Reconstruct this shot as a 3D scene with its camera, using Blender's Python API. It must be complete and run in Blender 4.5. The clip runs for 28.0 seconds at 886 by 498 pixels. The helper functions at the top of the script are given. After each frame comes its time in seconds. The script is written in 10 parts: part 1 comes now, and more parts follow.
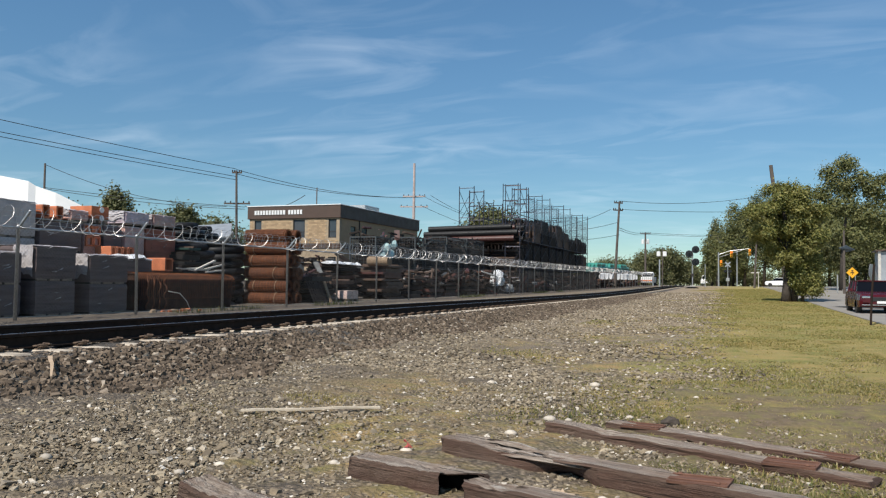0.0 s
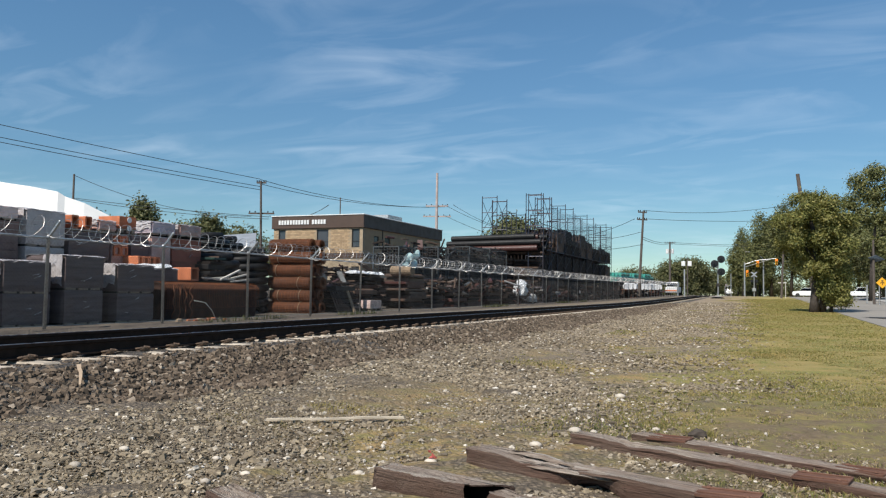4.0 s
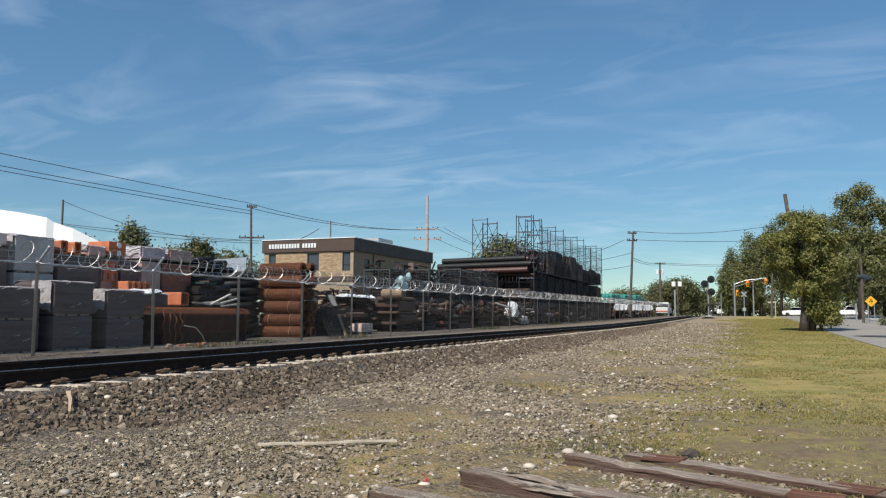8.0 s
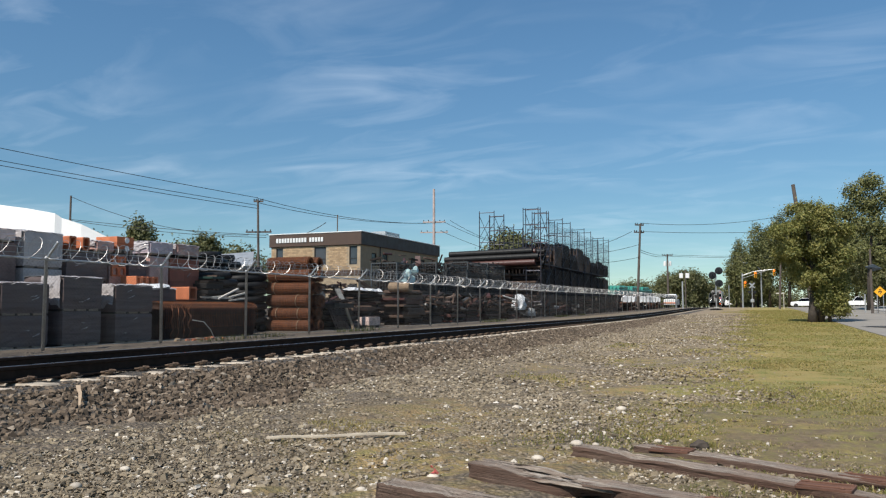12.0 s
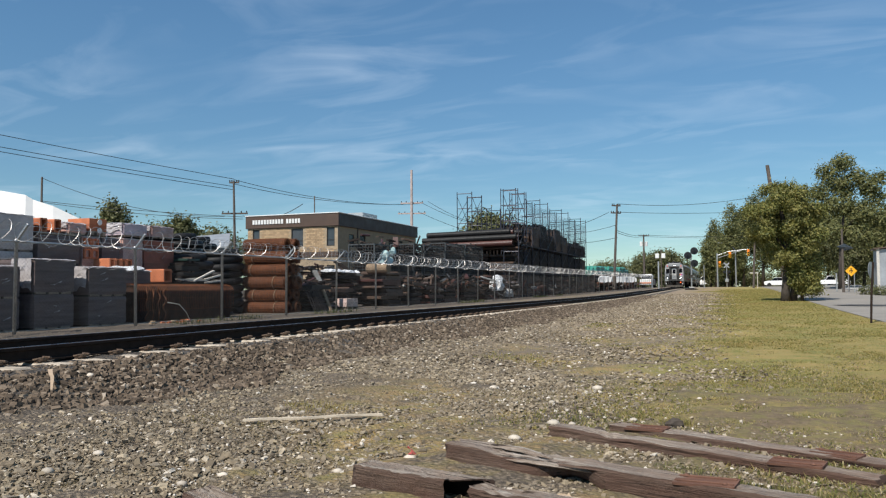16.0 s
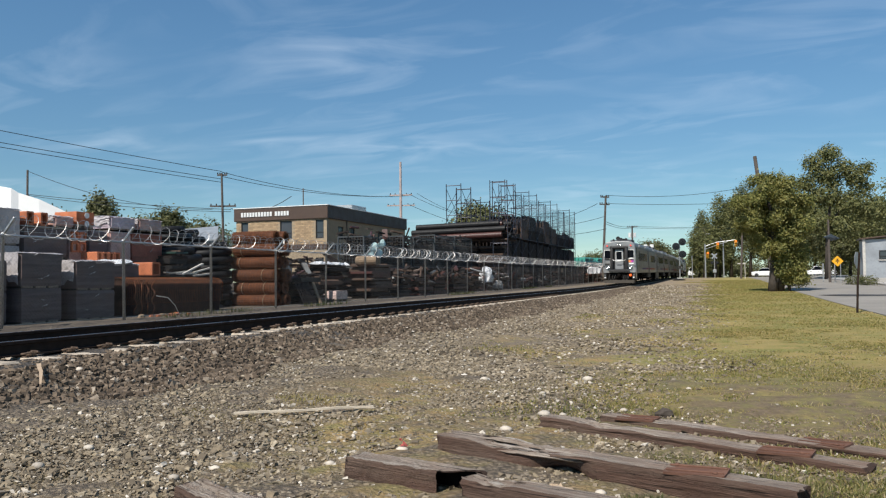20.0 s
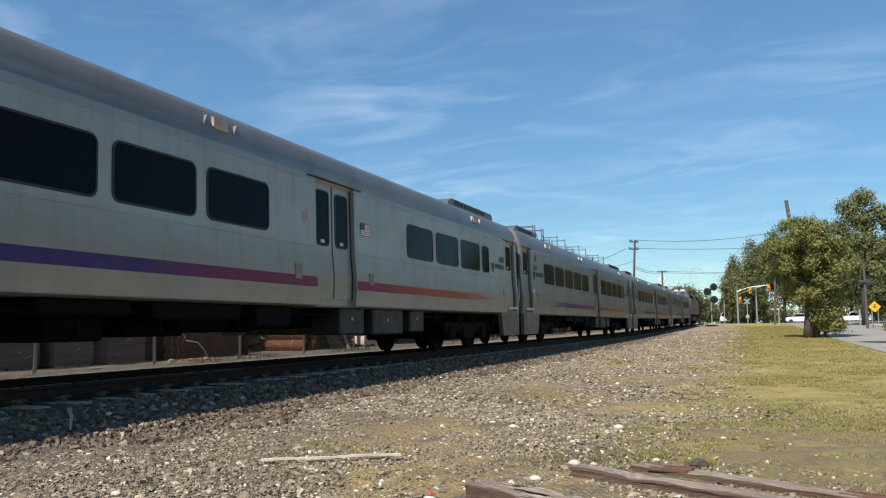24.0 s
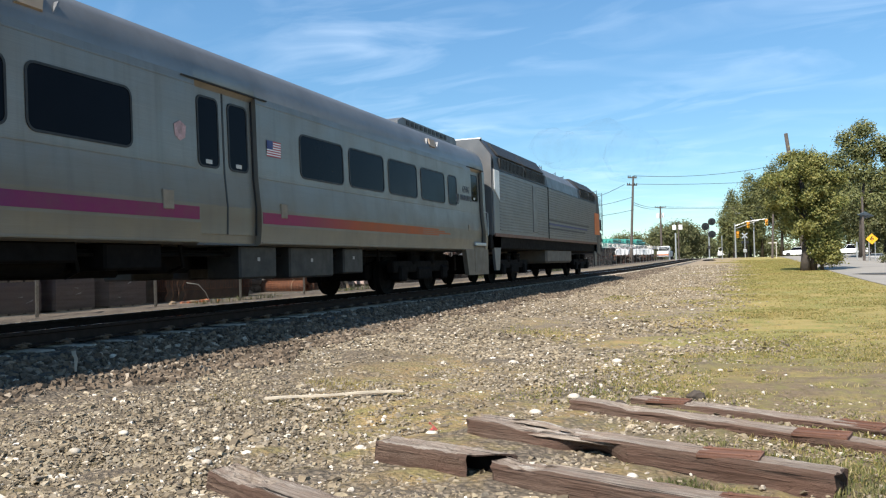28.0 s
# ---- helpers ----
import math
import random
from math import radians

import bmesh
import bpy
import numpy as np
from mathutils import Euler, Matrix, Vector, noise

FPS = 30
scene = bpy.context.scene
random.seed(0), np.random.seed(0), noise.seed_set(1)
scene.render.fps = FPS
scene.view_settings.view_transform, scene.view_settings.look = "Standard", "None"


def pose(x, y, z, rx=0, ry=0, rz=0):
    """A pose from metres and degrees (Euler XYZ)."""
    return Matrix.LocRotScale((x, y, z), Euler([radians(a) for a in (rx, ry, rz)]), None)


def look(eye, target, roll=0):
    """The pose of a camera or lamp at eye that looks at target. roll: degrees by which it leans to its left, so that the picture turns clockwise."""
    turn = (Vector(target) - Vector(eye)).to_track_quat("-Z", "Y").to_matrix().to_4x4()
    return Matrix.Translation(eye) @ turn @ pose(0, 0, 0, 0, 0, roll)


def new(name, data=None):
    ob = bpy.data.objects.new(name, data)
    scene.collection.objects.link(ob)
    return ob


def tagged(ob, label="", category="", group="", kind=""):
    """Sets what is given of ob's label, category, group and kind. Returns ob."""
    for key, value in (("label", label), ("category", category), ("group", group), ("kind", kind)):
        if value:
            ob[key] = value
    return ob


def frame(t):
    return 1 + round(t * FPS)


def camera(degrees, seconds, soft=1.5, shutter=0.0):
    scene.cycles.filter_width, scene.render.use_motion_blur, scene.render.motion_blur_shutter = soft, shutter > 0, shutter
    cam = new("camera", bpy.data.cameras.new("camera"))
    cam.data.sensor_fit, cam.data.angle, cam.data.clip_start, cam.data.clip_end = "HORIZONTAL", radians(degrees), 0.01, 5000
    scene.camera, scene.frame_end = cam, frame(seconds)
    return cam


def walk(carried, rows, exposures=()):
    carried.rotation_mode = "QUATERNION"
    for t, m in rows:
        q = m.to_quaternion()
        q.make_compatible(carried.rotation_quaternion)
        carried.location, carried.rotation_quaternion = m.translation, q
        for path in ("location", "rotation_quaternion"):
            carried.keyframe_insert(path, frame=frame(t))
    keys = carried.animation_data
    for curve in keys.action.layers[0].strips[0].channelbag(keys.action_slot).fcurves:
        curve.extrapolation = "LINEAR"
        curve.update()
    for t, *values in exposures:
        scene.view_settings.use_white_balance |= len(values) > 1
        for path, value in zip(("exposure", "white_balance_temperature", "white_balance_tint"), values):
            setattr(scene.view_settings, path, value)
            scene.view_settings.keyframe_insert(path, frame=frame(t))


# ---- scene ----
cam = camera(60.03, 28.0, soft=1.22)
EYE = 1.30  # height of the lens over the ground where it is held
PATH = [
    (0.0, pose(0.023, -0.002, EYE + 0.003, 92.487, -0.700, 20.519)),
    (0.5, pose(0.016, -0.002, EYE + 0.004, 92.434, -0.508, 20.798)),
    (1.0, pose(0.011, -0.002, EYE + 0.005, 92.449, -0.347, 21.125)),
    (1.5, pose(0.012, -0.015, EYE + 0.007, 92.486, -0.360, 21.444)),
    (2.0, pose(0.005, -0.011, EYE + 0.007, 92.436, -0.477, 21.768)),
    (2.5, pose(0.007, -0.014, EYE + 0.008, 92.453, -0.654, 22.083)),
    (3.0, pose(0.012, -0.006, EYE + 0.012, 92.531, -0.650, 22.141)),
    (3.5, pose(0.008, -0.004, EYE + 0.008, 92.779, -0.797, 22.177)),
    (5.5, pose(0.012, -0.019, EYE + 0.009, 94.424, -0.597, 22.369)),
    (6.0, pose(0.013, -0.019, EYE + 0.004, 94.617, -0.756, 22.213)),
    (6.5, pose(0.015, -0.018, EYE + 0.003, 94.759, -0.761, 21.991)),
    (7.0, pose(0.017, -0.022, EYE + 0.003, 94.844, -0.671, 21.743)),
    (7.5, pose(0.011, -0.022, EYE + 0.002, 94.880, -0.471, 21.613)),
    (8.0, pose(0.010, -0.030, EYE + 0.001, 94.876, -0.241, 21.549)),
    (8.5, pose(0.007, -0.026, EYE + -0.002, 94.750, 0.055, 21.727)),
    (9.0, pose(0.011, -0.026, EYE + 0.001, 94.603, 0.300, 21.851)),
    (9.5, pose(0.016, -0.023, EYE + -0.002, 94.517, 0.276, 21.912)),
    (10.0, pose(0.010, -0.024, EYE + -0.001, 94.414, 0.179, 21.984)),
    (10.5, pose(0.014, -0.025, EYE + -0.002, 94.315, 0.094, 21.965)),
    (11.0, pose(0.006, -0.027, EYE + -0.003, 94.289, -0.015, 21.991)),
    (11.5, pose(0.011, -0.023, EYE + -0.004, 94.342, 0.123, 22.002)),
    (12.0, pose(0.005, -0.025, EYE + -0.004, 94.365, 0.099, 22.085)),
    (12.5, pose(0.008, -0.024, EYE + -0.004, 94.464, 0.159, 22.037)),
    (14.5, pose(0.016, -0.006, EYE + -0.007, 94.058, 0.423, 21.294)),
    (15.0, pose(0.014, -0.000, EYE + -0.008, 93.676, 0.318, 20.900)),
    (15.5, pose(0.006, -0.000, EYE + -0.009, 93.247, 0.404, 20.566)),
    (16.0, pose(0.004, 0.012, EYE + -0.004, 92.947, 0.392, 20.457)),
    (16.5, pose(0.006, 0.014, EYE + -0.004, 92.701, 0.269, 20.281)),
    (17.0, pose(0.010, 0.013, EYE + -0.004, 92.565, 0.431, 20.227)),
    (17.5, pose(0.001, 0.013, EYE + -0.004, 92.427, 0.519, 20.084)),
    (18.0, pose(-0.004, 0.011, EYE + -0.009, 92.255, 0.688, 19.882)),
    (18.5, pose(-0.010, 0.008, EYE + -0.005, 92.045, 0.729, 19.839)),
    (19.0, pose(-0.014, 0.006, EYE + -0.008, 91.995, 0.592, 19.784)),
    (19.5, pose(-0.011, 0.007, EYE + -0.007, 92.097, 0.550, 19.821)),
    (20.0, pose(-0.009, 0.007, EYE + -0.003, 92.338, 0.663, 19.659)),
    (20.5, pose(-0.013, 0.001, EYE + -0.001, 92.701, 0.665, 19.675)),
    (21.0, pose(-0.009, -0.006, EYE + -0.001, 93.212, 0.609, 19.713)),
    (21.5, pose(-0.012, -0.003, EYE + -0.003, 93.760, 0.618, 19.860)),
    (23.5, pose(-0.015, -0.001, EYE + 0.005, 95.561, 0.138, 21.152)),
    (24.0, pose(-0.011, 0.014, EYE + 0.002, 95.718, 0.536, 21.744)),
    (24.5, pose(-0.011, 0.046, EYE + -0.009, 93.739, 0.983, 21.729)),
    (25.0, pose(-0.014, 0.060, EYE + -0.005, 91.597, 1.575, 21.283)),
    (25.5, pose(-0.027, 0.053, EYE + 0.002, 90.622, 1.808, 20.751)),
    (26.0, pose(-0.029, 0.042, EYE + 0.002, 90.206, 1.862, 20.542)),
    (26.5, pose(-0.037, 0.028, EYE + 0.001, 90.323, 1.254, 20.470)),
    (27.0, pose(-0.035, 0.027, EYE + -0.001, 90.651, 1.085, 20.580)),
    (27.5, pose(-0.034, 0.033, EYE + -0.000, 90.919, 1.069, 20.958)),
    (28.0, pose(-0.023, 0.034, EYE + 0.000, 91.147, 1.400, 21.665)),
]
EXPOSURES = [(0.0, 0.14), (23.0, 0.12), (23.4, 0.15), (24.0, 0.42), (24.7, 0.66), (28.0, 0.76)]
walk(cam, PATH, EXPOSURES)

# ---- sky and sun ----
SUN = Vector((-0.20, -0.80, 1.0)).normalized()
world = bpy.data.worlds.new("sky")
scene.world = world
world.use_nodes = True
wn, wl = world.node_tree.nodes, world.node_tree.links
wn.clear()
w_out = wn.new("ShaderNodeOutputWorld")
w_bg = wn.new("ShaderNodeBackground")
w_sky = wn.new("ShaderNodeTexSky")
w_sky.sky_type = "NISHITA"
w_sky.sun_disc = False
w_sky.sun_elevation = math.asin(SUN.z)
w_sky.sun_rotation = math.atan2(SUN.x, SUN.y)
w_sky.altitude = 1800
w_sky.air_density, w_sky.dust_density, w_sky.ozone_density = 1.0, 0.05, 1.2
w_bg.inputs[1].default_value = 0.118
# thin cirrus: streaked noise on the direction, stretched over a flat layer high above
w_geo = wn.new("ShaderNodeTexCoord")
w_sep = wn.new("ShaderNodeSeparateXYZ")
wl.new(w_geo.outputs["Generated"], w_sep.inputs[0])
w_up = wn.new("ShaderNodeMath"); w_up.operation = "ADD"; w_up.inputs[1].default_value = 0.10
wl.new(w_sep.outputs[2], w_up.inputs[0])
w_dx = wn.new("ShaderNodeMath"); w_dx.operation = "DIVIDE"
w_dy = wn.new("ShaderNodeMath"); w_dy.operation = "DIVIDE"
wl.new(w_sep.outputs[0], w_dx.inputs[0]); wl.new(w_up.outputs[0], w_dx.inputs[1])
wl.new(w_sep.outputs[1], w_dy.inputs[0]); wl.new(w_up.outputs[0], w_dy.inputs[1])
w_com = wn.new("ShaderNodeCombineXYZ")
wl.new(w_dx.outputs[0], w_com.inputs[0]); wl.new(w_dy.outputs[0], w_com.inputs[1])
w_map = wn.new("ShaderNodeMapping")
w_map.inputs["Rotation"].default_value = (0, 0, radians(38))
w_map.inputs["Scale"].default_value = (1.1, 2.2, 1)
wl.new(w_com.outputs[0], w_map.inputs[0])
w_n1 = wn.new("ShaderNodeTexNoise")
w_n1.inputs["Scale"].default_value = 1.5
w_n1.inputs["Detail"].default_value = 9
w_n1.inputs["Roughness"].default_value = 0.52
w_n1.inputs["Distortion"].default_value = 0.9
wl.new(w_map.outputs[0], w_n1.inputs["Vector"])
w_n2 = wn.new("ShaderNodeTexNoise")
w_n2.inputs["Scale"].default_value = 1.1
w_n2.inputs["Detail"].default_value = 3
wl.new(w_com.outputs[0], w_n2.inputs["Vector"])
w_r1 = wn.new("ShaderNodeMapRange")
w_r1.inputs[1].default_value, w_r1.inputs[2].default_value = 0.46, 0.86
wl.new(w_n1.outputs[0], w_r1.inputs[0])
w_r2 = wn.new("ShaderNodeMapRange")
w_r2.inputs[1].default_value, w_r2.inputs[2].default_value = 0.35, 0.7
wl.new(w_n2.outputs[0], w_r2.inputs[0])
w_mul = wn.new("ShaderNodeMath"); w_mul.operation = "MULTIPLY"
wl.new(w_r1.outputs[0], w_mul.inputs[0]); wl.new(w_r2.outputs[0], w_mul.inputs[1])
w_amt = wn.new("ShaderNodeMath"); w_amt.operation = "MULTIPLY"; w_amt.inputs[1].default_value = 0.40
wl.new(w_mul.outputs[0], w_amt.inputs[0])
w_mix = wn.new("ShaderNodeMix"); w_mix.data_type = "RGBA"
wl.new(w_amt.outputs[0], w_mix.inputs[0])
w_sat = wn.new("ShaderNodeHueSaturation")
w_sat.inputs["Saturation"].default_value = 1.12
wl.new(w_sky.outputs[0], w_sat.inputs["Color"])
w_tint = wn.new("ShaderNodeMix"); w_tint.data_type, w_tint.blend_type = "RGBA", "MULTIPLY"
w_tint.inputs[0].default_value = 1.0
w_tint.inputs[7].default_value = (0.87, 1.03, 0.99, 1)
wl.new(w_sat.outputs[0], w_tint.inputs[6])
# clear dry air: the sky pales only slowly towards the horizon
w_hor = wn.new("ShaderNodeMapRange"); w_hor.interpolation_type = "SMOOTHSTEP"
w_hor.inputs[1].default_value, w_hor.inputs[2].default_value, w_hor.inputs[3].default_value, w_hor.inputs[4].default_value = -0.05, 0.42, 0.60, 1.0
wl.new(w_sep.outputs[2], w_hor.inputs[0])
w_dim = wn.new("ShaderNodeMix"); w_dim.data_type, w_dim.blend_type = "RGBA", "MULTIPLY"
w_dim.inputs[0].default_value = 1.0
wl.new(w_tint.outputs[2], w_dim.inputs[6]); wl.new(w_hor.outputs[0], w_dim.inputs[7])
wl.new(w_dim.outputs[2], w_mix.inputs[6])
w_mix.inputs[7].default_value = (7.5, 8.4, 9.4, 1)
wl.new(w_mix.outputs[2], w_bg.inputs[0])
wl.new(w_bg.outputs[0], w_out.inputs[0])

sun_data = bpy.data.lights.new("sun", "SUN")
sun_data.energy, sun_data.angle, sun_data.color = 5.0, radians(0.53), (1.0, 0.945, 0.86)
sun = new("sun", sun_data)
sun.matrix_world = look(SUN * 60, (0, 0, 0))

# ---- materials ----
def rgb(*c):
    return (*c, 1.0)


class Shader:
    """A small writer of node materials."""

    def __init__(self, name, rough=0.6, metal=0.0, spec=0.5):
        self.m = bpy.data.materials.new(name)
        self.m.use_nodes = True
        self.n, self.l = self.m.node_tree.nodes, self.m.node_tree.links
        self.p = self.n["Principled BSDF"]
        self.p.inputs["Roughness"].default_value = rough
        self.p.inputs["Metallic"].default_value = metal
        self.p.inputs["Specular IOR Level"].default_value = spec
        self.tc = self.n.new("ShaderNodeTexCoord")

    def put(self, value, socket):
        if hasattr(value, "node"):
            self.l.new(value, socket)
        elif isinstance(value, tuple):
            socket.default_value = value if len(value) == 4 else (*value, 1.0)
        else:
            socket.default_value = value

    def coord(self, scale=(1, 1, 1), turn=(0, 0, 0)):
        mp = self.n.new("ShaderNodeMapping")
        mp.inputs["Scale"].default_value = scale
        mp.inputs["Rotation"].default_value = [radians(a) for a in turn]
        self.l.new(self.tc.outputs["Object"], mp.inputs[0])
        return mp.outputs[0]

    def noise(self, scale, detail=4, rough=0.55, vec=None, distort=0.0):
        t = self.n.new("ShaderNodeTexNoise")
        t.inputs["Scale"].default_value = scale
        t.inputs["Detail"].default_value = detail
        t.inputs["Roughness"].default_value = rough
        t.inputs["Distortion"].default_value = distort
        self.l.new(vec or self.tc.outputs["Object"], t.inputs["Vector"])
        return t.outputs[0]

    def cells(self, scale, vec=None, feature="F1"):
        t = self.n.new("ShaderNodeTexVoronoi")
        t.feature = feature
        t.inputs["Scale"].default_value = scale
        self.l.new(vec or self.tc.outputs["Object"], t.inputs["Vector"])
        return t

    def span(self, value, a, b, c=0.0, d=1.0):
        r = self.n.new("ShaderNodeMapRange")
        self.l.new(value, r.inputs[0])
        for i, v in enumerate((a, b, c, d)):
            r.inputs[1 + i].default_value = v
        return r.outputs[0]

    def math(self, op, a, b=0.0):
        k = self.n.new("ShaderNodeMath")
        k.operation = op
        self.put(a, k.inputs[0])
        self.put(b, k.inputs[1])
        return k.outputs[0]

    def mix(self, f, a, b, mode="MIX"):
        k = self.n.new("ShaderNodeMix")
        k.data_type, k.blend_type = "RGBA", mode
        self.put(f, k.inputs[0])
        self.put(a, k.inputs[6])
        self.put(b, k.inputs[7])
        return k.outputs[2]

    def ramp(self, value, stops):
        r = self.n.new("ShaderNodeValToRGB")
        e = r.color_ramp.elements
        while len(e) < len(stops):
            e.new(0.5)
        for k, (at, c) in zip(e, stops):
            k.position, k.color = at, rgb(*c)
        self.l.new(value, r.inputs[0])
        return r.outputs[0]

    def axis(self, k, kind="Object"):
        s = self.n.new("ShaderNodeSeparateXYZ")
        self.l.new(self.tc.outputs[kind], s.inputs[0])
        return s.outputs[k]

    def island(self):
        return self.n.new("ShaderNodeNewGeometry").outputs["Random Per Island"]

    def rand(self):
        return self.n.new("ShaderNodeObjectInfo").outputs["Random"]

    def bump(self, height, strength=0.3, dist=0.01):
        b = self.n.new("ShaderNodeBump")
        b.inputs["Strength"].default_value, b.inputs["Distance"].default_value = strength, dist
        self.l.new(height, b.inputs["Height"])
        self.l.new(b.outputs[0], self.p.inputs["Normal"])

    def done(self, colour, rough=None):
        self.put(colour, self.p.inputs["Base Color"])
        if rough is not None:
            self.put(rough, self.p.inputs["Roughness"])
        return self.m


def worn(name, c, rough=0.6, metal=0.0, var=0.25, scale=6.0, fine=60.0, dirt=None, dirt_amount=0.35, bump=0.15, rand=0.0, spec=0.5):
    """A painted, cast or raw surface with stains at two scales, fine grain and dirt."""
    s = Shader(name, rough, metal, spec)
    lo, hi = tuple(v * (1 - var) for v in c), tuple(min(1, v * (1 + var)) for v in c)
    col = s.mix(s.span(s.noise(scale, 5), 0.3, 0.7), lo, hi)
    col = s.mix(s.span(s.noise(fine, 3), 0.3, 0.7, 0.0, 0.35), col, tuple(v * 0.7 for v in c))
    if dirt:
        col = s.mix(s.span(s.noise(scale * 0.45, 6, 0.65), 0.45, 0.75, 0.0, dirt_amount), col, dirt)
    if rand:
        k = s.span(s.rand(), 0, 1, 1 - rand, 1 + rand)
        v = s.n.new("ShaderNodeHueSaturation")
        s.l.new(k, v.inputs["Value"])
        s.l.new(col, v.inputs["Color"])
        col = v.outputs[0]
    if bump:
        s.bump(s.noise(fine, 4), bump, 0.006)
    return s.done(col, s.span(s.noise(scale * 1.7, 4), 0.3, 0.7, max(0.03, rough - 0.1), min(1, rough + 0.12)))


def islands(name, stops, rough=0.8, fine=40.0, bump=0.3, spec=0.35, rand=False, field=None, grime=0.45, thin=False):
    """Many small pieces in one mesh, each with a colour of its own."""
    s = Shader(name, rough, 0.0, spec)
    col = s.ramp(s.rand() if rand else s.island(), stops)
    col = s.mix(s.span(s.noise(fine, 4), 0.3, 0.75, 0.0, grime), col, (0.07, 0.06, 0.05))
    if field:
        col = s.mix(s.span(s.noise(0.5, 5, 0.62), 0.40, 0.66, 0.0, 0.75), col, field[0])
        col = s.mix(s.span(s.noise(0.23, 4, 0.6), 0.45, 0.65, 0.0, 0.6), col, field[1])
    if bump:
        s.bump(s.noise(fine * 1.6, 3), bump, 0.004)
    if thin:
        tr = s.n.new("ShaderNodeBsdfTranslucent")
        mx = s.n.new("ShaderNodeMixShader")
        mx.inputs[0].default_value = 0.5
        s.l.new(col, tr.inputs[0])
        s.l.new(s.p.outputs[0], mx.inputs[1])
        s.l.new(tr.outputs[0], mx.inputs[2])
        s.l.new(mx.outputs[0], s.n["Material Output"].inputs[0])
    return s.done(col)


M = {}
M["rail"] = worn("rusty_rail_steel", (0.032, 0.021, 0.016), 0.85, 0.0, 0.3, 8, 90, spec=0.15)
M["rail_head"] = worn("polished_rail_head", (0.52, 0.50, 0.48), 0.28, 1.0, 0.15, 3, 40, bump=0.03)
M["tie"] = worn("dusty_concrete_tie", (0.47, 0.40, 0.315), 0.9, 0, 0.2, 5, 60, (0.20, 0.16, 0.12), 0.55, 0.35, 0.15)
M["rust"] = worn("rusty_plate", (0.155, 0.075, 0.048), 0.8, 0.2, 0.35, 9, 80, (0.08, 0.04, 0.03), 0.5, 0.35, 0.15)
M["rust_bright"] = worn("fresh_orange_rust", (0.19, 0.062, 0.019), 0.82, 0.1, 0.4, 7, 70, (0.10, 0.045, 0.025), 0.6, 0.4, 0.12)
M["chainlink"] = worn("dull_weathered_fence_wire", (0.075, 0.072, 0.07), 0.8, 0.2, 0.2, 8, 60, bump=0)
M["galv"] = worn("galvanised_steel", (0.50, 0.51, 0.51), 0.45, 0.75, 0.18, 12, 90, (0.25, 0.22, 0.19), 0.3, 0.08)
M["razor"] = worn("bright_razor_wire", (0.36, 0.35, 0.34), 0.42, 0.9, 0.1, 6, 60, bump=0)
M["black_paint"] = worn("black_gloss_paint", (0.012, 0.012, 0.013), 0.35, 0, 0.3, 5, 60, (0.05, 0.045, 0.04), 0.3)
M["black_plastic"] = worn("black_corrugated_plastic", (0.012, 0.012, 0.013), 0.55, 0, 0.3, 5, 70, (0.04, 0.036, 0.032), 0.3, spec=0.3)
M["rubber"] = worn("black_rubber", (0.022, 0.021, 0.020), 0.75, 0, 0.3, 8, 60, (0.09, 0.08, 0.07), 0.3)
# grimy steel taken to near-black: the shade below the floor is in its colour
M["under"] = worn("grimy_shaded_underframe_steel", (0.0065, 0.0055, 0.005), 0.85, 0.0, 0.35, 5, 50, (0.014, 0.011, 0.009), 0.4, 0.3, spec=0.1)
M["box_grey"] = worn("grey_equipment_box", (0.032, 0.030, 0.028), 0.6, 0.3, 0.2, 4, 50, (0.07, 0.06, 0.05), 0.5)
M["white"] = worn("white_paint", (0.78, 0.78, 0.76), 0.5, 0, 0.08, 4, 50, (0.45, 0.42, 0.37), 0.25, 0.05)
M["fabric_white"] = worn("white_roof_fabric", (0.90, 0.87, 0.80), 0.7, 0, 0.05, 0.6, 20, (0.6, 0.58, 0.54), 0.15, 0.05)
M["tarp"] = worn("white_plastic_tarp", (0.75, 0.76, 0.77), 0.35, 0, 0.1, 4, 30, (0.4, 0.38, 0.35), 0.3, 0.2)
M["wrap_pale"] = worn("pale_block_under_film", (0.66, 0.50, 0.45), 0.3, 0, 0.25, 2.5, 20, (0.2, 0.17, 0.17), 0.4, 0.3, 0.2)
M["film"] = worn("crumpled_clear_film", (0.46, 0.43, 0.43), 0.2, 0, 0.15, 9, 40, (0.4, 0.38, 0.38), 0.3, 0.6)
M["clay"] = worn("orange_clay", (0.50, 0.16, 0.07), 0.75, 0, 0.22, 5, 60, (0.25, 0.10, 0.06), 0.35, 0.2, 0.15)
M["clay_red"] = worn("red_brick_clay", (0.33, 0.11, 0.07), 0.8, 0, 0.25, 5, 60, (0.18, 0.09, 0.06), 0.4, 0.3, 0.25)
M["pallet"] = worn("weathered_pallet_board", (0.25, 0.20, 0.155), 0.85, 0, 0.3, 6, 60, (0.12, 0.10, 0.085), 0.4, 0.3, 0.25)
M["board_pale"] = worn("sun_bleached_board", (0.56, 0.53, 0.48), 0.8, 0, 0.2, 8, 70, (0.30, 0.25, 0.20), 0.35, 0.3)
M["pole"] = worn("weathered_utility_pole", (0.105, 0.085, 0.072), 0.9, 0, 0.25, 3, 40, (0.08, 0.06, 0.05), 0.4, 0.3)
M["pole_pale"] = worn("sunlit_pale_pole", (0.46, 0.37, 0.34), 0.85, 0, 0.2, 3, 40, (0.25, 0.2, 0.17), 0.3, 0.2)
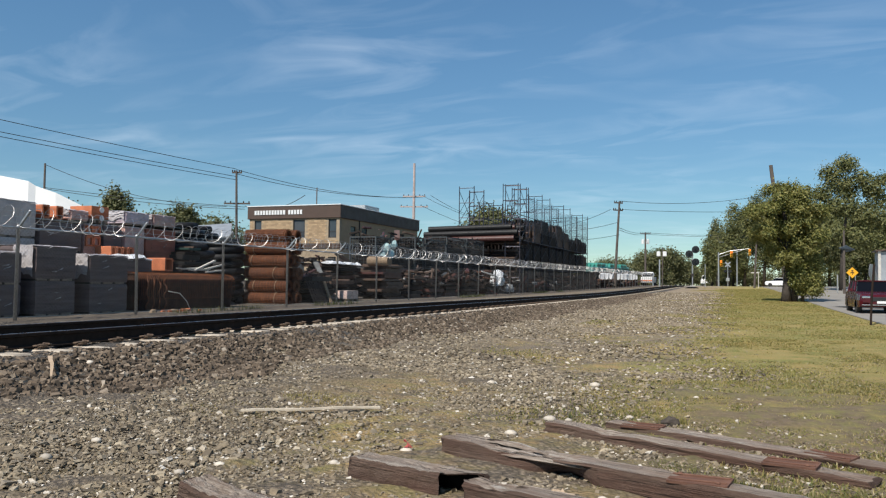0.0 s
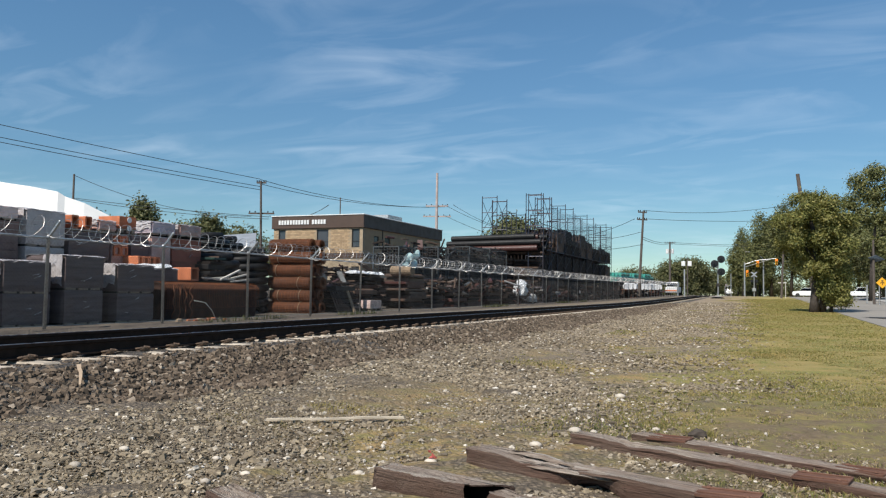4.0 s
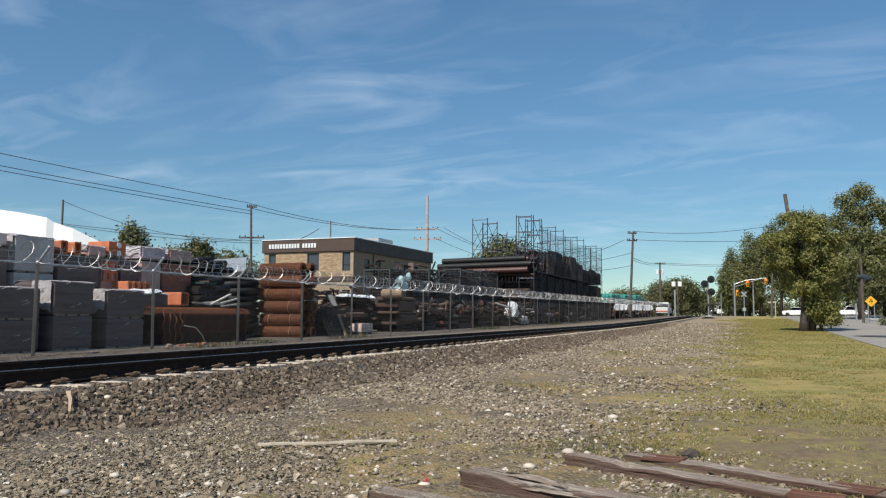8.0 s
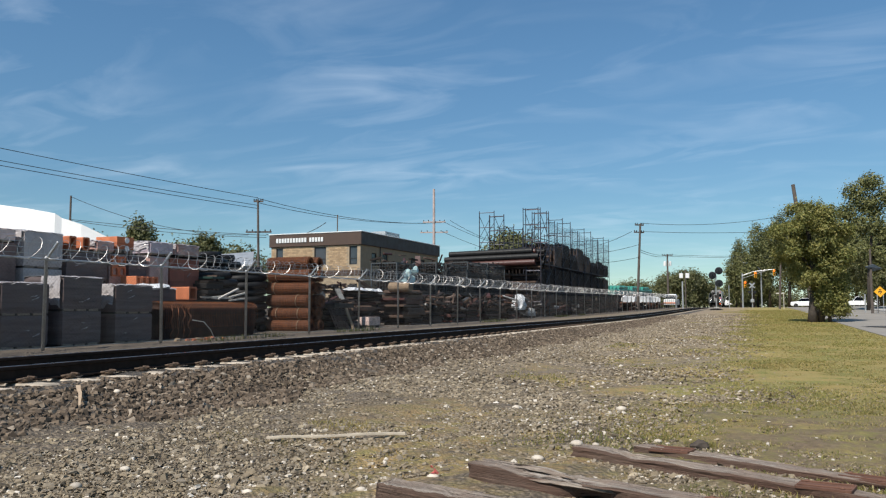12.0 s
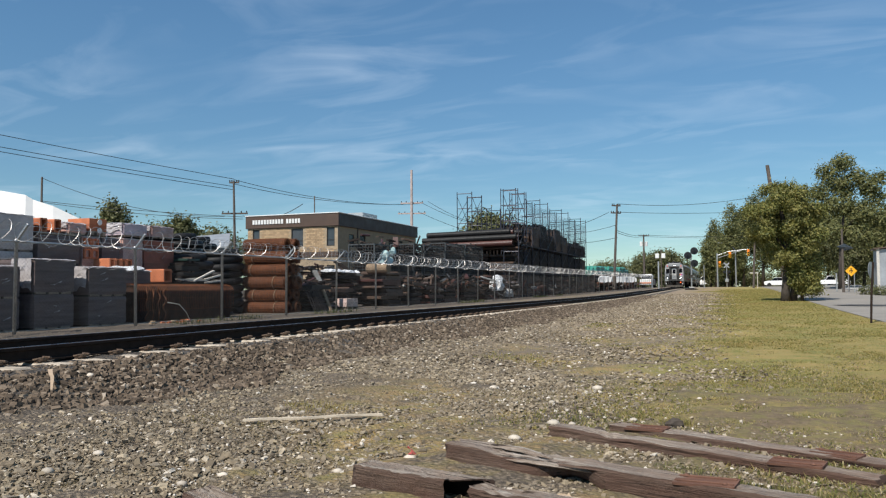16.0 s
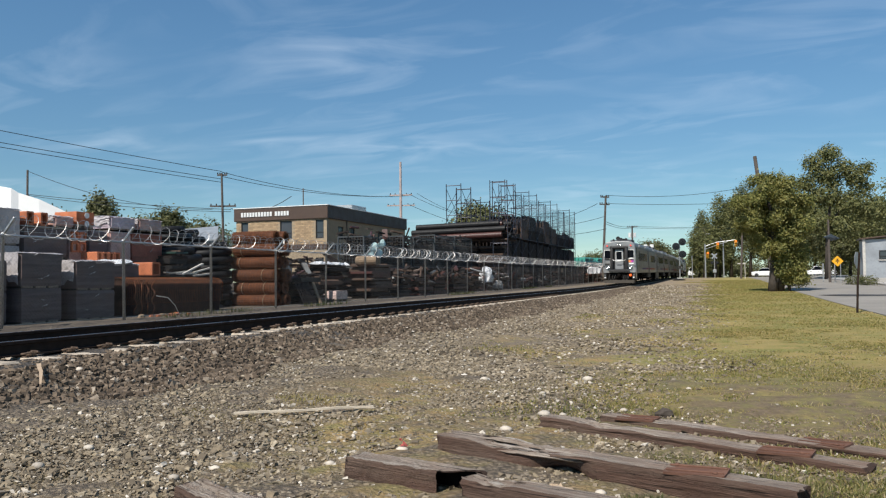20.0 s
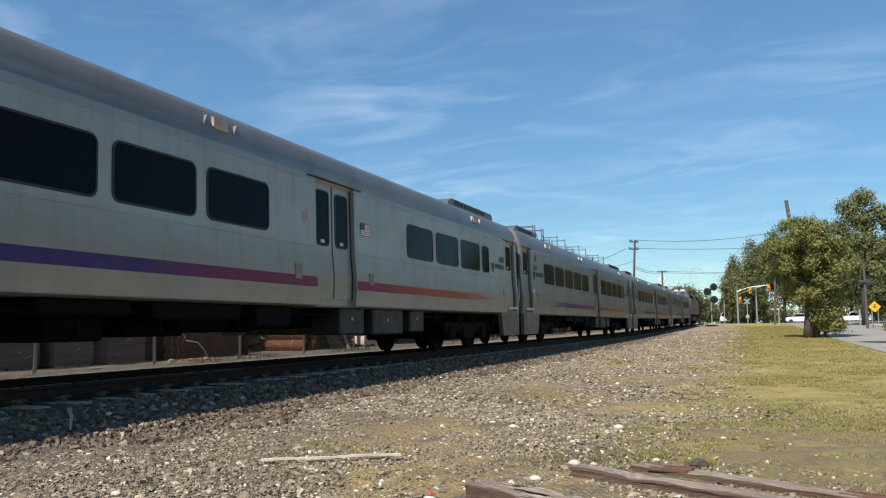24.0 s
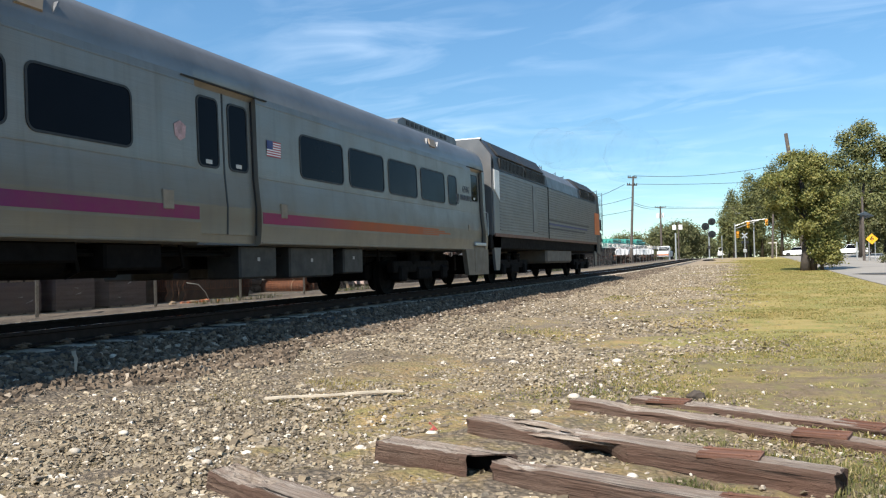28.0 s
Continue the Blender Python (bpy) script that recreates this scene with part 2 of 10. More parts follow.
M["wire"] = worn("black_cable", (0.02, 0.02, 0.02), 0.6, 0, 0.2, 3, 30, bump=0)
M["brown_band"] = worn("dark_brown_metal_fascia", (0.085, 0.052, 0.036), 0.55, 0, 0.15, 1.2, 20, (0.05, 0.035, 0.03), 0.3, 0.1)
M["brick_tan"] = worn("tan_brick", (0.42, 0.295, 0.175), 0.85, 0, 0.1, 3, 30, (0.30, 0.22, 0.14), 0.3, 0.3, 0.22)
M["mortar"] = worn("tan_mortar", (0.36, 0.28, 0.19), 0.9, 0, 0.15, 3, 30)
M["concrete"] = worn("pale_concrete", (0.40, 0.38, 0.35), 0.85, 0, 0.15, 1.5, 30, (0.25, 0.23, 0.2), 0.4, 0.2)
M["glass"] = worn("dark_tinted_glass", (0.006, 0.007, 0.010), 0.07, 0, 0.1, 1, 5, bump=0, spec=0.05)
M["glass_blue"] = worn("window_glass", (0.05, 0.06, 0.07), 0.05, 0, 0.1, 1, 5, bump=0)
M["scaf"] = worn("blue_grey_scaffold_tube", (0.05, 0.056, 0.075), 0.5, 0.5, 0.25, 4, 40, (0.12, 0.06, 0.04), 0.4, 0.1)
M["scaf_rust"] = worn("rusty_scaffold_tube", (0.11, 0.07, 0.05), 0.7, 0.3, 0.3, 4, 40, (0.05, 0.04, 0.04), 0.4, 0.1)
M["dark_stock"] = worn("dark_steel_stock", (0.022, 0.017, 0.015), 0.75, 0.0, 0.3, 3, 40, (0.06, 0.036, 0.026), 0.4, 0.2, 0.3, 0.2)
M["crate"] = worn("grey_green_wire_crate", (0.085, 0.092, 0.095), 0.5, 0.5, 0.2, 5, 50, (0.12, 0.10, 0.08), 0.3)
M["teal"] = worn("teal_green_plastic", (0.06, 0.33, 0.26), 0.45, 0, 0.15, 3, 40, (0.2, 0.3, 0.27), 0.3)
M["orange"] = worn("orange_paint", (0.65, 0.16, 0.03), 0.5, 0, 0.12, 4, 50, bump=0.05)
M["yellow"] = worn("yellow_sign_sheeting", (0.85, 0.42, 0.02), 0.4, 0, 0.08, 3, 40, bump=0.02)
M["sign_back"] = worn("bare_aluminium_sign_back", (0.35, 0.36, 0.37), 0.5, 0.6, 0.15, 5, 50)
M["car_red"] = worn("dark_red_car_paint", (0.075, 0.008, 0.012), 0.22, 0.1, 0.08, 2, 30, (0.1, 0.02, 0.02), 0.2, 0.02)
M["car_white"] = worn("white_car_paint", (0.80, 0.80, 0.79), 0.25, 0, 0.04, 2, 30, bump=0.02)
M["chrome"] = worn("bright_trim", (0.65, 0.65, 0.66), 0.2, 1.0, 0.1, 6, 40, bump=0)
M["shed"] = worn("grey_metal_siding", (0.33, 0.35, 0.36), 0.55, 0.3, 0.12, 1.5, 25, (0.2, 0.17, 0.14), 0.35, 0.1)
M["ink"] = worn("dark_blue_lettering", (0.018, 0.018, 0.030), 0.5, 0, 0.15, 6, 40, bump=0)
M["gasket"] = worn("black_window_gasket", (0.015, 0.015, 0.015), 0.6, 0, 0.2, 6, 50, bump=0)
# near-black for end walls and recesses, with their shadow in the colour
M["door_shadow"] = worn("door_shadow_black", (0.02, 0.019, 0.018), 0.7, 0.2, 0.2, 6, 50)
M["flag_red"] = worn("red_stripes", (0.40, 0.03, 0.04), 0.5, 0, 0.1, 6, 40, bump=0)
M["flag_blue"] = worn("blue_field", (0.02, 0.03, 0.14), 0.5, 0, 0.1, 6, 40, bump=0)
M["mesh_dark"] = worn("shaded_packed_rusty_mesh", (0.055, 0.022, 0.012), 0.9, 0.0, 0.5, 4, 30, (0.02, 0.010, 0.007), 0.6, 0.9)
M["pallet_dark"] = worn("dark_pallet_filler", (0.035, 0.028, 0.023), 0.9, 0, 0.3, 6, 50)
M["lilac"] = worn("lilac_blocks_under_film", (0.52, 0.42, 0.46), 0.32, 0, 0.25, 4, 20, (0.55, 0.47, 0.50), 0.5, 0.3, 0.1)
M["brick_dull"] = worn("dull_brick_under_film", (0.15, 0.085, 0.072), 0.5, 0, 0.25, 5, 50, (0.30, 0.22, 0.2), 0.4, 0.3, 0.15)
M["mesh_rust"] = worn("packed_rusty_mesh", (0.125, 0.043, 0.017), 0.85, 0.0, 0.4, 3, 26, (0.07, 0.028, 0.016), 0.6, 0.9, 0.12)
M["bark"] = worn("grey_brown_bark", (0.065, 0.052, 0.042), 0.95, 0, 0.35, 6, 30, (0.05, 0.045, 0.04), 0.5, 0.7)
M["bark_pale"] = worn("pale_bare_limb", (0.26, 0.235, 0.20), 0.9, 0, 0.25, 6, 30, (0.12, 0.1, 0.09), 0.4, 0.5)


def lit(name, c, strength):
    s = Shader(name, 0.3)
    s.p.inputs["Emission Color"].default_value = rgb(*c)
    s.p.inputs["Emission Strength"].default_value = strength
    return s.done(tuple(min(0.9, v) for v in c))


M["headlight"] = lit("lit_headlamp", (1.0, 0.97, 0.90), 22)
M["lamp_glass"] = worn("silvered_lamp_glass", (0.55, 0.55, 0.54), 0.18, 0.9, 0.15, 20, 60, bump=0)
M["red_lamp"] = lit("red_marker_lamp", (1.0, 0.05, 0.02), 0.6)
M["red_signal"] = lit("red_traffic_lamp", (1.0, 0.08, 0.02), 2.5)
M["orange_lamp"] = lit("orange_marker_lamp", (1.0, 0.12, 0.02), 1.3)


def steel_material(name, k, grime):
    """Unpainted stainless steel with brushed grain, rivet seams and brown track dust over the lower half."""
    s = Shader(name, 0.38, 0.6)
    t = lambda *c: tuple(v * k for v in c)
    grain = s.noise(1.0, 3, 0.6, s.coord((180, 1.2, 260)))
    col = s.mix(s.span(grain, 0.3, 0.7), t(0.238, 0.222, 0.198), t(0.305, 0.284, 0.254))
    col = s.mix(s.span(s.noise(0.9, 6, 0.6), 0.35, 0.75, 0, 0.35), col, t(0.17, 0.158, 0.14))
    z = s.axis(2)
    up = s.math("ADD", z, s.span(s.noise(1.3, 5, 0.6, s.coord((1, 0.35, 1))), 0, 1, -0.35, 0.35))
    dust = s.math("MULTIPLY", s.span(up, 1.05, 1.5, 0.35, 0.95), s.span(up, 1.5, 2.25, 1.0, 0.0))
    col = s.mix(s.math("MULTIPLY", dust, grime), col, t(0.172, 0.124, 0.072))
    streak = s.span(s.noise(1.0, 4, 0.6, s.coord((4, 7, 0.25))), 0.5, 0.75, 0, 0.3)
    col = s.mix(streak, col, t(0.13, 0.11, 0.086))
    seam = s.math("LESS_THAN", s.math("PINGPONG", s.math("ADD", z, 0.08), 0.29), 0.006)
    s.put(s.math("SUBTRACT", 0.60, s.math("MULTIPLY", dust, 0.45)), s.p.inputs["Metallic"])
    s.bump(s.math("SUBTRACT", s.math("MULTIPLY", grain, 0.25), seam), 0.25, 0.004)
    return s.done(col, s.span(s.noise(2.2, 4), 0.3, 0.7, 0.34, 0.52))


def stripe_material():
    """The band along the side: violet, then magenta, then orange, along the car."""
    s = Shader("violet_to_orange_stripe", 0.55, 0, 0.15)
    y = s.span(s.axis(1), 0, 26, 0, 1)
    col = s.ramp(y, [(0.0, (0.030, 0.022, 0.16)), (0.34, (0.040, 0.017, 0.15)), (0.40, (0.20, 0.014, 0.10)),
                     (0.61, (0.30, 0.020, 0.085)), (0.70, (0.42, 0.085, 0.018)), (0.95, (0.46, 0.11, 0.02))])
    col = s.mix(s.span(s.noise(2.5, 6, 0.65), 0.3, 0.75, 0.12, 0.5), col, (0.11, 0.085, 0.062))
    return s.done(col)


def ribbed(name, c, step, axis=2, rough=0.45, metal=0.5, var=0.15):
    s = Shader(name, rough, metal)
    col = s.mix(s.span(s.noise(1.1, 5), 0.3, 0.7), tuple(v * (1 - var) for v in c), tuple(v * (1 + var) for v in c))
    col = s.mix(s.span(s.noise(6, 5), 0.5, 0.8, 0, 0.3), col, (0.16, 0.13, 0.11))
    s.bump(s.math("PINGPONG", s.axis(axis), step / 2), 0.5, 0.012)
    return s.done(col)


def wrap_material():
    """Grey blocks seen through stretched film: streaks along the wrap, dull blotches, fine creases."""
    s = Shader("grey_blocks_under_film", 0.5, 0.0, 0.25)
    streak = s.noise(1.0, 5, 0.6, s.coord((0.8, 0.8, 13)))
    col = s.mix(s.span(streak, 0.3, 0.7), (0.082, 0.064, 0.064), (0.165, 0.13, 0.126))
    col = s.mix(s.span(s.noise(1.6, 5, 0.65), 0.4, 0.7, 0, 0.6), col, (0.16, 0.105, 0.085))
    col = s.mix(s.span(s.noise(26, 4, 0.7), 0.60, 0.78, 0, 0.25), col, (0.45, 0.39, 0.38))
    s.bump(s.math("ADD", s.noise(1.0, 5, 0.7, s.coord((6, 6, 30))), s.math("MULTIPLY", s.noise(22, 4, 0.7), 0.8)), 0.5, 0.012)
    return s.done(col, s.span(s.noise(5, 4), 0.3, 0.7, 0.42, 0.65))


M["wrap"] = wrap_material()
# the leading car is cleaner than those behind it
M["steel_clean"] = steel_material("clean_stainless_side", 1.22, 0.6)
M["steel"] = steel_material("stainless_car_side", 0.92, 0.8)
M["steel_dusty"] = steel_material("dusty_stainless_side", 0.80, 0.9)
M["stripe"] = stripe_material()
M["roof_steel"] = ribbed("ribbed_roof_steel", (0.20, 0.192, 0.18), 0.09, 0, 0.42, 0.6)
M["loco_side"] = ribbed("corrugated_locomotive_side", (0.16, 0.162, 0.165), 0.11, 2, 0.4, 0.6)
M["loco_plain"] = worn("grey_locomotive_paint", (0.15, 0.152, 0.155), 0.45, 0.4, 0.12, 1.5, 30, (0.15, 0.13, 0.11), 0.35, 0.1)
M["loco_dark"] = worn("dark_locomotive_roof", (0.045, 0.045, 0.048), 0.5, 0.4, 0.2, 1.5, 30, (0.12, 0.1, 0.08), 0.35, 0.1)
M["cab_face"] = worn("silver_cab_front", (0.38, 0.38, 0.372), 0.40, 0.5, 0.12, 2, 40, (0.22, 0.20, 0.18), 0.35, 0.1)
M["cab_rubber"] = worn("worn_grey_diaphragm", (0.038, 0.037, 0.037), 0.7, 0, 0.2, 3, 40, (0.07, 0.065, 0.06), 0.35, 0.3)

GRAVEL = [(0.0, (0.115, 0.091, 0.063)), (0.25, (0.215, 0.170, 0.115)), (0.5, (0.305, 0.242, 0.162)), (0.68, (0.27, 0.229, 0.176)),
          (0.86, (0.36, 0.29, 0.19)), (0.955, (0.48, 0.40, 0.29)), (1.0, (0.84, 0.77, 0.67))]
BALLAST = [(0.0, (0.066, 0.050, 0.037)), (0.35, (0.125, 0.094, 0.068)), (0.7, (0.19, 0.143, 0.102)), (0.93, (0.26, 0.20, 0.145)), (1.0, (0.45, 0.38, 0.30))]
M["gravel"] = islands("mixed_river_gravel", GRAVEL, 0.85, 45, spec=0.2)
M["ballast"] = islands("dark_crushed_ballast", BALLAST, 0.92, 35, spec=0.1)
GRASS = [(0.0, (0.225, 0.225, 0.06)), (0.4, (0.335, 0.305, 0.088)), (0.75, (0.44, 0.36, 0.13)), (1.0, (0.56, 0.45, 0.21))]
M["grass"] = islands("dry_yellow_green_grass", GRASS, 0.7, 20, 0.0, field=((0.45, 0.325, 0.135), (0.25, 0.265, 0.068)), grime=0.1, thin=True)
M["edge_stone"] = islands("pale_dusty_edge_stone", [(0.0, (0.42, 0.36, 0.29)), (0.5, (0.58, 0.51, 0.42)), (1.0, (0.74, 0.67, 0.57))], 0.9, 45)
M["weed"] = islands("green_weed_leaves", [(0.0, (0.085, 0.105, 0.034)), (0.6, (0.145, 0.155, 0.056)), (1.0, (0.25, 0.225, 0.10))], 0.65, 20, 0.0, grime=0.1, thin=True)


def leaf_material(name, stops):
    s = Shader(name, 0.55, 0, 0.4)
    col = s.ramp(s.island(), stops)
    s.p.inputs["Subsurface Weight"].default_value = 0.0
    col = s.mix(s.span(s.noise(0.7, 3), 0.35, 0.7, 0, 0.35), col, stops[-1][1])
    tr = s.n.new("ShaderNodeBsdfTranslucent")
    mx = s.n.new("ShaderNodeMixShader")
    mx.inputs[0].default_value = 0.28
    s.l.new(col, tr.inputs[0])
    s.l.new(s.p.outputs[0], mx.inputs[1])
    s.l.new(tr.outputs[0], mx.inputs[2])
    s.l.new(mx.outputs[0], s.n["Material Output"].inputs[0])
    return s.done(col)


M["leaf"] = leaf_material("yellowing_green_leaves", [(0.0, (0.090, 0.108, 0.027)), (0.5, (0.16, 0.175, 0.044)), (0.85, (0.25, 0.235, 0.064)), (1.0, (0.37, 0.32, 0.11))])
M["leaf_dark"] = leaf_material("dark_green_leaves", [(0.0, (0.085, 0.098, 0.034)), (0.6, (0.145, 0.158, 0.056)), (1.0, (0.25, 0.235, 0.088))])
M["leaf_far"] = leaf_material("far_olive_leaves", [(0.0, (0.078, 0.088, 0.034)), (0.6, (0.125, 0.136, 0.052)), (1.0, (0.19, 0.18, 0.078))])


def asphalt():
    s = Shader("worn_asphalt", 0.85)
    col = s.mix(s.span(s.noise(0.35, 5), 0.3, 0.7), (0.235, 0.212, 0.182), (0.315, 0.285, 0.245))
    col = s.mix(s.span(s.noise(90, 2), 0.3, 0.7, 0, 0.3), col, (0.14, 0.135, 0.125))
    s.bump(s.noise(120, 3), 0.3, 0.004)
    return s.done(col)


def ground_material():
    """One sheet: gravel beside the track, dry mown grass towards the road, bare earth at the edge between them, yard dust behind the fence."""
    s = Shader("gravel_grass_and_earth", 0.92, 0, 0.25)
    x, y = s.axis(0), s.axis(1)
    wob = s.span(s.noise(0.55, 6, 0.62), 0.25, 0.75, -1.6, 1.6)
    fine = s.noise(14, 5, 0.7)
    cell = s.cells(24)
    peb = s.mix(s.span(cell.outputs["Color"], 0, 1), (0.12, 0.094, 0.068), (0.35, 0.278, 0.20))
    peb = s.mix(s.span(cell.outputs["Distance"], 0.25, 0.62, 0.0, 0.75), peb, (0.085, 0.07, 0.055))
    far_peb = s.mix(s.span(s.noise(5, 8, 0.8), 0.35, 0.65), (0.205, 0.160, 0.110), (0.375, 0.298, 0.208))
    away = s.span(y, 9, 26)
    grav = s.mix(away, peb, far_peb)
    # mown grass: green, straw and rust-tan in patches of many sizes, earth showing through
    dry = s.mix(s.span(s.noise(0.9, 7, 0.7, None, 0.6), 0.38, 0.62), (0.215, 0.21, 0.058), (0.40, 0.305, 0.122))
    dry = s.mix(s.span(s.noise(0.13, 5, 0.6), 0.40, 0.62, 0, 0.7), dry, (0.225, 0.235, 0.062))
    dry = s.mix(s.span(s.noise(0.31, 6, 0.68, s.coord((1, 1, 1), (0, 0, 40))), 0.50, 0.66, 0, 0.75), dry, (0.40, 0.265, 0.115))
    dry = s.mix(s.span(s.noise(7, 6, 0.75), 0.48, 0.66, 0, 0.7), dry, (0.18, 0.185, 0.052))
    dry = s.mix(s.span(s.noise(11, 6, 0.75, s.coord((1, 1, 1), (0, 0, 70))), 0.52, 0.68, 0, 0.6), dry, (0.44, 0.35, 0.165))
    dry = s.mix(s.span(s.noise(2.2, 7, 0.72, s.coord((1, 1, 1), (0, 0, 20))), 0.56, 0.66, 0, 0.6), dry, (0.24, 0.17, 0.098))
    dry = s.mix(s.span(s.noise(55, 4, 0.7), 0.45, 0.66, 0, 0.5), dry, (0.10, 0.088, 0.038))
    earth = s.mix(s.span(fine, 0.3, 0.7), (0.10, 0.070, 0.048), (0.26, 0.19, 0.13))
    earth = s.mix(s.span(s.noise(3.1, 6, 0.7), 0.48, 0.62, 0, 0.7), earth, (0.22, 0.20, 0.07))
    edge = s.math("ADD", s.math("ADD", x, s.math("ADD", s.span(y, 10, 50, 1.0, 0.75), s.span(y, 5.5, 9.5, -1.4, 0.0))), wob)
    mask = s.math("MULTIPLY", s.span(edge, -2.6, 0.9), s.span(s.math("ADD", s.noise(2.1, 7, 0.75), s.span(edge, -2.0, 1.4, -0.22, 0.30)), 0.42, 0.60))
    col = s.mix(mask, grav, dry)
    # thin yellow weed growing through the gravel
    weed = s.math("MULTIPLY", s.span(s.noise(0.42, 7, 0.72), 0.46, 0.58), s.span(x, -5.2, -3.2))
    col = s.mix(s.math("MULTIPLY", weed, 0.75), col, s.mix(s.span(s.noise(3.5, 5, 0.7), 0.4, 0.6), (0.30, 0.25, 0.085), (0.42, 0.28, 0.115)))
    # bare earth round the old timbers
    bare = s.math("MULTIPLY", s.math("MULTIPLY", s.span(x, -1.2, 0.2), s.span(y, 13, 9.5)), s.span(s.noise(1.9, 7, 0.75), 0.36, 0.52))
    col = s.mix(s.math("MULTIPLY", bare, 0.9), col, earth)
    dust = s.mix(s.span(s.noise(2.2, 6, 0.7), 0.3, 0.7), (0.085, 0.070, 0.056), (0.165, 0.138, 0.11))
    col = s.mix(s.span(x, -10.9, -11.6), col, dust)
    bed = s.mix(s.span(cell.outputs["Color"], 0, 1), (0.045, 0.04, 0.036), (0.13, 0.115, 0.10))
    col = s.mix(s.math("MULTIPLY", s.span(x, -6.1, -6.6), s.span(x, -11.2, -10.4)), col, bed)
    s.bump(s.math("ADD", s.math("MULTIPLY", cell.outputs["Distance"], s.span(mask, 0, 1, 1.0, 0.15)), s.math("MULTIPLY", s.noise(40, 6, 0.75), 0.8)), 0.8, 0.04)
    return s.done(col)


M["asphalt"] = asphalt()
M["ground"] = ground_material()
M["line"] = worn("worn_road_paint", (0.55, 0.50, 0.36), 0.8, 0, 0.2, 4, 40, (0.2, 0.19, 0.17), 0.5)


def old_timber(name, lo, hi, stain, crack):
    """Weathered timber with splits along the grain, which runs along local x."""
    s = Shader(name, 0.9, 0, 0.2)
    g = s.noise(1.0, 8, 0.72, s.coord((1.6, 52, 52)), 0.2)
    fine = s.noise(1.0, 6, 0.75, s.coord((5, 190, 190)), 0.1)
    col = s.mix(s.span(g, 0.34, 0.66), lo, hi)
    col = s.mix(s.span(fine, 0.45, 0.7, 0, 0.55), col, tuple(v * 0.45 for v in lo))
    col = s.mix(s.span(s.noise(1.0, 5, 0.65, s.coord((1.3, 7, 7))), 0.42, 0.64, 0, 0.75), col, stain)
    col = s.mix(s.span(s.noise(2.1, 5, 0.6), 0.5, 0.72, 0, 0.5), col, tuple(v * 0.6 for v in stain))
    col = s.mix(s.span(s.noise(1.0, 5, 0.6, s.coord((0.8, 30, 30))), 0.60, 0.67, 0, crack), col, (0.014, 0.010, 0.008))
    s.bump(s.math("ADD", g, s.math("MULTIPLY", fine, 0.5)), 1.0, 0.03)
    return s.done(col)


M["timber_top"] = old_timber("pale_grey_timber_top", (0.20, 0.152, 0.118), (0.60, 0.515, 0.43), (0.25, 0.165, 0.12), 0.95)
M["timber_side"] = old_timber("darker_brown_timber_side", (0.092, 0.060, 0.046), (0.24, 0.165, 0.125), (0.145, 0.082, 0.060), 0.9)
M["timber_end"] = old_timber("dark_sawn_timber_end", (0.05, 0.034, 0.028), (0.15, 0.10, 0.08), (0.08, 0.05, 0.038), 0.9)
M["timber_pale"] = old_timber("pale_splintered_timber", (0.30, 0.25, 0.21), (0.68, 0.62, 0.55), (0.36, 0.28, 0.22), 0.6)
# inside of the hollow stub, its shade put into a near-black colour
M["hollow_shade"] = worn("shaded_hollow_black", (0.010, 0.008, 0.007), 0.95, 0, 0.4, 14, 80, spec=0.05)

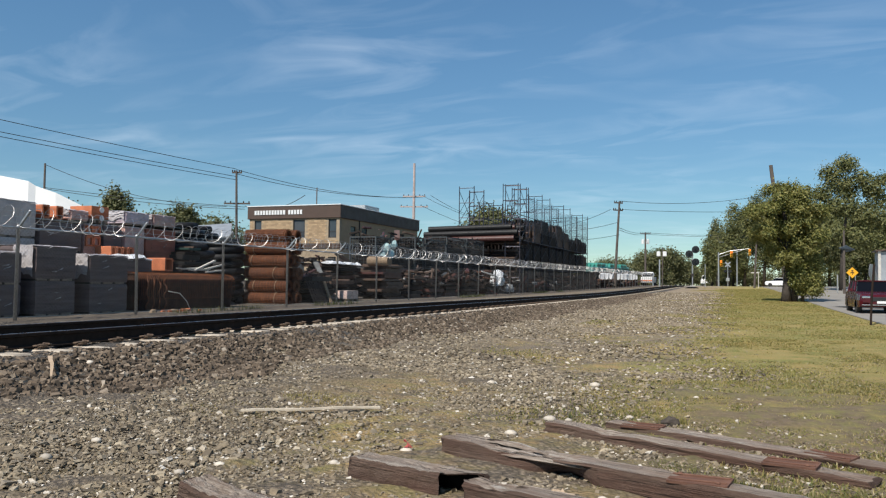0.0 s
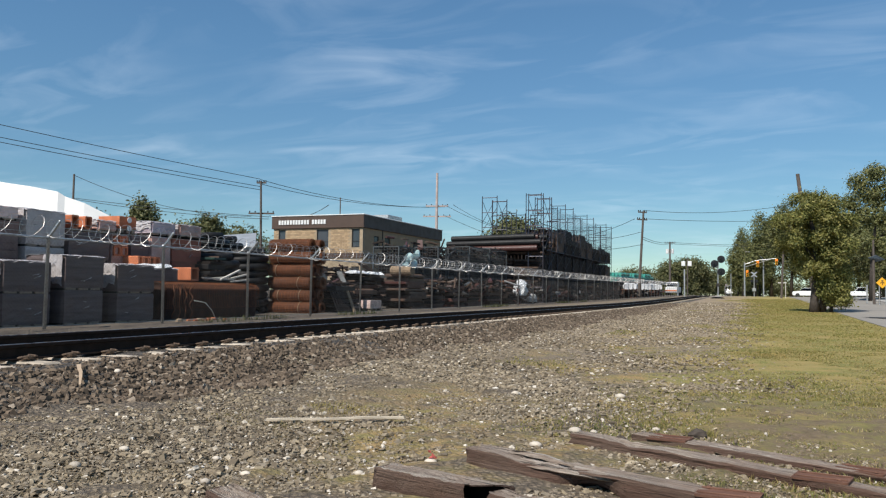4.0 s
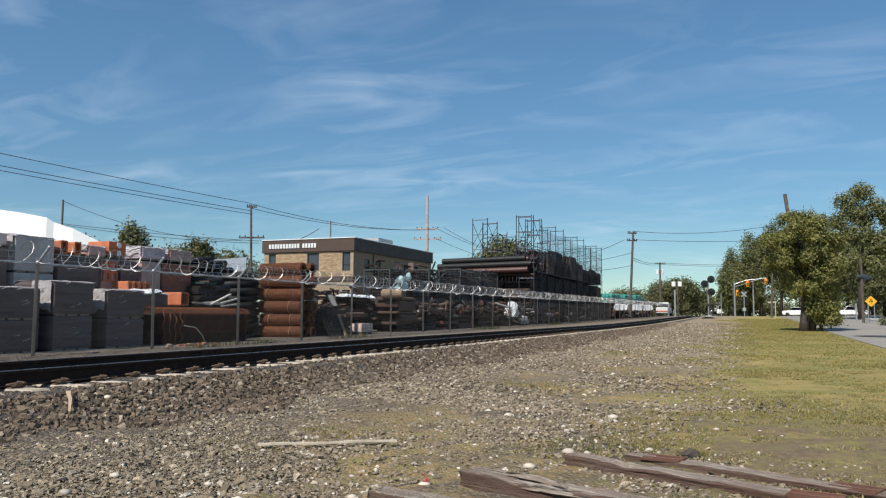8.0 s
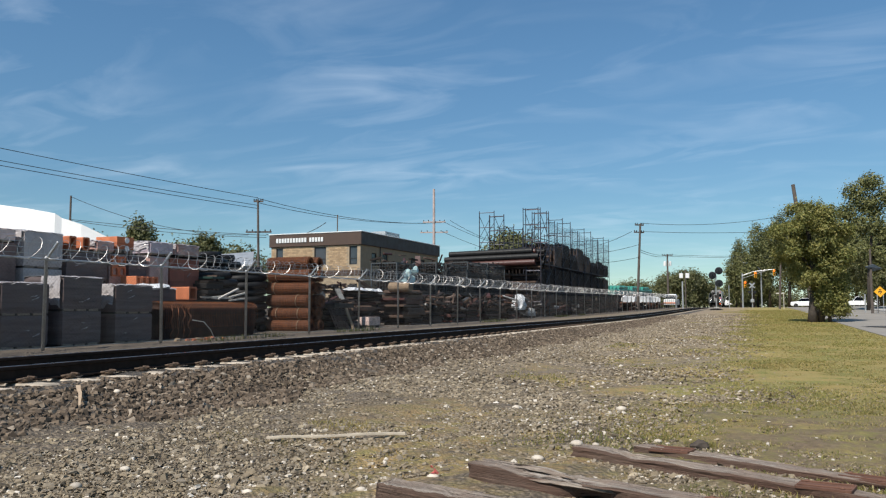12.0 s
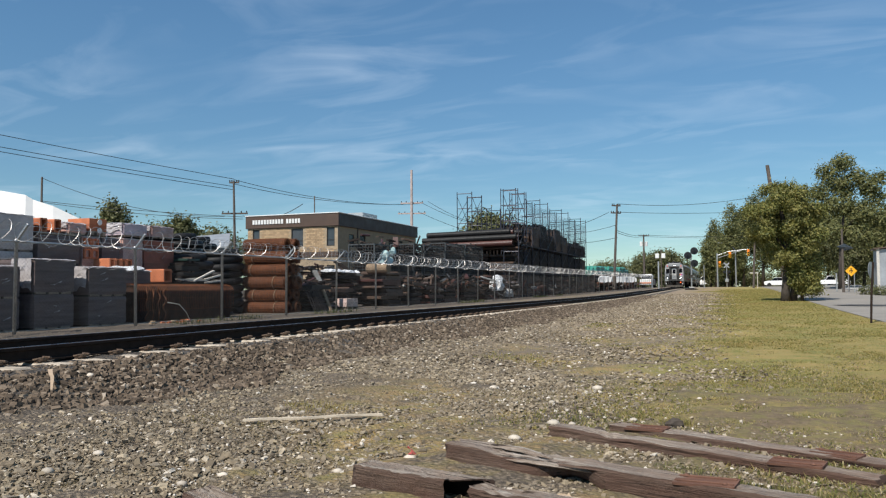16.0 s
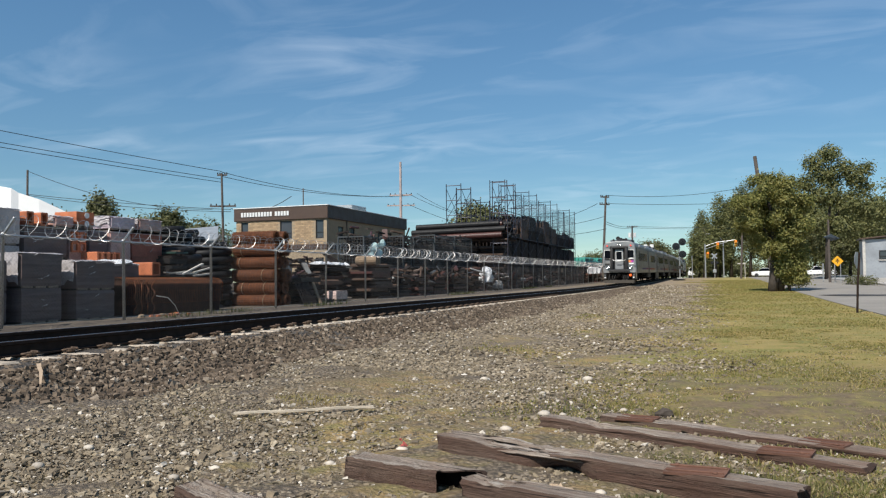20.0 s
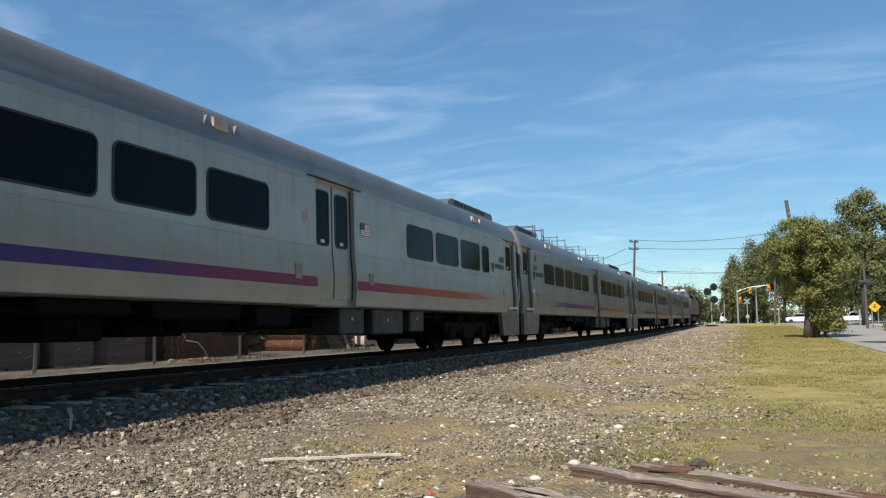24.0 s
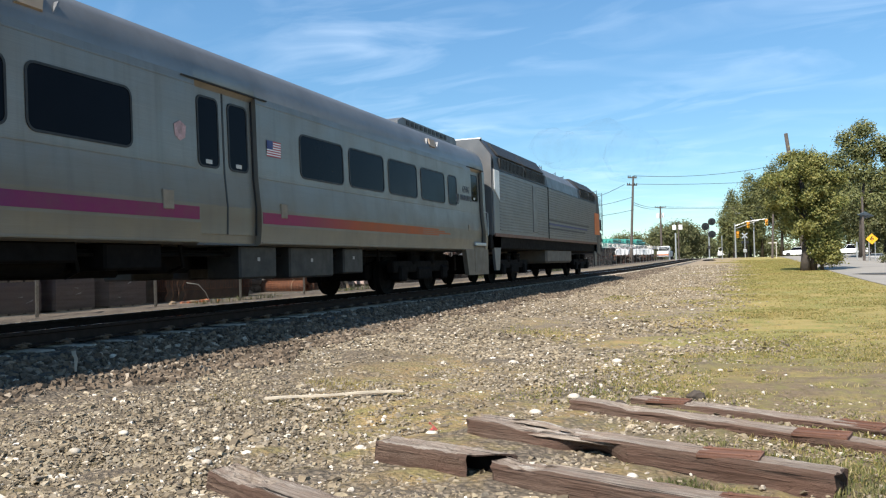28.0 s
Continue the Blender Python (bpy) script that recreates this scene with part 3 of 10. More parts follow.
# ---- building tools ----
class Geo:
    """Collects vertices and faces for one mesh."""

    def __init__(self):
        self.v, self.f, self.k = [], [], []

    def add(self, verts, faces, slot=0):
        n = len(self.v)
        self.v.extend([tuple(p) for p in verts])
        self.f.extend([tuple(i + n for i in f) for f in faces])
        self.k.extend([slot] * len(faces))
        return self

    def box(self, x0, x1, y0, y1, z0, z1, c=0.0, slot=0):
        """A block with its edges broken by c."""
        if c <= 0:
            p = [(x, y, z) for z in (z0, z1) for y in (y0, y1) for x in (x0, x1)]
            return self.add(p, [(0, 2, 3, 1), (4, 5, 7, 6), (0, 1, 5, 4), (2, 6, 7, 3), (0, 4, 6, 2), (1, 3, 7, 5)], slot)
        c = min(c, (x1 - x0) / 2.2, (y1 - y0) / 2.2, (z1 - z0) / 2.2)
        p, at = [], {}
        for i, x in enumerate((x0, x1)):
            for j, y in enumerate((y0, y1)):
                for k, z in enumerate((z0, z1)):
                    sx, sy, sz = (c, -c)[i], (c, -c)[j], (c, -c)[k]
                    at[i, j, k] = len(p)
                    p += [(x, y + sy, z + sz), (x + sx, y, z + sz), (x + sx, y + sy, z)]
        f = []
        q = lambda i, j, k, a: at[i, j, k] + a
        for s in (0, 1):
            a = [(s, 0, 0), (s, 1, 0), (s, 1, 1), (s, 0, 1)]
            f.append([q(*t, 0) for t in (a if s else a[::-1])])
            b = [(0, s, 0), (0, s, 1), (1, s, 1), (1, s, 0)]
            f.append([q(*t, 1) for t in (b if s else b[::-1])])
            d = [(0, 0, s), (1, 0, s), (1, 1, s), (0, 1, s)]
            f.append([q(*t, 2) for t in (d if s else d[::-1])])
        for s in (0, 1):
            for t in (0, 1):
                f.append([q(0, s, t, 1), q(1, s, t, 1), q(1, s, t, 2), q(0, s, t, 2)])
                f.append([q(s, 0, t, 0), q(s, 1, t, 0), q(s, 1, t, 2), q(s, 0, t, 2)])
                f.append([q(s, t, 0, 0), q(s, t, 1, 0), q(s, t, 1, 1), q(s, t, 0, 1)])
        for i in (0, 1):
            for j in (0, 1):
                for k in (0, 1):
                    f.append([q(i, j, k, 0), q(i, j, k, 1), q(i, j, k, 2)])
        return self.add(p, f, slot)

    def tube(self, pts, r, n=6, r1=None, caps=True, slot=0):
        """A round bar along a line of points."""
        pts = [Vector(p) for p in pts]
        r1 = r if r1 is None else r1
        rings, m = [], len(pts)
        u = None
        for i, p in enumerate(pts):
            d = (pts[min(i + 1, m - 1)] - pts[max(i - 1, 0)]).normalized()
            if u is None:
                u = d.orthogonal().normalized()
            u = (u - d * u.dot(d)).normalized()
            w = d.cross(u)
            rr = r + (r1 - r) * i / max(1, m - 1)
            rings.append([p + (u * math.cos(a) + w * math.sin(a)) * rr for a in [2 * math.pi * k / n for k in range(n)]])
        f = [(i * n + k, i * n + (k + 1) % n, (i + 1) * n + (k + 1) % n, (i + 1) * n + k) for i in range(m - 1) for k in range(n)]
        if caps:
            f += [tuple(range(n))[::-1], tuple((m - 1) * n + k for k in range(n))]
        return self.add([v for ring in rings for v in ring], f, slot)

    def rod(self, a, b, r, n=6, r1=None, slot=0):
        return self.tube([a, b], r, n, r1, True, slot)

    def lathe(self, a, axis, profile, n=16, slot=0, caps=True):
        """A turned shape: profile gives (distance along axis, radius)."""
        a, axis = Vector(a), Vector(axis).normalized()
        u = axis.orthogonal().normalized()
        w = axis.cross(u)
        v = [a + axis * h + (u * math.cos(t) + w * math.sin(t)) * r for h, r in profile for t in [2 * math.pi * k / n for k in range(n)]]
        m = len(profile)
        f = [(i * n + k, i * n + (k + 1) % n, (i + 1) * n + (k + 1) % n, (i + 1) * n + k) for i in range(m - 1) for k in range(n)]
        if caps:
            f += [tuple(range(n))[::-1], tuple((m - 1) * n + k for k in range(n))]
        return self.add(v, f, slot)

    def plate(self, outline, axis, a, b, slot=0):
        """A flat outline (two coordinates) pushed from a to b along axis 0, 1 or 2."""
        n = len(outline)

        def at(p, h):
            q = list(p)
            q.insert(axis, h)
            return q
        v = [at(p, a) for p in outline] + [at(p, b) for p in outline]
        f = [tuple(range(n))[::-1], tuple(range(n, 2 * n))] + [(i, (i + 1) % n, n + (i + 1) % n, n + i) for i in range(n)]
        return self.add(v, f, slot)

    def ring_plate(self, outer, inner, axis, a, b, slot=0):
        """A frame between two outlines with the same number of points."""
        n = len(outer)

        def at(p, h):
            q = list(p)
            q.insert(axis, h)
            return q
        v = [at(p, h) for h in (a, b) for o in (outer, inner) for p in o]
        f = []
        for i in range(n):
            j = (i + 1) % n
            f += [(2 * n + i, 2 * n + j, 3 * n + j, 3 * n + i), (i, n + i, n + j, j), (i, j, 2 * n + j, 2 * n + i), (n + i, 3 * n + i, 3 * n + j, n + j)]
        return self.add(v, f, slot)

    def loft(self, rings, closed=True, caps=True, slot=0):
        n, m = len(rings[0]), len(rings)
        e = n if closed else n - 1
        f = [(i * n + k, i * n + (k + 1) % n, (i + 1) * n + (k + 1) % n, (i + 1) * n + k) for i in range(m - 1) for k in range(e)]
        if caps:
            f += [tuple(range(n))[::-1], tuple((m - 1) * n + k for k in range(n))]
        return self.add([p for r in rings for p in r], f, slot)

    def mesh(self, name):
        me = bpy.data.meshes.new(name)
        me.from_pydata(self.v, [], self.f)
        if any(self.k):
            me.polygons.foreach_set("material_index", self.k)
        bm = bmesh.new()
        bm.from_mesh(me)
        bmesh.ops.recalc_face_normals(bm, faces=bm.faces)
        bm.to_mesh(me)
        bm.free()
        return me


def round_rect(a0, a1, b0, b1, r, n=4):
    out = []
    for ca, cb, s in ((a1 - r, b1 - r, 0), (a0 + r, b1 - r, 90), (a0 + r, b0 + r, 180), (a1 - r, b0 + r, 270)):
        for i in range(n + 1):
            t = radians(s + 90 * i / n)
            out.append((ca + r * math.cos(t), cb + r * math.sin(t)))
    return out


def circle(a, b, r, n=16):
    return [(a + r * math.cos(2 * math.pi * k / n), b + r * math.sin(2 * math.pi * k / n)) for k in range(n)]


def smooth(me, on=True):
    me.polygons.foreach_set("use_smooth", [on] * len(me.polygons))
    return me


def part(name, geo, material, parent, label="", soft=False):
    """One mesh object under a thing or a part."""
    me = geo if isinstance(geo, bpy.types.Mesh) else geo.mesh(name)
    if not me.materials:
        for k in (material if isinstance(material, (list, tuple)) else [material]):
            me.materials.append(M[k])
    if soft:
        smooth(me)
    ob = new(name, me)
    ob.parent = parent
    return tagged(ob, label)


def thing(name, label, category, at=(0, 0, 0), turn=0, group="", kind="", geo=None, material=None, soft=False):
    """A top-level thing: an Empty at its base, or one mesh."""
    me = None
    if geo:
        me = geo.mesh(name)
        for k in (material if isinstance(material, (list, tuple)) else [material]):
            me.materials.append(M[k])
        if soft:
            smooth(me)
    ob = new(name, me)
    ob.matrix_basis = pose(*at, 0, 0, turn)
    return tagged(ob, label, category, group, kind)


def raw_mesh(name, verts, faces, material):
    """A large mesh from arrays, all faces with the same number of corners."""
    me = bpy.data.meshes.new(name)
    verts, faces = np.asarray(verts, np.float32), np.asarray(faces, np.int32)
    me.vertices.add(len(verts))
    me.vertices.foreach_set("co", verts.ravel())
    n = faces.shape[1]
    me.loops.add(faces.size)
    me.loops.foreach_set("vertex_index", faces.ravel())
    me.polygons.add(len(faces))
    me.polygons.foreach_set("loop_start", np.arange(0, faces.size, n, dtype=np.int32))
    me.polygons.foreach_set("loop_total", np.full(len(faces), n, dtype=np.int32))
    me.polygons.foreach_set("use_smooth", np.zeros(len(faces), dtype=bool))
    me.update(calc_edges=True)
    me.materials.append(M[material])
    return me


def writing(text, size, material, thick=0.004, align="LEFT"):
    """Letters as a mesh, in the x-y plane, with Blender's own font."""
    cu = bpy.data.curves.new("letters", "FONT")
    cu.body, cu.size, cu.extrude, cu.align_x = text, size, thick, align
    cu.resolution_u = 3
    ob = bpy.data.objects.new("letters", cu)
    me = bpy.data.meshes.new_from_object(ob)
    bpy.data.objects.remove(ob)
    bpy.data.curves.remove(cu)
    me.materials.clear()
    me.materials.append(M[material])
    return me


# ---- lie of the land ----
def sstep(a, b, v):
    t = np.clip((np.asarray(v, float) - a) / (b - a), 0, 1)
    return t * t * (3 - 2 * t)


def rail_z(y):
    """Top of the rails, which climb a little towards the crossing."""
    return 0.625 + 0.60 * sstep(45, 150, y)


def base_z(y):
    return 1.2 * sstep(15, 150, y)


def yard_z(y):
    return 0.50 + 0.72 * sstep(0, 160, y)


def ground_z(x, y):
    x, y = np.asarray(x, float), np.asarray(y, float)
    g, bed, yard = base_z(y), rail_z(y) - 0.215, yard_z(y)
    foot = g + (bed - g) * 0.30
    near = np.where(x > -3, g, g + (foot - g) * np.clip((-3 - x) / 3.2, 0, 1))
    slope = foot + (bed - foot) * np.clip((-6.2 - x) / 1.05, 0, 1)
    back = bed + (yard - bed) * sstep(-10.1, -11.8, x)
    return np.where(x > -6.2, near, np.where(x > -10.1, slope, back))


def gz(x, y):
    return float(ground_z(x, y))


TRACK = -8.75
FENCE = -12.2

# ---- ground, road, track ----
def build_ground():
    xs = np.concatenate([[-3000, -1200, -500, -200, -100, -60, -40, -30, -24, -20, -17, -15], np.arange(-13.5, -2.0, 0.18), np.arange(-2.0, 6, 0.3),
                         [6.5, 7.5, 9, 11, 13, 16, 20, 28, 40, 70, 120, 300, 900, 3000]])
    ys = np.concatenate([[-2500, -600, -150, -60, -30, -15, -8, -4, -2], np.arange(0, 22, 0.22), np.arange(22, 60, 0.8), np.arange(60, 200, 4),
                         [220, 260, 320, 420, 600, 900, 1500, 2800]])
    X, Y = np.meshgrid(xs, ys)
    Z = ground_z(X, Y)
    rng = np.random.default_rng(3)
    near = np.clip((40 - np.hypot(X, Y)) / 25, 0, 1)
    Z = Z + near * 0.012 * rng.standard_normal(Z.shape)
    # a low heave here and there
    Z = Z + near * 0.02 * np.sin(X * 1.3 + 0.7) * np.sin(Y * 0.9)
    n, m = X.shape
    i = np.arange(n * m).reshape(n, m)
    f = np.stack([i[:-1, :-1], i[:-1, 1:], i[1:, 1:], i[1:, :-1]], -1).reshape(-1, 4)
    me = raw_mesh("ground", np.stack([X, Y, Z], -1).reshape(-1, 3), f, "ground")
    smooth(me)
    tagged(new("ground", me), "gravel track side with dry mown grass and bare earth", "ground", kind="structure")


def strip(name, x0, x1, ys, lift, material, label):
    """A slab of road that follows the land; x0 and x1 are functions of y."""
    g = Geo()
    rings = []
    for y in ys:
        a, b = x0(y), x1(y)
        za, zb = gz(a, y), gz(b, y)
        rings.append([(a, y, za - 0.1), (a, y, za + lift), ((a + b) / 2, y, (za + zb) / 2 + lift + 0.05), (b, y, zb + lift), (b, y, zb - 0.1)])
    g.loft(rings)
    return part_structure(name, g, material, label)


def part_structure(name, g, material, label):
    me = g.mesh(name)
    me.materials.append(M[material])
    return tagged(new(name, me), label, name.split("_")[0], kind="structure")


def build_roads():
    ys = [-200, -60, -20, 0, 10, 20, 30, 40, 50, 60, 70, 80, 90, 100, 115, 130, 148.4]
    strip("road", lambda y: 4.9, lambda y: 12.6, ys, 0.03, "asphalt", "worn grey asphalt side road along the grass")
    g = Geo()
    g.box(-400, 400, 148.4, 157.5, 1.0, 1.215)
    part_structure("road_crossing", g, "asphalt", "asphalt street that crosses the track")
    # cast shadow on the side road, painted as a dark sheet
    g = Geo()
    out = [(5.2, 47.2), (6.4, 45.4), (8.0, 44.9), (9.4, 45.6), (9.6, 46.8), (7.8, 47.4), (6.4, 48.0)]
    v = [(x, y, gz(x, y) + 0.075 + 0.012 * (1 - abs(x - 8.75) / 3.85)) for x, y in out]
    g.add(v, [tuple(range(len(v)))])
    patch = part("patch", g, "patch", bpy.data.objects["road"], "cast shadow laid on the road as a dark sheet")
    # kerb on the far side of the road
    g = Geo()
    rings = []
    for y in ys[1:]:
        z = gz(12.6, y)
        rings.append([(12.6, y, z - 0.1), (12.6, y, z + 0.16), (12.63, y, z + 0.18), (12.78, y, z + 0.18), (12.8, y, z - 0.1)])
    g.loft(rings)
    part_structure("kerb", g, "concrete", "pale concrete kerb along the road")


M["patch"] = worn("road_shadow_dark", (0.055, 0.054, 0.052), 0.85, 0, 0.2, 1.2, 60)


def build_track():
    ys = [-160, -60, -20] + list(np.arange(0, 160, 5.0)) + [180, 240, 320, 420]
    track = thing("railway_track", "rusty steel rails on pale concrete ties in dark ballast", "track", kind="structure")
    prof = [(-0.075, -0.18), (0.075, -0.18), (0.075, -0.165), (0.014, -0.145), (0.010, -0.05), (0.036, -0.038), (0.036, -0.006), (0.030, 0.0),
            (-0.030, 0.0), (-0.036, -0.006), (-0.036, -0.038), (-0.010, -0.05), (-0.014, -0.145), (-0.075, -0.165)]
    for sx in (-0.7525, 0.7525):
        g = Geo()
        g.loft([[(TRACK + sx + a, y, float(rail_z(y)) + b) for a, b in prof] for y in ys])
        rail = part("rail", g, "rail", track, "dark rusty steel rail")
        h = Geo()
        h.loft([[(TRACK + sx - 0.026, y, float(rail_z(y)) + 0.0005), (TRACK + sx + 0.026, y, float(rail_z(y)) + 0.0005),
                 (TRACK + sx + 0.024, y, float(rail_z(y)) + 0.003), (TRACK + sx - 0.024, y, float(rail_z(y)) + 0.003)] for y in ys])
        part("rail_head", h, "rail_head", rail, "polished running surface")
    rng = random.Random(5)
    # ties: near ones single, far ones joined
    base = Geo().loft([[(x, -0.14 - 0.012 * k, -0.2), (x, 0.14 + 0.012 * k, -0.2), (x, 0.128, z - 0.02), (x, 0.108, z), (x, -0.108, z), (x, -0.128, z - 0.02)] for x, z, k in ((-1.31, -0.035, 0), (-1.27, -0.004, 1), (-0.4, 0.0, 1), (0.4, 0.0, 1), (1.27, -0.004, 1), (1.31, -0.035, 0))]).mesh("tie")
    base.materials.append(M["tie"])
    plate = Geo().box(-0.14, 0.14, -0.085, 0.085, 0.0, 0.018, 0.004).box(0.085, 0.165, -0.05, 0.05, 0.016, 0.062, 0.014).tube([(0.05, -0.085, 0.035), (0.15, -0.10, 0.05), (0.185, -0.04, 0.062), (0.13, 0.0, 0.07), (0.185, 0.04, 0.062), (0.15, 0.10, 0.05), (0.05, 0.085, 0.035)], 0.012, 6).mesh("tie_plate")
    plate.materials.append(M["clip"])
    far = Geo()
    k = 0
    y = 1.0
    while y < 148:
        z = float(rail_z(y)) - 0.198
        dx, rz = rng.uniform(-0.02, 0.02), rng.uniform(-0.6, 0.6)
        if y < 62:
            ob = new("tie", base)
            ob.parent = track
            ob.matrix_basis = pose(TRACK + dx, y, z, rng.uniform(-0.8, 0.8), rng.uniform(-0.4, 0.4), rz)
            if y < 40:
                p = new("tie_plate", plate)
                p.parent = ob
                p.matrix_basis = pose(0.7525 - dx, 0, 0)
        else:
            far.box(TRACK - 1.3 + dx, TRACK + 1.3 + dx, y - 0.12, y + 0.12, z - 0.17, z)
        y += 0.61 + rng.uniform(-0.015, 0.015)
    tagged(part("tie_row", far, "tie", track), kind="stuff")


M["clip"] = worn("rusty_rail_clip", (0.115, 0.075, 0.052), 0.85, 0.1, 0.3, 12, 80, (0.22, 0.17, 0.12), 0.4)


# ---- loose stone ----
def stones(name, xy, size, material, label, sink=0.35, seed=1, flat=0.65, kind="stuff", coarse=False):
    """A spread of broken stones as one mesh; each stone is a dented, tilted block."""
    rng = np.random.default_rng(seed)
    cube = np.array([(x, y, z) for z in (-1, 1) for y in (-1, 1) for x in (-1, 1)], float) * 0.62
    tri = np.array([(0, 2, 3), (0, 3, 1), (4, 5, 7), (4, 7, 6), (0, 1, 5), (0, 5, 4), (2, 6, 7), (2, 7, 3), (0, 4, 6), (0, 6, 2), (1, 3, 7), (1, 7, 5)])
    if coarse:
        cube = np.array([(1, 0, 0), (-1, 0, 0), (0, 1, 0), (0, -1, 0), (0, 0, 1), (0, 0, -1)], float) * 1.05
        tri = np.array([(4, 0, 2), (4, 2, 1), (4, 1, 3), (4, 3, 0), (5, 2, 0), (5, 1, 2), (5, 3, 1), (5, 0, 3)])
    n, nv = len(xy), len(cube)
    v = cube[None] + 0.24 * rng.standard_normal((n, nv, 3)).clip(-1.5, 1.5)
    if not coarse:
        v[:, 4:, :2] *= rng.uniform(0.55, 0.95, (n, 1, 1))
    v = v * (size[:, None, None] * np.stack([rng.uniform(0.9, 1.7, n), rng.uniform(0.75, 1.2, n), rng.uniform(flat * 0.7, flat * 1.3, n)], -1)[:, None, :])
    a, b = rng.uniform(0, 6.283, n), rng.normal(0, 0.35, n)
    cb, sb = np.cos(b), np.sin(b)
    v = np.stack([v[..., 0] * cb[:, None] + v[..., 2] * sb[:, None], v[..., 1], -v[..., 0] * sb[:, None] + v[..., 2] * cb[:, None]], -1)
    ca, sa = np.cos(a), np.sin(a)
    v = np.stack([v[..., 0] * ca[:, None] - v[..., 1] * sa[:, None], v[..., 0] * sa[:, None] + v[..., 1] * ca[:, None], v[..., 2]], -1)
    z = ground_z(xy[:, 0], xy[:, 1]) + size * flat * (1 - 2 * sink)
    v = v + np.stack([xy[:, 0], xy[:, 1], z], -1)[:, None, :]
    f = (tri[None] + nv * np.arange(n)[:, None, None]).reshape(-1, 3)
    me = raw_mesh(name, v.reshape(-1, 3), f, material)
    return tagged(new(name, me), label, name, kind=kind)


def spread(rng, n, x0, x1, y0, y1, keep):
    """Random places in a field that lie in front of the lens and pass the test keep."""
    x, y = rng.uniform(x0, x1, n), y0 + (y1 - y0) * rng.uniform(0, 1, n) ** 1.6
    ok = keep(x, y)
    return np.stack([x, y], -1)[ok]


def seen(x, y):
    """A wedge of the plan that takes in all that lies ahead of the camera."""
    return (y > 2.6) & (x > -1.25 * y - 1.0) & (x < 0.24 * y + 0.6)


def wobble(x, y):
    return 0.5 * np.sin(x * 1.9 + y * 0.7) + 0.6 * np.sin(x * 0.8 - y * 1.1 + 2) + 0.4 * np.sin(3.1 * y + x)


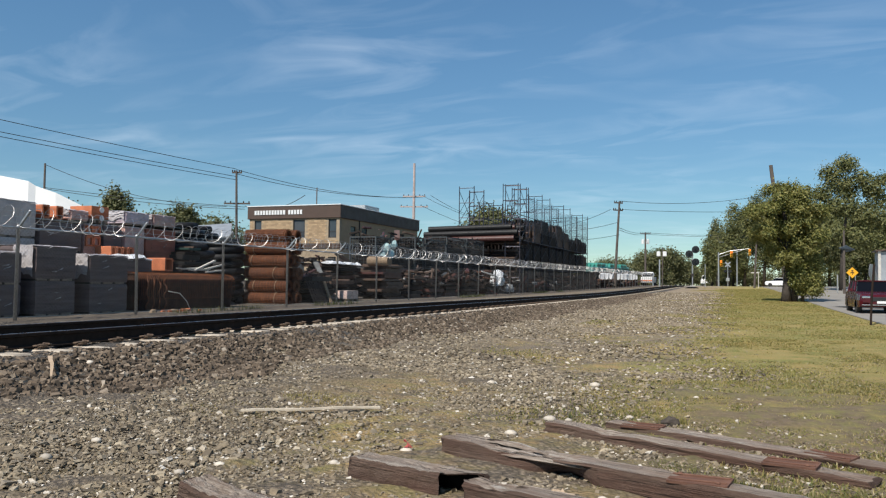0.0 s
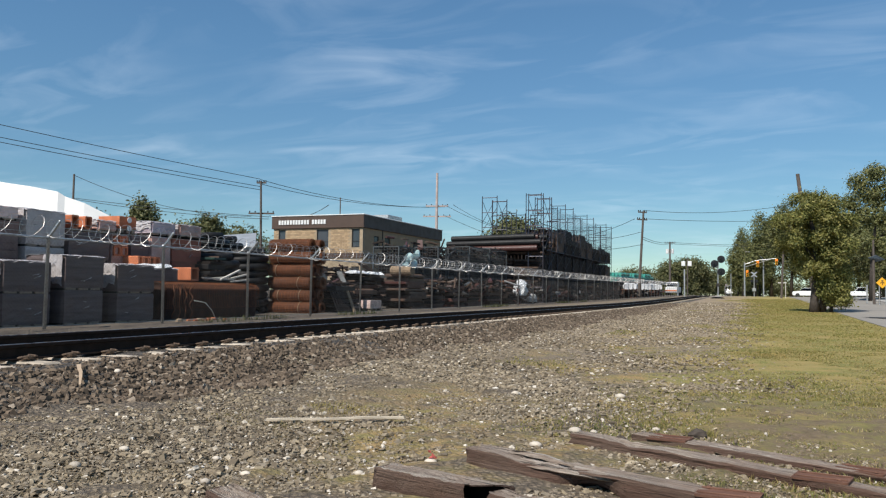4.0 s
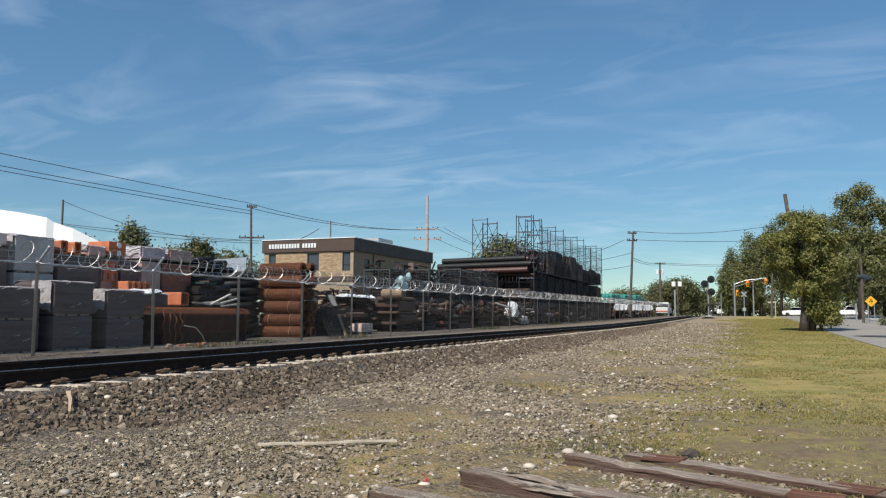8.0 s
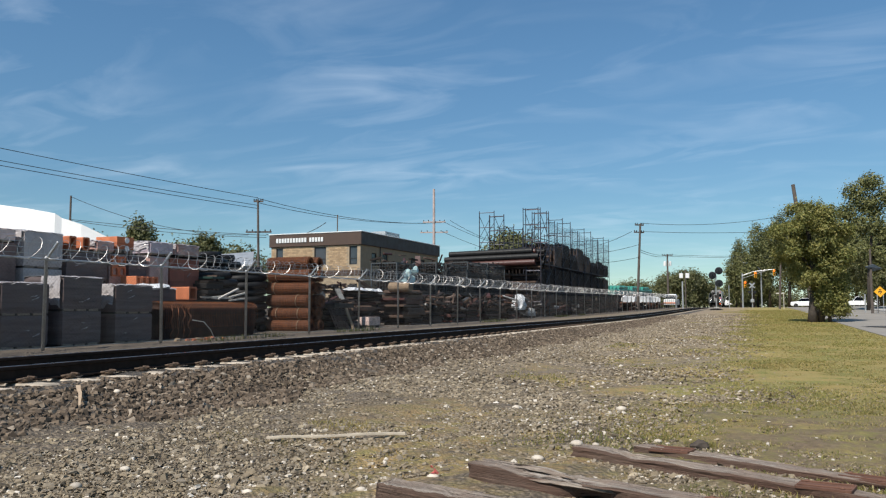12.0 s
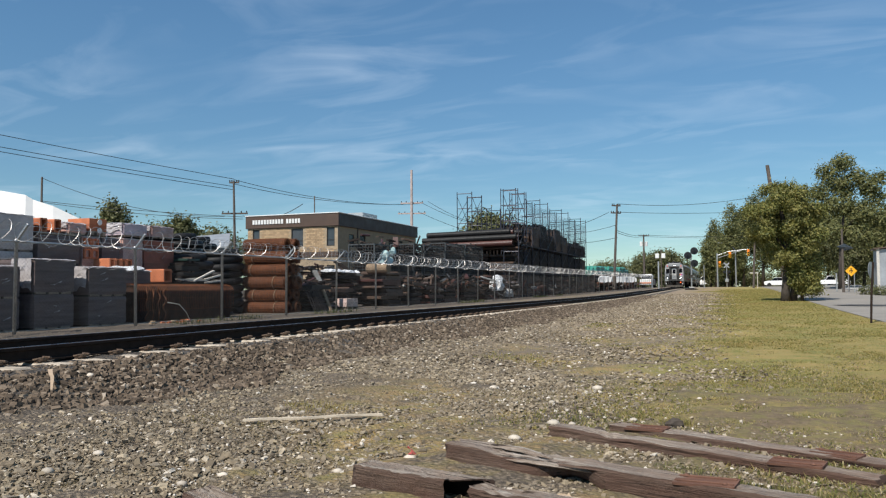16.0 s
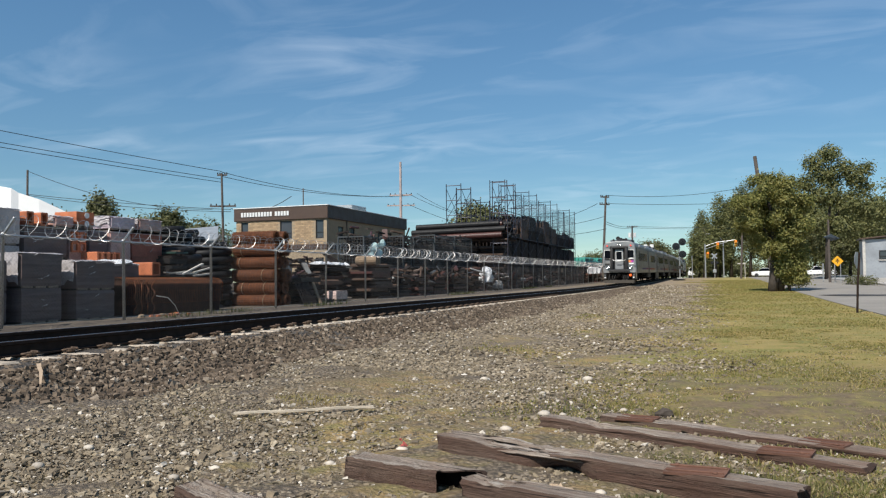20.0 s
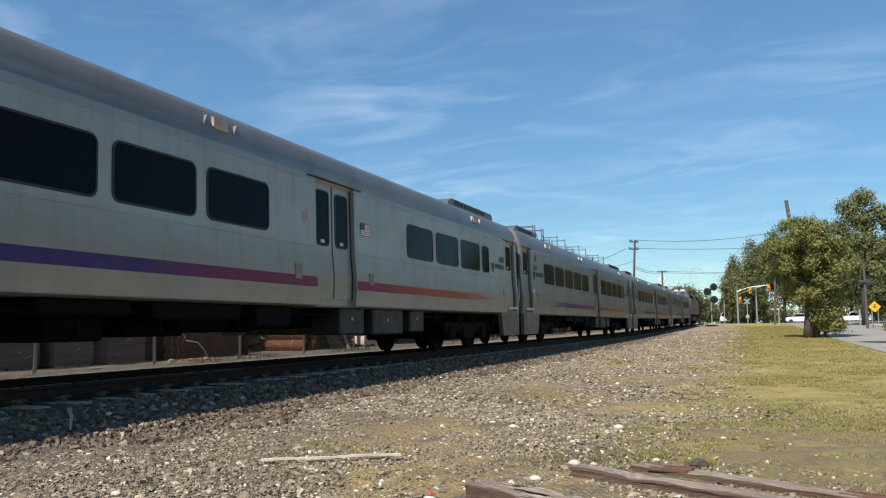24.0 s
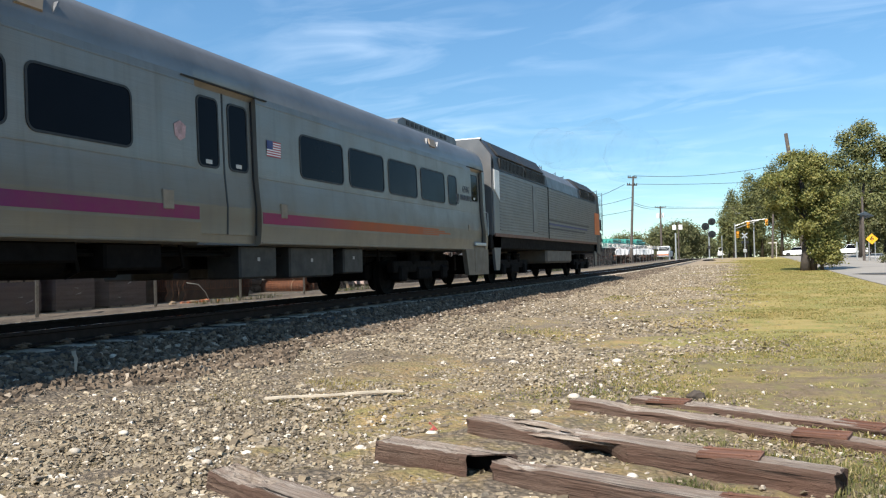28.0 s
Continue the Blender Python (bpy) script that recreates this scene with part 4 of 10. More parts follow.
def build_stones():
    rng = np.random.default_rng(11)

    def grav(x, y):
        edge = x + 0.95 + 0.7 * mottled(x, y, 1.1, 5) - 1.4 * np.clip((9.5 - y) / 4, 0, 1)
        return seen(x, y) & (x > -6.7) & (rng.uniform(0, 1, x.shape) < np.clip(0.5 - edge * 0.32, 0.0, 1) * np.clip(1.0 - 1.7 * np.clip(mottled(x, y, 0.9, 8) + 0.25 * (x + 2.2) - 0.25, 0, 1), 0.10, 1))
    a = spread(rng, 120000, -7, 2.2, 2.6, 12, grav)
    big = rng.uniform(0, 1, len(a))
    stones("gravel", a, 0.007 + 0.011 * rng.uniform(0, 1, len(a)) ** 1.5 + 0.010 * (big > 0.88) + 0.014 * (big > 0.978), "gravel", "mixed grey and tan river gravel on the ground", 0.22, 2, 0.48)
    b = spread(rng, 54000, -7, 1.5, 10, 80, grav)
    stones("gravel_far", b, (0.010 + 0.022 * rng.uniform(0, 1, len(b)) ** 1.5) * (1 + b[:, 1] * 0.012), "gravel", "mixed grey and tan gravel further along the track", 0.2, 3, 0.6, coarse=True)

    z = spread(rng, 16000, -0.6, 3.4, 5.5, 16, lambda x, y: seen(x, y) & (rng.uniform(0, 1, x.shape) < 0.6))
    stones("grit", z, rng.uniform(0.004, 0.013, len(z)), "gravel", "small loose stones on the bare earth", 0.3, 8, 0.6, coarse=True)

    def shoulder(x, y):
        return (x > -7.14) & (x < -5.9 + 0.3 * wobble(x, y)) & (x > -1.25 * y - 1.5)
    c = spread(rng, 36000, -7.4, -5.4, 3.4, 70, shoulder)
    stones("ballast", c, rng.uniform(0.018, 0.048, len(c)) * (1 + c[:, 1] * 0.005), "ballast", "dark crushed stone ballast on the track shoulder", 0.25, 4, 0.8)
    # stones that lie against and over the ends of the ties
    e = np.stack([rng.uniform(-7.62, -7.1, 4200), 4 + 70 * rng.uniform(0, 1, 4200) ** 1.5], -1)
    phase = (e[:, 1] - 1.0) / 0.61
    e = e[(np.abs(phase - np.round(phase)) > 0.27) | (e[:, 0] > -7.42)]
    stones("ballast_edge", e, rng.uniform(0.016, 0.036, len(e)) * (1 + e[:, 1] * 0.006), "ballast", "dark stone packed round the tie ends", 0.4, 6, 0.7)

    def bed(x, y):
        return (x < -8.1) & (x > -1.25 * y - 1.5)
    d = spread(rng, 9000, -10.9, -8.1, 5, 50, bed)
    stones("ballast_bed", d, rng.uniform(0.02, 0.04, len(d)), "ballast", "dark ballast between the ties", 0.45, 5, 0.8, coarse=True)
    # pale pebbles washed together by the old timbers
    w = spread(rng, 480, -4.5, 0.6, 3.6, 10, lambda x, y: seen(x, y) & (wobble(x * 1.4, y * 0.9) > -0.3))
    stones("pebbles", w, rng.uniform(0.009, 0.025, len(w)), "edge_stone", "pale pebbles scattered through the gravel", 0.15, 9, 0.6)
    # the larger pale cobbles that stand out singly
    pale = [(-1.6, 9.91, 0.085), (-2.87, 9.56, 0.075), (-1.59, 7.26, 0.08), (-1.75, 6.44, 0.07), (-2.3, 5.45, 0.065), (-1.5, 7.05, 0.05), (-1.42, 7.3, 0.045),
            (-4.5, 4.6, 0.055), (-3.3, 4.5, 0.05), (-3.75, 4.75, 0.045), (-2.62, 4.9, 0.05), (-1.05, 4.45, 0.065), (-1.25, 4.75, 0.05), (-0.7, 4.72, 0.045),
            (-6.3, 5.4, 0.06), (-6.9, 6.9, 0.07), (-5.2, 6.3, 0.05), (-0.9, 7.7, 0.05), (-1.9, 8.6, 0.05), (-0.35, 9.4, 0.04), (-4.4, 4.05, 0.06), (-3.4, 4.2, 0.05)]
    for i, (x, y, s) in enumerate(pale):
        s *= 0.68
        g = Geo()
        r = random.Random(i)
        n = 7
        rings = []
        for j in range(5):
            t = math.pi * (j + 0.5) / 5
            rings.append([(x + s * 1.25 * math.sin(t) * math.cos(6.283 * k / n) * r.uniform(0.85, 1.1), y + s * 0.9 * math.sin(t) * math.sin(6.283 * k / n) * r.uniform(0.85, 1.1),
                           gz(x, y) + s * 0.25 - s * 0.65 * math.cos(t)) for k in range(n)])
        g.loft(rings)
        thing("stone", "pale rounded cobble lying in the gravel", "stone", group="pale cobbles", geo=g, material="cobble", soft=True)


M["turf"] = islands("mixed_green_and_straw_turf", [(0.0, (0.15, 0.175, 0.05)), (0.3, (0.25, 0.25, 0.07)), (0.55, (0.36, 0.30, 0.105)), (0.8, (0.48, 0.365, 0.16)), (1.0, (0.64, 0.54, 0.31))], 0.75, 20, 0.0, grime=0.1, thin=True)
M["scrub"] = islands("scruffy_dry_weeds", [(0.0, (0.15, 0.16, 0.05)), (0.45, (0.24, 0.232, 0.085)), (0.75, (0.34, 0.295, 0.13)), (1.0, (0.48, 0.40, 0.23))], 0.75, 20, 0.0, grime=0.15, thin=True)
M["cream"] = worn("bleached_cream_lath", (0.66, 0.56, 0.43), 0.8, 0, 0.15, 8, 70, (0.35, 0.27, 0.19), 0.35, 0.3)
M["tan_pale"] = worn("pale_tan_board", (0.46, 0.34, 0.23), 0.8, 0, 0.15, 8, 70, (0.3, 0.22, 0.15), 0.35, 0.3)
M["cobble"] = worn("pale_cobble", (0.55, 0.485, 0.40), 0.75, 0, 0.2, 14, 70, (0.25, 0.2, 0.15), 0.4, 0.3, 0.25)


# ---- grass ----
def blades(name, xy, height, material, label, seed, lean=0.5, width=0.006):
    """Grass blades as thin bent slips in one mesh."""
    rng = np.random.default_rng(seed)
    n = len(xy)
    a = rng.uniform(0, 6.283, n)
    h = height * rng.uniform(0.5, 1.2, n)
    l = h * rng.uniform(0.1, lean, n)
    w = width * rng.uniform(0.7, 1.4, n)
    ca, sa = np.cos(a), np.sin(a)
    z = ground_z(xy[:, 0], xy[:, 1]) - 0.01
    base = np.stack([xy[:, 0], xy[:, 1], z], -1)
    side = np.stack([-sa * w, ca * w, 0 * w], -1)
    mid = base + np.stack([ca * l * 0.35, sa * l * 0.35, h * 0.6], -1)
    tip = base + np.stack([ca * l, sa * l, h], -1)
    v = np.stack([base - side, base + side, mid + side * 0.7, mid - side * 0.7, tip], 1).reshape(-1, 3)
    o = 5 * np.arange(n)[:, None]
    f = np.concatenate([o + [0, 1, 2], o + [0, 2, 3], o + [3, 2, 4]], 0)
    return tagged(new(name, raw_mesh(name, v, f, material)), label, "grass", kind="stuff")


def mottled(x, y, scale, seed):
    """Uneven patches over the plan, from -1 to 1: many waves in all directions."""
    r = np.random.default_rng(seed)
    out = 0.0
    for k in range(14):
        t, f, q = r.uniform(0, 6.283), r.uniform(0.5, 2.4) / scale, r.uniform(0, 6.283)
        out = out + np.sin(f * (x * np.cos(t) + y * np.sin(t)) + q)
    return out / 4.2


def build_grass():
    rng = np.random.default_rng(21)

    def lawn(x, y):
        """How thickly grass grows: full beyond the gravel's edge, thin and patchy before it."""
        edge = x + 0.95 + (0.55 + 0.008 * y) * mottled(x, y, 1.1, 5) - 0.8 * np.clip((9 - y) / 4, 0, 1)
        bare = 1 - 0.3 * np.exp(-((x - 1.5) / 1.6) ** 2 - ((y - 8.4) / 1.7) ** 2)
        return np.clip(edge * 0.6 + 0.32, 0.0, 1) * bare * np.clip(0.85 + 0.25 * mottled(x, y, 0.55, 6), 0.6, 1)

    def clumps(n, y0, y1, k, wide, thick):
        c = spread(rng, n, -3.6, 4.85, y0, y1, lambda x, y: seen(x, y) & (rng.uniform(0, 1, x.shape) < thick(x, y)))
        p = np.repeat(c, k, 0)
        return p + rng.standard_normal(p.shape) * (wide + 0.0045 * p[:, 1:2]), c
    a, c = clumps(22000, 9, 105, 8, 0.035, lawn)
    h = np.repeat(rng.uniform(0.016, 0.040, len(c)), 8)
    blades("grass", a, h + 0.0003 * a[:, 1], "grass", "short dry yellow-green grass beside the gravel", 31, 2.4, 0.003 + 0.00042 * a[:, 1])
    a, c = clumps(24000, 5.0, 24, 9, 0.02, lambda x, y: 0.9 * lawn(x, y) + 0.03 * (x > -2.2))
    h = np.repeat(rng.uniform(0.014, 0.042, len(c)), 9) * np.clip(1.35 - 0.045 * a[:, 1], 0.7, 1.2)
    blades("turf", a, h, "turf", "scruffy low weeds and dry grass on bare earth", 34, 2.2, 0.0034 + 0.0002 * a[:, 1])
    b = spread(rng, 90000, -4.4, 0.3, 7, 60, lambda x, y: seen(x, y) & (mottled(x, y, 0.9, 8) + 0.25 * (x + 2.2) > 0.42) & (rng.uniform(0, 1, x.shape) < 0.75))
    blades("sparse_grass", b, 0.024 + 0.0004 * b[:, 1], "turf", "sparse dry grass growing through the gravel", 33, 1.3, 0.0035 + 0.0004 * b[:, 1])
    # tufts: centre, radius, blades, height
    tufts = [(-4.08, 7.2, 0.30, 420, 0.07), (-4.45, 6.25, 0.42, 900, 0.025), (-3.0, 6.15, 0.36, 700, 0.025), (-0.5, 7.63, 0.12, 160, 0.10), (-3.6, 8.1, 0.5, 600, 0.04),
             (-2.2, 9.0, 0.7, 700, 0.04), (-0.9, 8.4, 0.5, 700, 0.04), (-0.42, 4.62, 0.14, 300, 0.07), (-0.22, 4.52, 0.12, 240, 0.08), (0.02, 4.40, 0.13, 220, 0.06), (0.2, 4.35, 0.14, 220, 0.07),
             (-0.36, 5.78, 0.14, 240, 0.06), (-0.08, 5.42, 0.16, 320, 0.07), (0.16, 5.32, 0.16, 320, 0.07), (0.42, 5.26, 0.16, 260, 0.08), (0.6, 4.7, 0.2, 340, 0.09), (0.72, 4.95, 0.2, 320, 0.08),
             (0.55, 4.42, 0.16, 240, 0.07), (-0.62, 5.52, 0.12, 200, 0.05), (0.0, 6.22, 0.22, 260, 0.05), (0.5, 6.05, 0.2, 260, 0.05), (0.9, 5.3, 0.18, 240, 0.07)]
    for i, (x, y, q, n, h) in enumerate(tufts):
        t, d = rng.uniform(0, 6.283, n), q * np.sqrt(rng.uniform(0, 1, n))
        p = np.stack([x + d * np.cos(t) * 1.3, y + d * np.sin(t)], -1)
        near = y < 5.9 and x > -1
        green = near and i % 3 == 1
        blades("grass_tuft", p, h * (0.55 if near else 0.8), "weed" if green else ("scrub" if near else "grass"), "tuft of yellow-green grass growing in the gravel" if not near else "tuft of green weeds beside an old tie", 40 + i, 1.3, 0.0034)
    # weeds along the fence
    w = rng.uniform(0, 1, (2600, 2))
    p = np.stack([FENCE + 0.05 + 0.35 * w[:, 0], 12 + 46 * w[:, 1]], -1)
    p = p[np.sin(p[:, 1] * 0.9) + np.sin(p[:, 1] * 0.37 + 1) > 0.55]
    blades("weeds", p, 0.15, "weed", "green weeds along the foot of the fence", 77, 0.8, 0.007)


# ---- old timbers in the foreground ----
def timber(a, b, w, h, label, seed, sink=0.02, gouge=None, undercut=None, hollow=False, drop=0.0):
    """An old tie on the ground: a and b are the ends of its near lower edge. Its grain runs along local x; pale grey
    top, darker brown sides, dark ends.
    gouge: a stretch where the top is torn away; undercut: a stretch where the near side is rotted out; drop: how far
    its far end sinks."""
    r = random.Random(seed)
    a, b = Vector((*a, 0)), Vector((*b, 0))
    d = (b - a).normalized()
    back = Vector((-d.y, d.x, 0))
    length = (b - a).length
    mid = (a + b) / 2 + back * w / 2
    ang = math.degrees(math.atan2(d.y, d.x))
    ob = thing("old_tie", label, "timber", (mid.x, mid.y, gz(mid.x, mid.y) - sink), ang, "discarded track ties")
    n = 46
    sec = [(-0.5, 0.0), (-0.505, 0.28), (-0.495, 0.58), (-0.50, 0.88), (-0.455, 0.985), (-0.30, 1.0), (-0.14, 0.985), (0.02, 1.0), (0.18, 0.98), (0.32, 1.0), (0.45, 0.985), (0.5, 0.90), (0.505, 0.45), (0.5, 0.0)]
    walkw = [0.0] * len(sec)
    rings = []
    for i in range(n + 1):
        f = i / n
        x = -length / 2 + length * f
        ring = []
        for k, (u, v) in enumerate(sec):
            walkw[k] = 0.82 * walkw[k] + r.uniform(-1, 1) * 0.0035
            y, z = w * u + walkw[k], h * v + (walkw[k] * 1.1 if v > 0.2 else 0)
            if gouge and v > 0.8 and gouge[0] < f < gouge[1]:
                q = math.sin(math.pi * (f - gouge[0]) / (gouge[1] - gouge[0]))
                z -= h * q * (0.42 if u > -0.2 and u < 0.25 else 0.16) * r.uniform(0.35, 1.25)
            if undercut and v < 0.8 and u < 0 and undercut[0] < f < undercut[1]:
                q = math.sin(math.pi * (f - undercut[0]) / (undercut[1] - undercut[0]))
                y += 0.10 * q * (1 - v)
                z += 0.07 * q * (v < 0.7)
            xx = x
            if i in (0, n):
                y *= 0.97
                z *= 0.985
                xx += r.uniform(-0.03, 0.02) * (1 if i == 0 else -1)
            if hollow and i == n:
                xx += 0.34 * u + 0.04 * v
            ring.append((xx, y, z - drop * f))
        rings.append(ring)
    g = Geo()
    m = len(sec)
    g.add([q for ring in rings for q in ring], [])
    for i in range(n):
        for k in range(m):
            j = (k + 1) % m
            g.f.append((i * m + k, i * m + j, (i + 1) * m + j, (i + 1) * m + k))
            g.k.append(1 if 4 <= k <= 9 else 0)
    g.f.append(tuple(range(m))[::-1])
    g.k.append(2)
    if hollow:
        end = rings[-1]
        c = Vector(end[0]) * 0.5 + Vector(end[m - 1]) * 0.5 + Vector((0, 0, h * 0.5))
        inner = [tuple(c + (Vector(q) - c) * 0.88) for q in end]
        deep = [(q[0] - 0.30, q[1] * 0.8, q[2] * 0.85 + 0.01) for q in inner]
        o = n * m
        e = len(g.v)
        g.v.extend([*inner, *deep])
        for k in range(m):
            j = (k + 1) % m
            g.f += [(o + k, o + j, e + j, e + k), (e + k, e + j, e + m + j, e + m + k)]
            g.k += [2, 3]
        g.f.append(tuple(range(e + m, e + 2 * m)))
        g.k.append(3)
    else:
        g.f.append(tuple(range(n * m, (n + 1) * m)))
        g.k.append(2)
    part("beam", g, ["timber_side", "timber_top", "timber_end", "hollow_shade"], ob)
    return ob, length, ang


def splinter(ob, x0, x1, y, z, w, rise, seed, mat="timber_pale"):
    """A long torn sliver of wood lying along a tie, thinning to its ends."""
    r = random.Random(seed)
    rings = []
    for i in range(9):
        f = i / 8
        k = math.sin(math.pi * (0.08 + 0.84 * f)) ** 0.7
        x, yy, zz = x0 + (x1 - x0) * f, y + 0.02 * math.sin(f * 4 + seed) + r.uniform(-0.004, 0.004), z + rise * math.sin(f * 2.6 + 0.3) + r.uniform(-0.003, 0.003)
        rings.append([(x, yy - w * k, zz), (x, yy - w * 0.4 * k, zz + w * 0.7 * k), (x, yy + w * 0.6 * k, zz + w * 0.5 * k), (x, yy + w * k, zz - w * 0.1 * k), (x, yy, zz - w * 0.5 * k)])
    part("splinter", Geo().loft(rings), mat, ob, "pale torn splinter")


def rust_plate(ob, x, y, z, turn):
    g = Geo()
    out = round_rect(-0.18, 0.18, -0.1, 0.1, 0.015, 2)
    g.plate(out, 2, 0, 0.016)
    for sy in (-1, 1):
        g.box(-0.17, 0.17, sy * 0.055 - 0.008, sy * 0.055 + 0.008, 0.014, 0.026, 0.003)
    p = part("tie_plate", g, "rust", ob, "rusty steel tie plate")
    p.matrix_basis = pose(x, y, z - 0.006, 2, -2, turn)
    for sx, sy in ((-0.13, 0.06), (0.12, -0.06)):
        h = Geo().lathe((sx, sy, 0.006), (0, 0, 1), [(0, 0.013), (0.012, 0.013), (0.015, 0.020), (0.024, 0.012)], 7)
        part("spike", h, "rust", p)


def build_timbers():
    a, n, _ = timber((-2.0, 5.44), (0.37, 4.63), 0.225, 0.165, "long split grey-brown old track tie with a rusty plate", 1, gouge=(0.10, 0.44), undercut=(0.30, 0.52), drop=0.022)
    for i, (x0, x1, y, z, w, rise) in enumerate(((-1.12, -0.42, 0.055, 0.128, 0.036, 0.022), (-1.0, -0.30, 0.0, 0.105, 0.030, 0.020), (-0.86, -0.10, -0.05, 0.108, 0.034, 0.012), (-0.72, 0.02, -0.088, 0.108, 0.030, 0.014), (-1.05, -0.55, 0.09, 0.135, 0.022, 0.016), (-0.6, -0.05, 0.03, 0.112, 0.022, 0.012))):
        splinter(a, x0, x1, y, z, w, rise, 20 + i, "timber_pale" if i % 3 else "timber_top")
    rust_plate(a, 0.66, 0.0, 0.147, 8)
    b, n, _ = timber((-1.50, 6.66), (0.86, 5.66), 0.20, 0.115, "weathered old track tie half sunk in the grass", 2, drop=0.045, gouge=(0.12, 0.3))
    rust_plate(b, 0.76, 0.0, 0.082, 6)
    c, n, _ = timber((-1.02, 7.06), (1.35, 6.06), 0.20, 0.085, "sunken old track tie with two rusty plates", 3, drop=0.03)
    rust_plate(c, -0.98, -0.01, 0.076, 5)
    rust_plate(c, 0.55, 0.02, 0.058, -6)
    timber((-2.33, 4.58), (-1.62, 4.385), 0.20, 0.165, "short sawn stub of an old hollow tie", 4, hollow=True)
    d, n, _ = timber((-1.46, 4.33), (0.85, 3.62), 0.20, 0.15, "brown old track tie with a pale splintered end", 5, gouge=(0.0, 0.14), drop=0.01)
    for i in range(4):
        splinter(d, -1.19 + 0.02 * i, -0.80 - 0.05 * i, -0.06 + 0.035 * i, 0.10, 0.024, 0.012, 30 + i)
    rust_plate(d, 0.26, 0.02, 0.137, 4)
    timber((-3.03, 3.74), (-0.95, 2.85), 0.22, 0.14, "grey weathered old track tie lying in the gravel", 6, gouge=(0.0, 0.25))
    # dark clod and a flat tan stone by the ties
    for x, y, q, mat, lab in ((-0.50, 7.52, 0.075, "earth", "dark ragged clod of earth and roots"), (-0.92, 4.50, 0.10, "tan_pale", "flat tan stone against an old tie"), (-1.12, 7.02, 0.045, "earth", "dark lump of ballast beside a tie plate")):
        r = random.Random(int(q * 1000))
        g = Geo().loft([[(x + q * 1.2 * k * math.cos(t) * r.uniform(0.75, 1.2), y + q * 0.8 * k * math.sin(t) * r.uniform(0.75, 1.2), gz(x, y) + hh * q * r.uniform(0.8, 1.2)) for t in np.arange(0, 6.2, 0.6)] for hh, k in ((-0.1, 0.9), (0.3, 1.0), (0.7, 0.75), (0.95, 0.3))])
        thing("clod" if mat == "earth" else "stone", lab, "clod" if mat == "earth" else "stone", geo=g, material=mat)
    # pale splintered lath and small scraps
    g = Geo()
    p0, p1 = Vector((-4.27, 6.11, gz(-4.27, 6.11) + 0.035)), Vector((-3.22, 6.92, gz(-3.22, 6.92) + 0.06))
    d = (p1 - p0).normalized()
    s = Vector((-d.y, d.x, 0)) * 0.017
    up = Vector((0, 0, 0.010))
    rings = []
    for i in range(13):
        q = p0 + (p1 - p0) * i / 12 + Vector((0, 0, 0.004 * math.sin(i * 0.9)))
        k = (1 - 0.5 * (i == 0)) * (0.8 + 0.25 * math.sin(i * 1.7))
        rings.append([q - s * k - up, q + s * k - up, q + s * k + up, q - s * k + up])
    g.loft(rings)
    thing("lath", "long pale bleached wooden lath lying on the gravel", "plank", geo=g, material="cream")
    g = Geo()
    q0, q1 = Vector((-6.98, 6.42, gz(-6.98, 6.42) + 0.10)), Vector((-6.52, 6.02, gz(-6.52, 6.02) + 0.07))
    s = Vector((0.012, 0.016, 0))
    g.loft([[p - s * k, p + s * k, p + s * k + up, p - s * k + up] for p, k in ((q0, 1.2), ((q0 * 2 + q1) / 3 + Vector((0, 0, 0.03)), 1.0), ((q0 + q1) / 2 + Vector((0.02, 0, 0.025)), 0.9), (q1, 0.5))])
    thing("board", "short pale board leaning on the ballast shoulder", "plank", geo=g, material="tan_pale")
    # crumpled red wrapper
    x, y = -2.30, 5.47
    r = random.Random(9)
    g = Geo()
    for k in range(5):
        c = Vector((x + r.uniform(-0.035, 0.035), y + r.uniform(-0.02, 0.02), gz(x, y) + 0.02 + 0.014 * k))
        pts = [c + Vector((r.uniform(-0.03, 0.03), r.uniform(-0.025, 0.025), r.uniform(-0.02, 0.02))) for _ in range(4)]
        g.add([*pts, *[q + Vector((0.002, 0.002, 0.002)) for q in pts]], [(0, 1, 2), (0, 2, 3), (4, 6, 5), (4, 7, 6)])
    thing("scrap", "small crumpled red wrapper lying in the gravel", "litter", geo=g, material="red_wrap")


M["red_wrap"] = worn("crumpled_red_wrapper", (0.50, 0.05, 0.04), 0.4, 0, 0.2, 20, 80, (0.6, 0.5, 0.45), 0.4)
M["earth"] = worn("dark_earth_clod", (0.06, 0.047, 0.038), 0.95, 0, 0.4, 20, 90, (0.12, 0.10, 0.07), 0.4, 0.8)


# ---- the train ----
PITCH = 26.45  # from coupling to coupling
HALF = [(0.0, 1.04), (1.50, 1.04), (1.575, 1.07), (1.600, 1.35), (1.598, 1.62), (1.550, 2.10), (1.535, 2.6), (1.520, 3.30), (1.505, 3.42),
        (1.475, 3.63), (1.385, 3.85), (1.20, 4.005), (0.80, 4.095), (0.36, 4.125), (0.0, 4.13)]


def side_x(z):
    """Half the width of a car at height z."""
    return float(np.interp(z, [1.07, 1.35, 1.62, 2.10, 2.6, 3.30, 3.42], [1.575, 1.600, 1.598, 1.550, 1.535, 1.520, 1.505]))


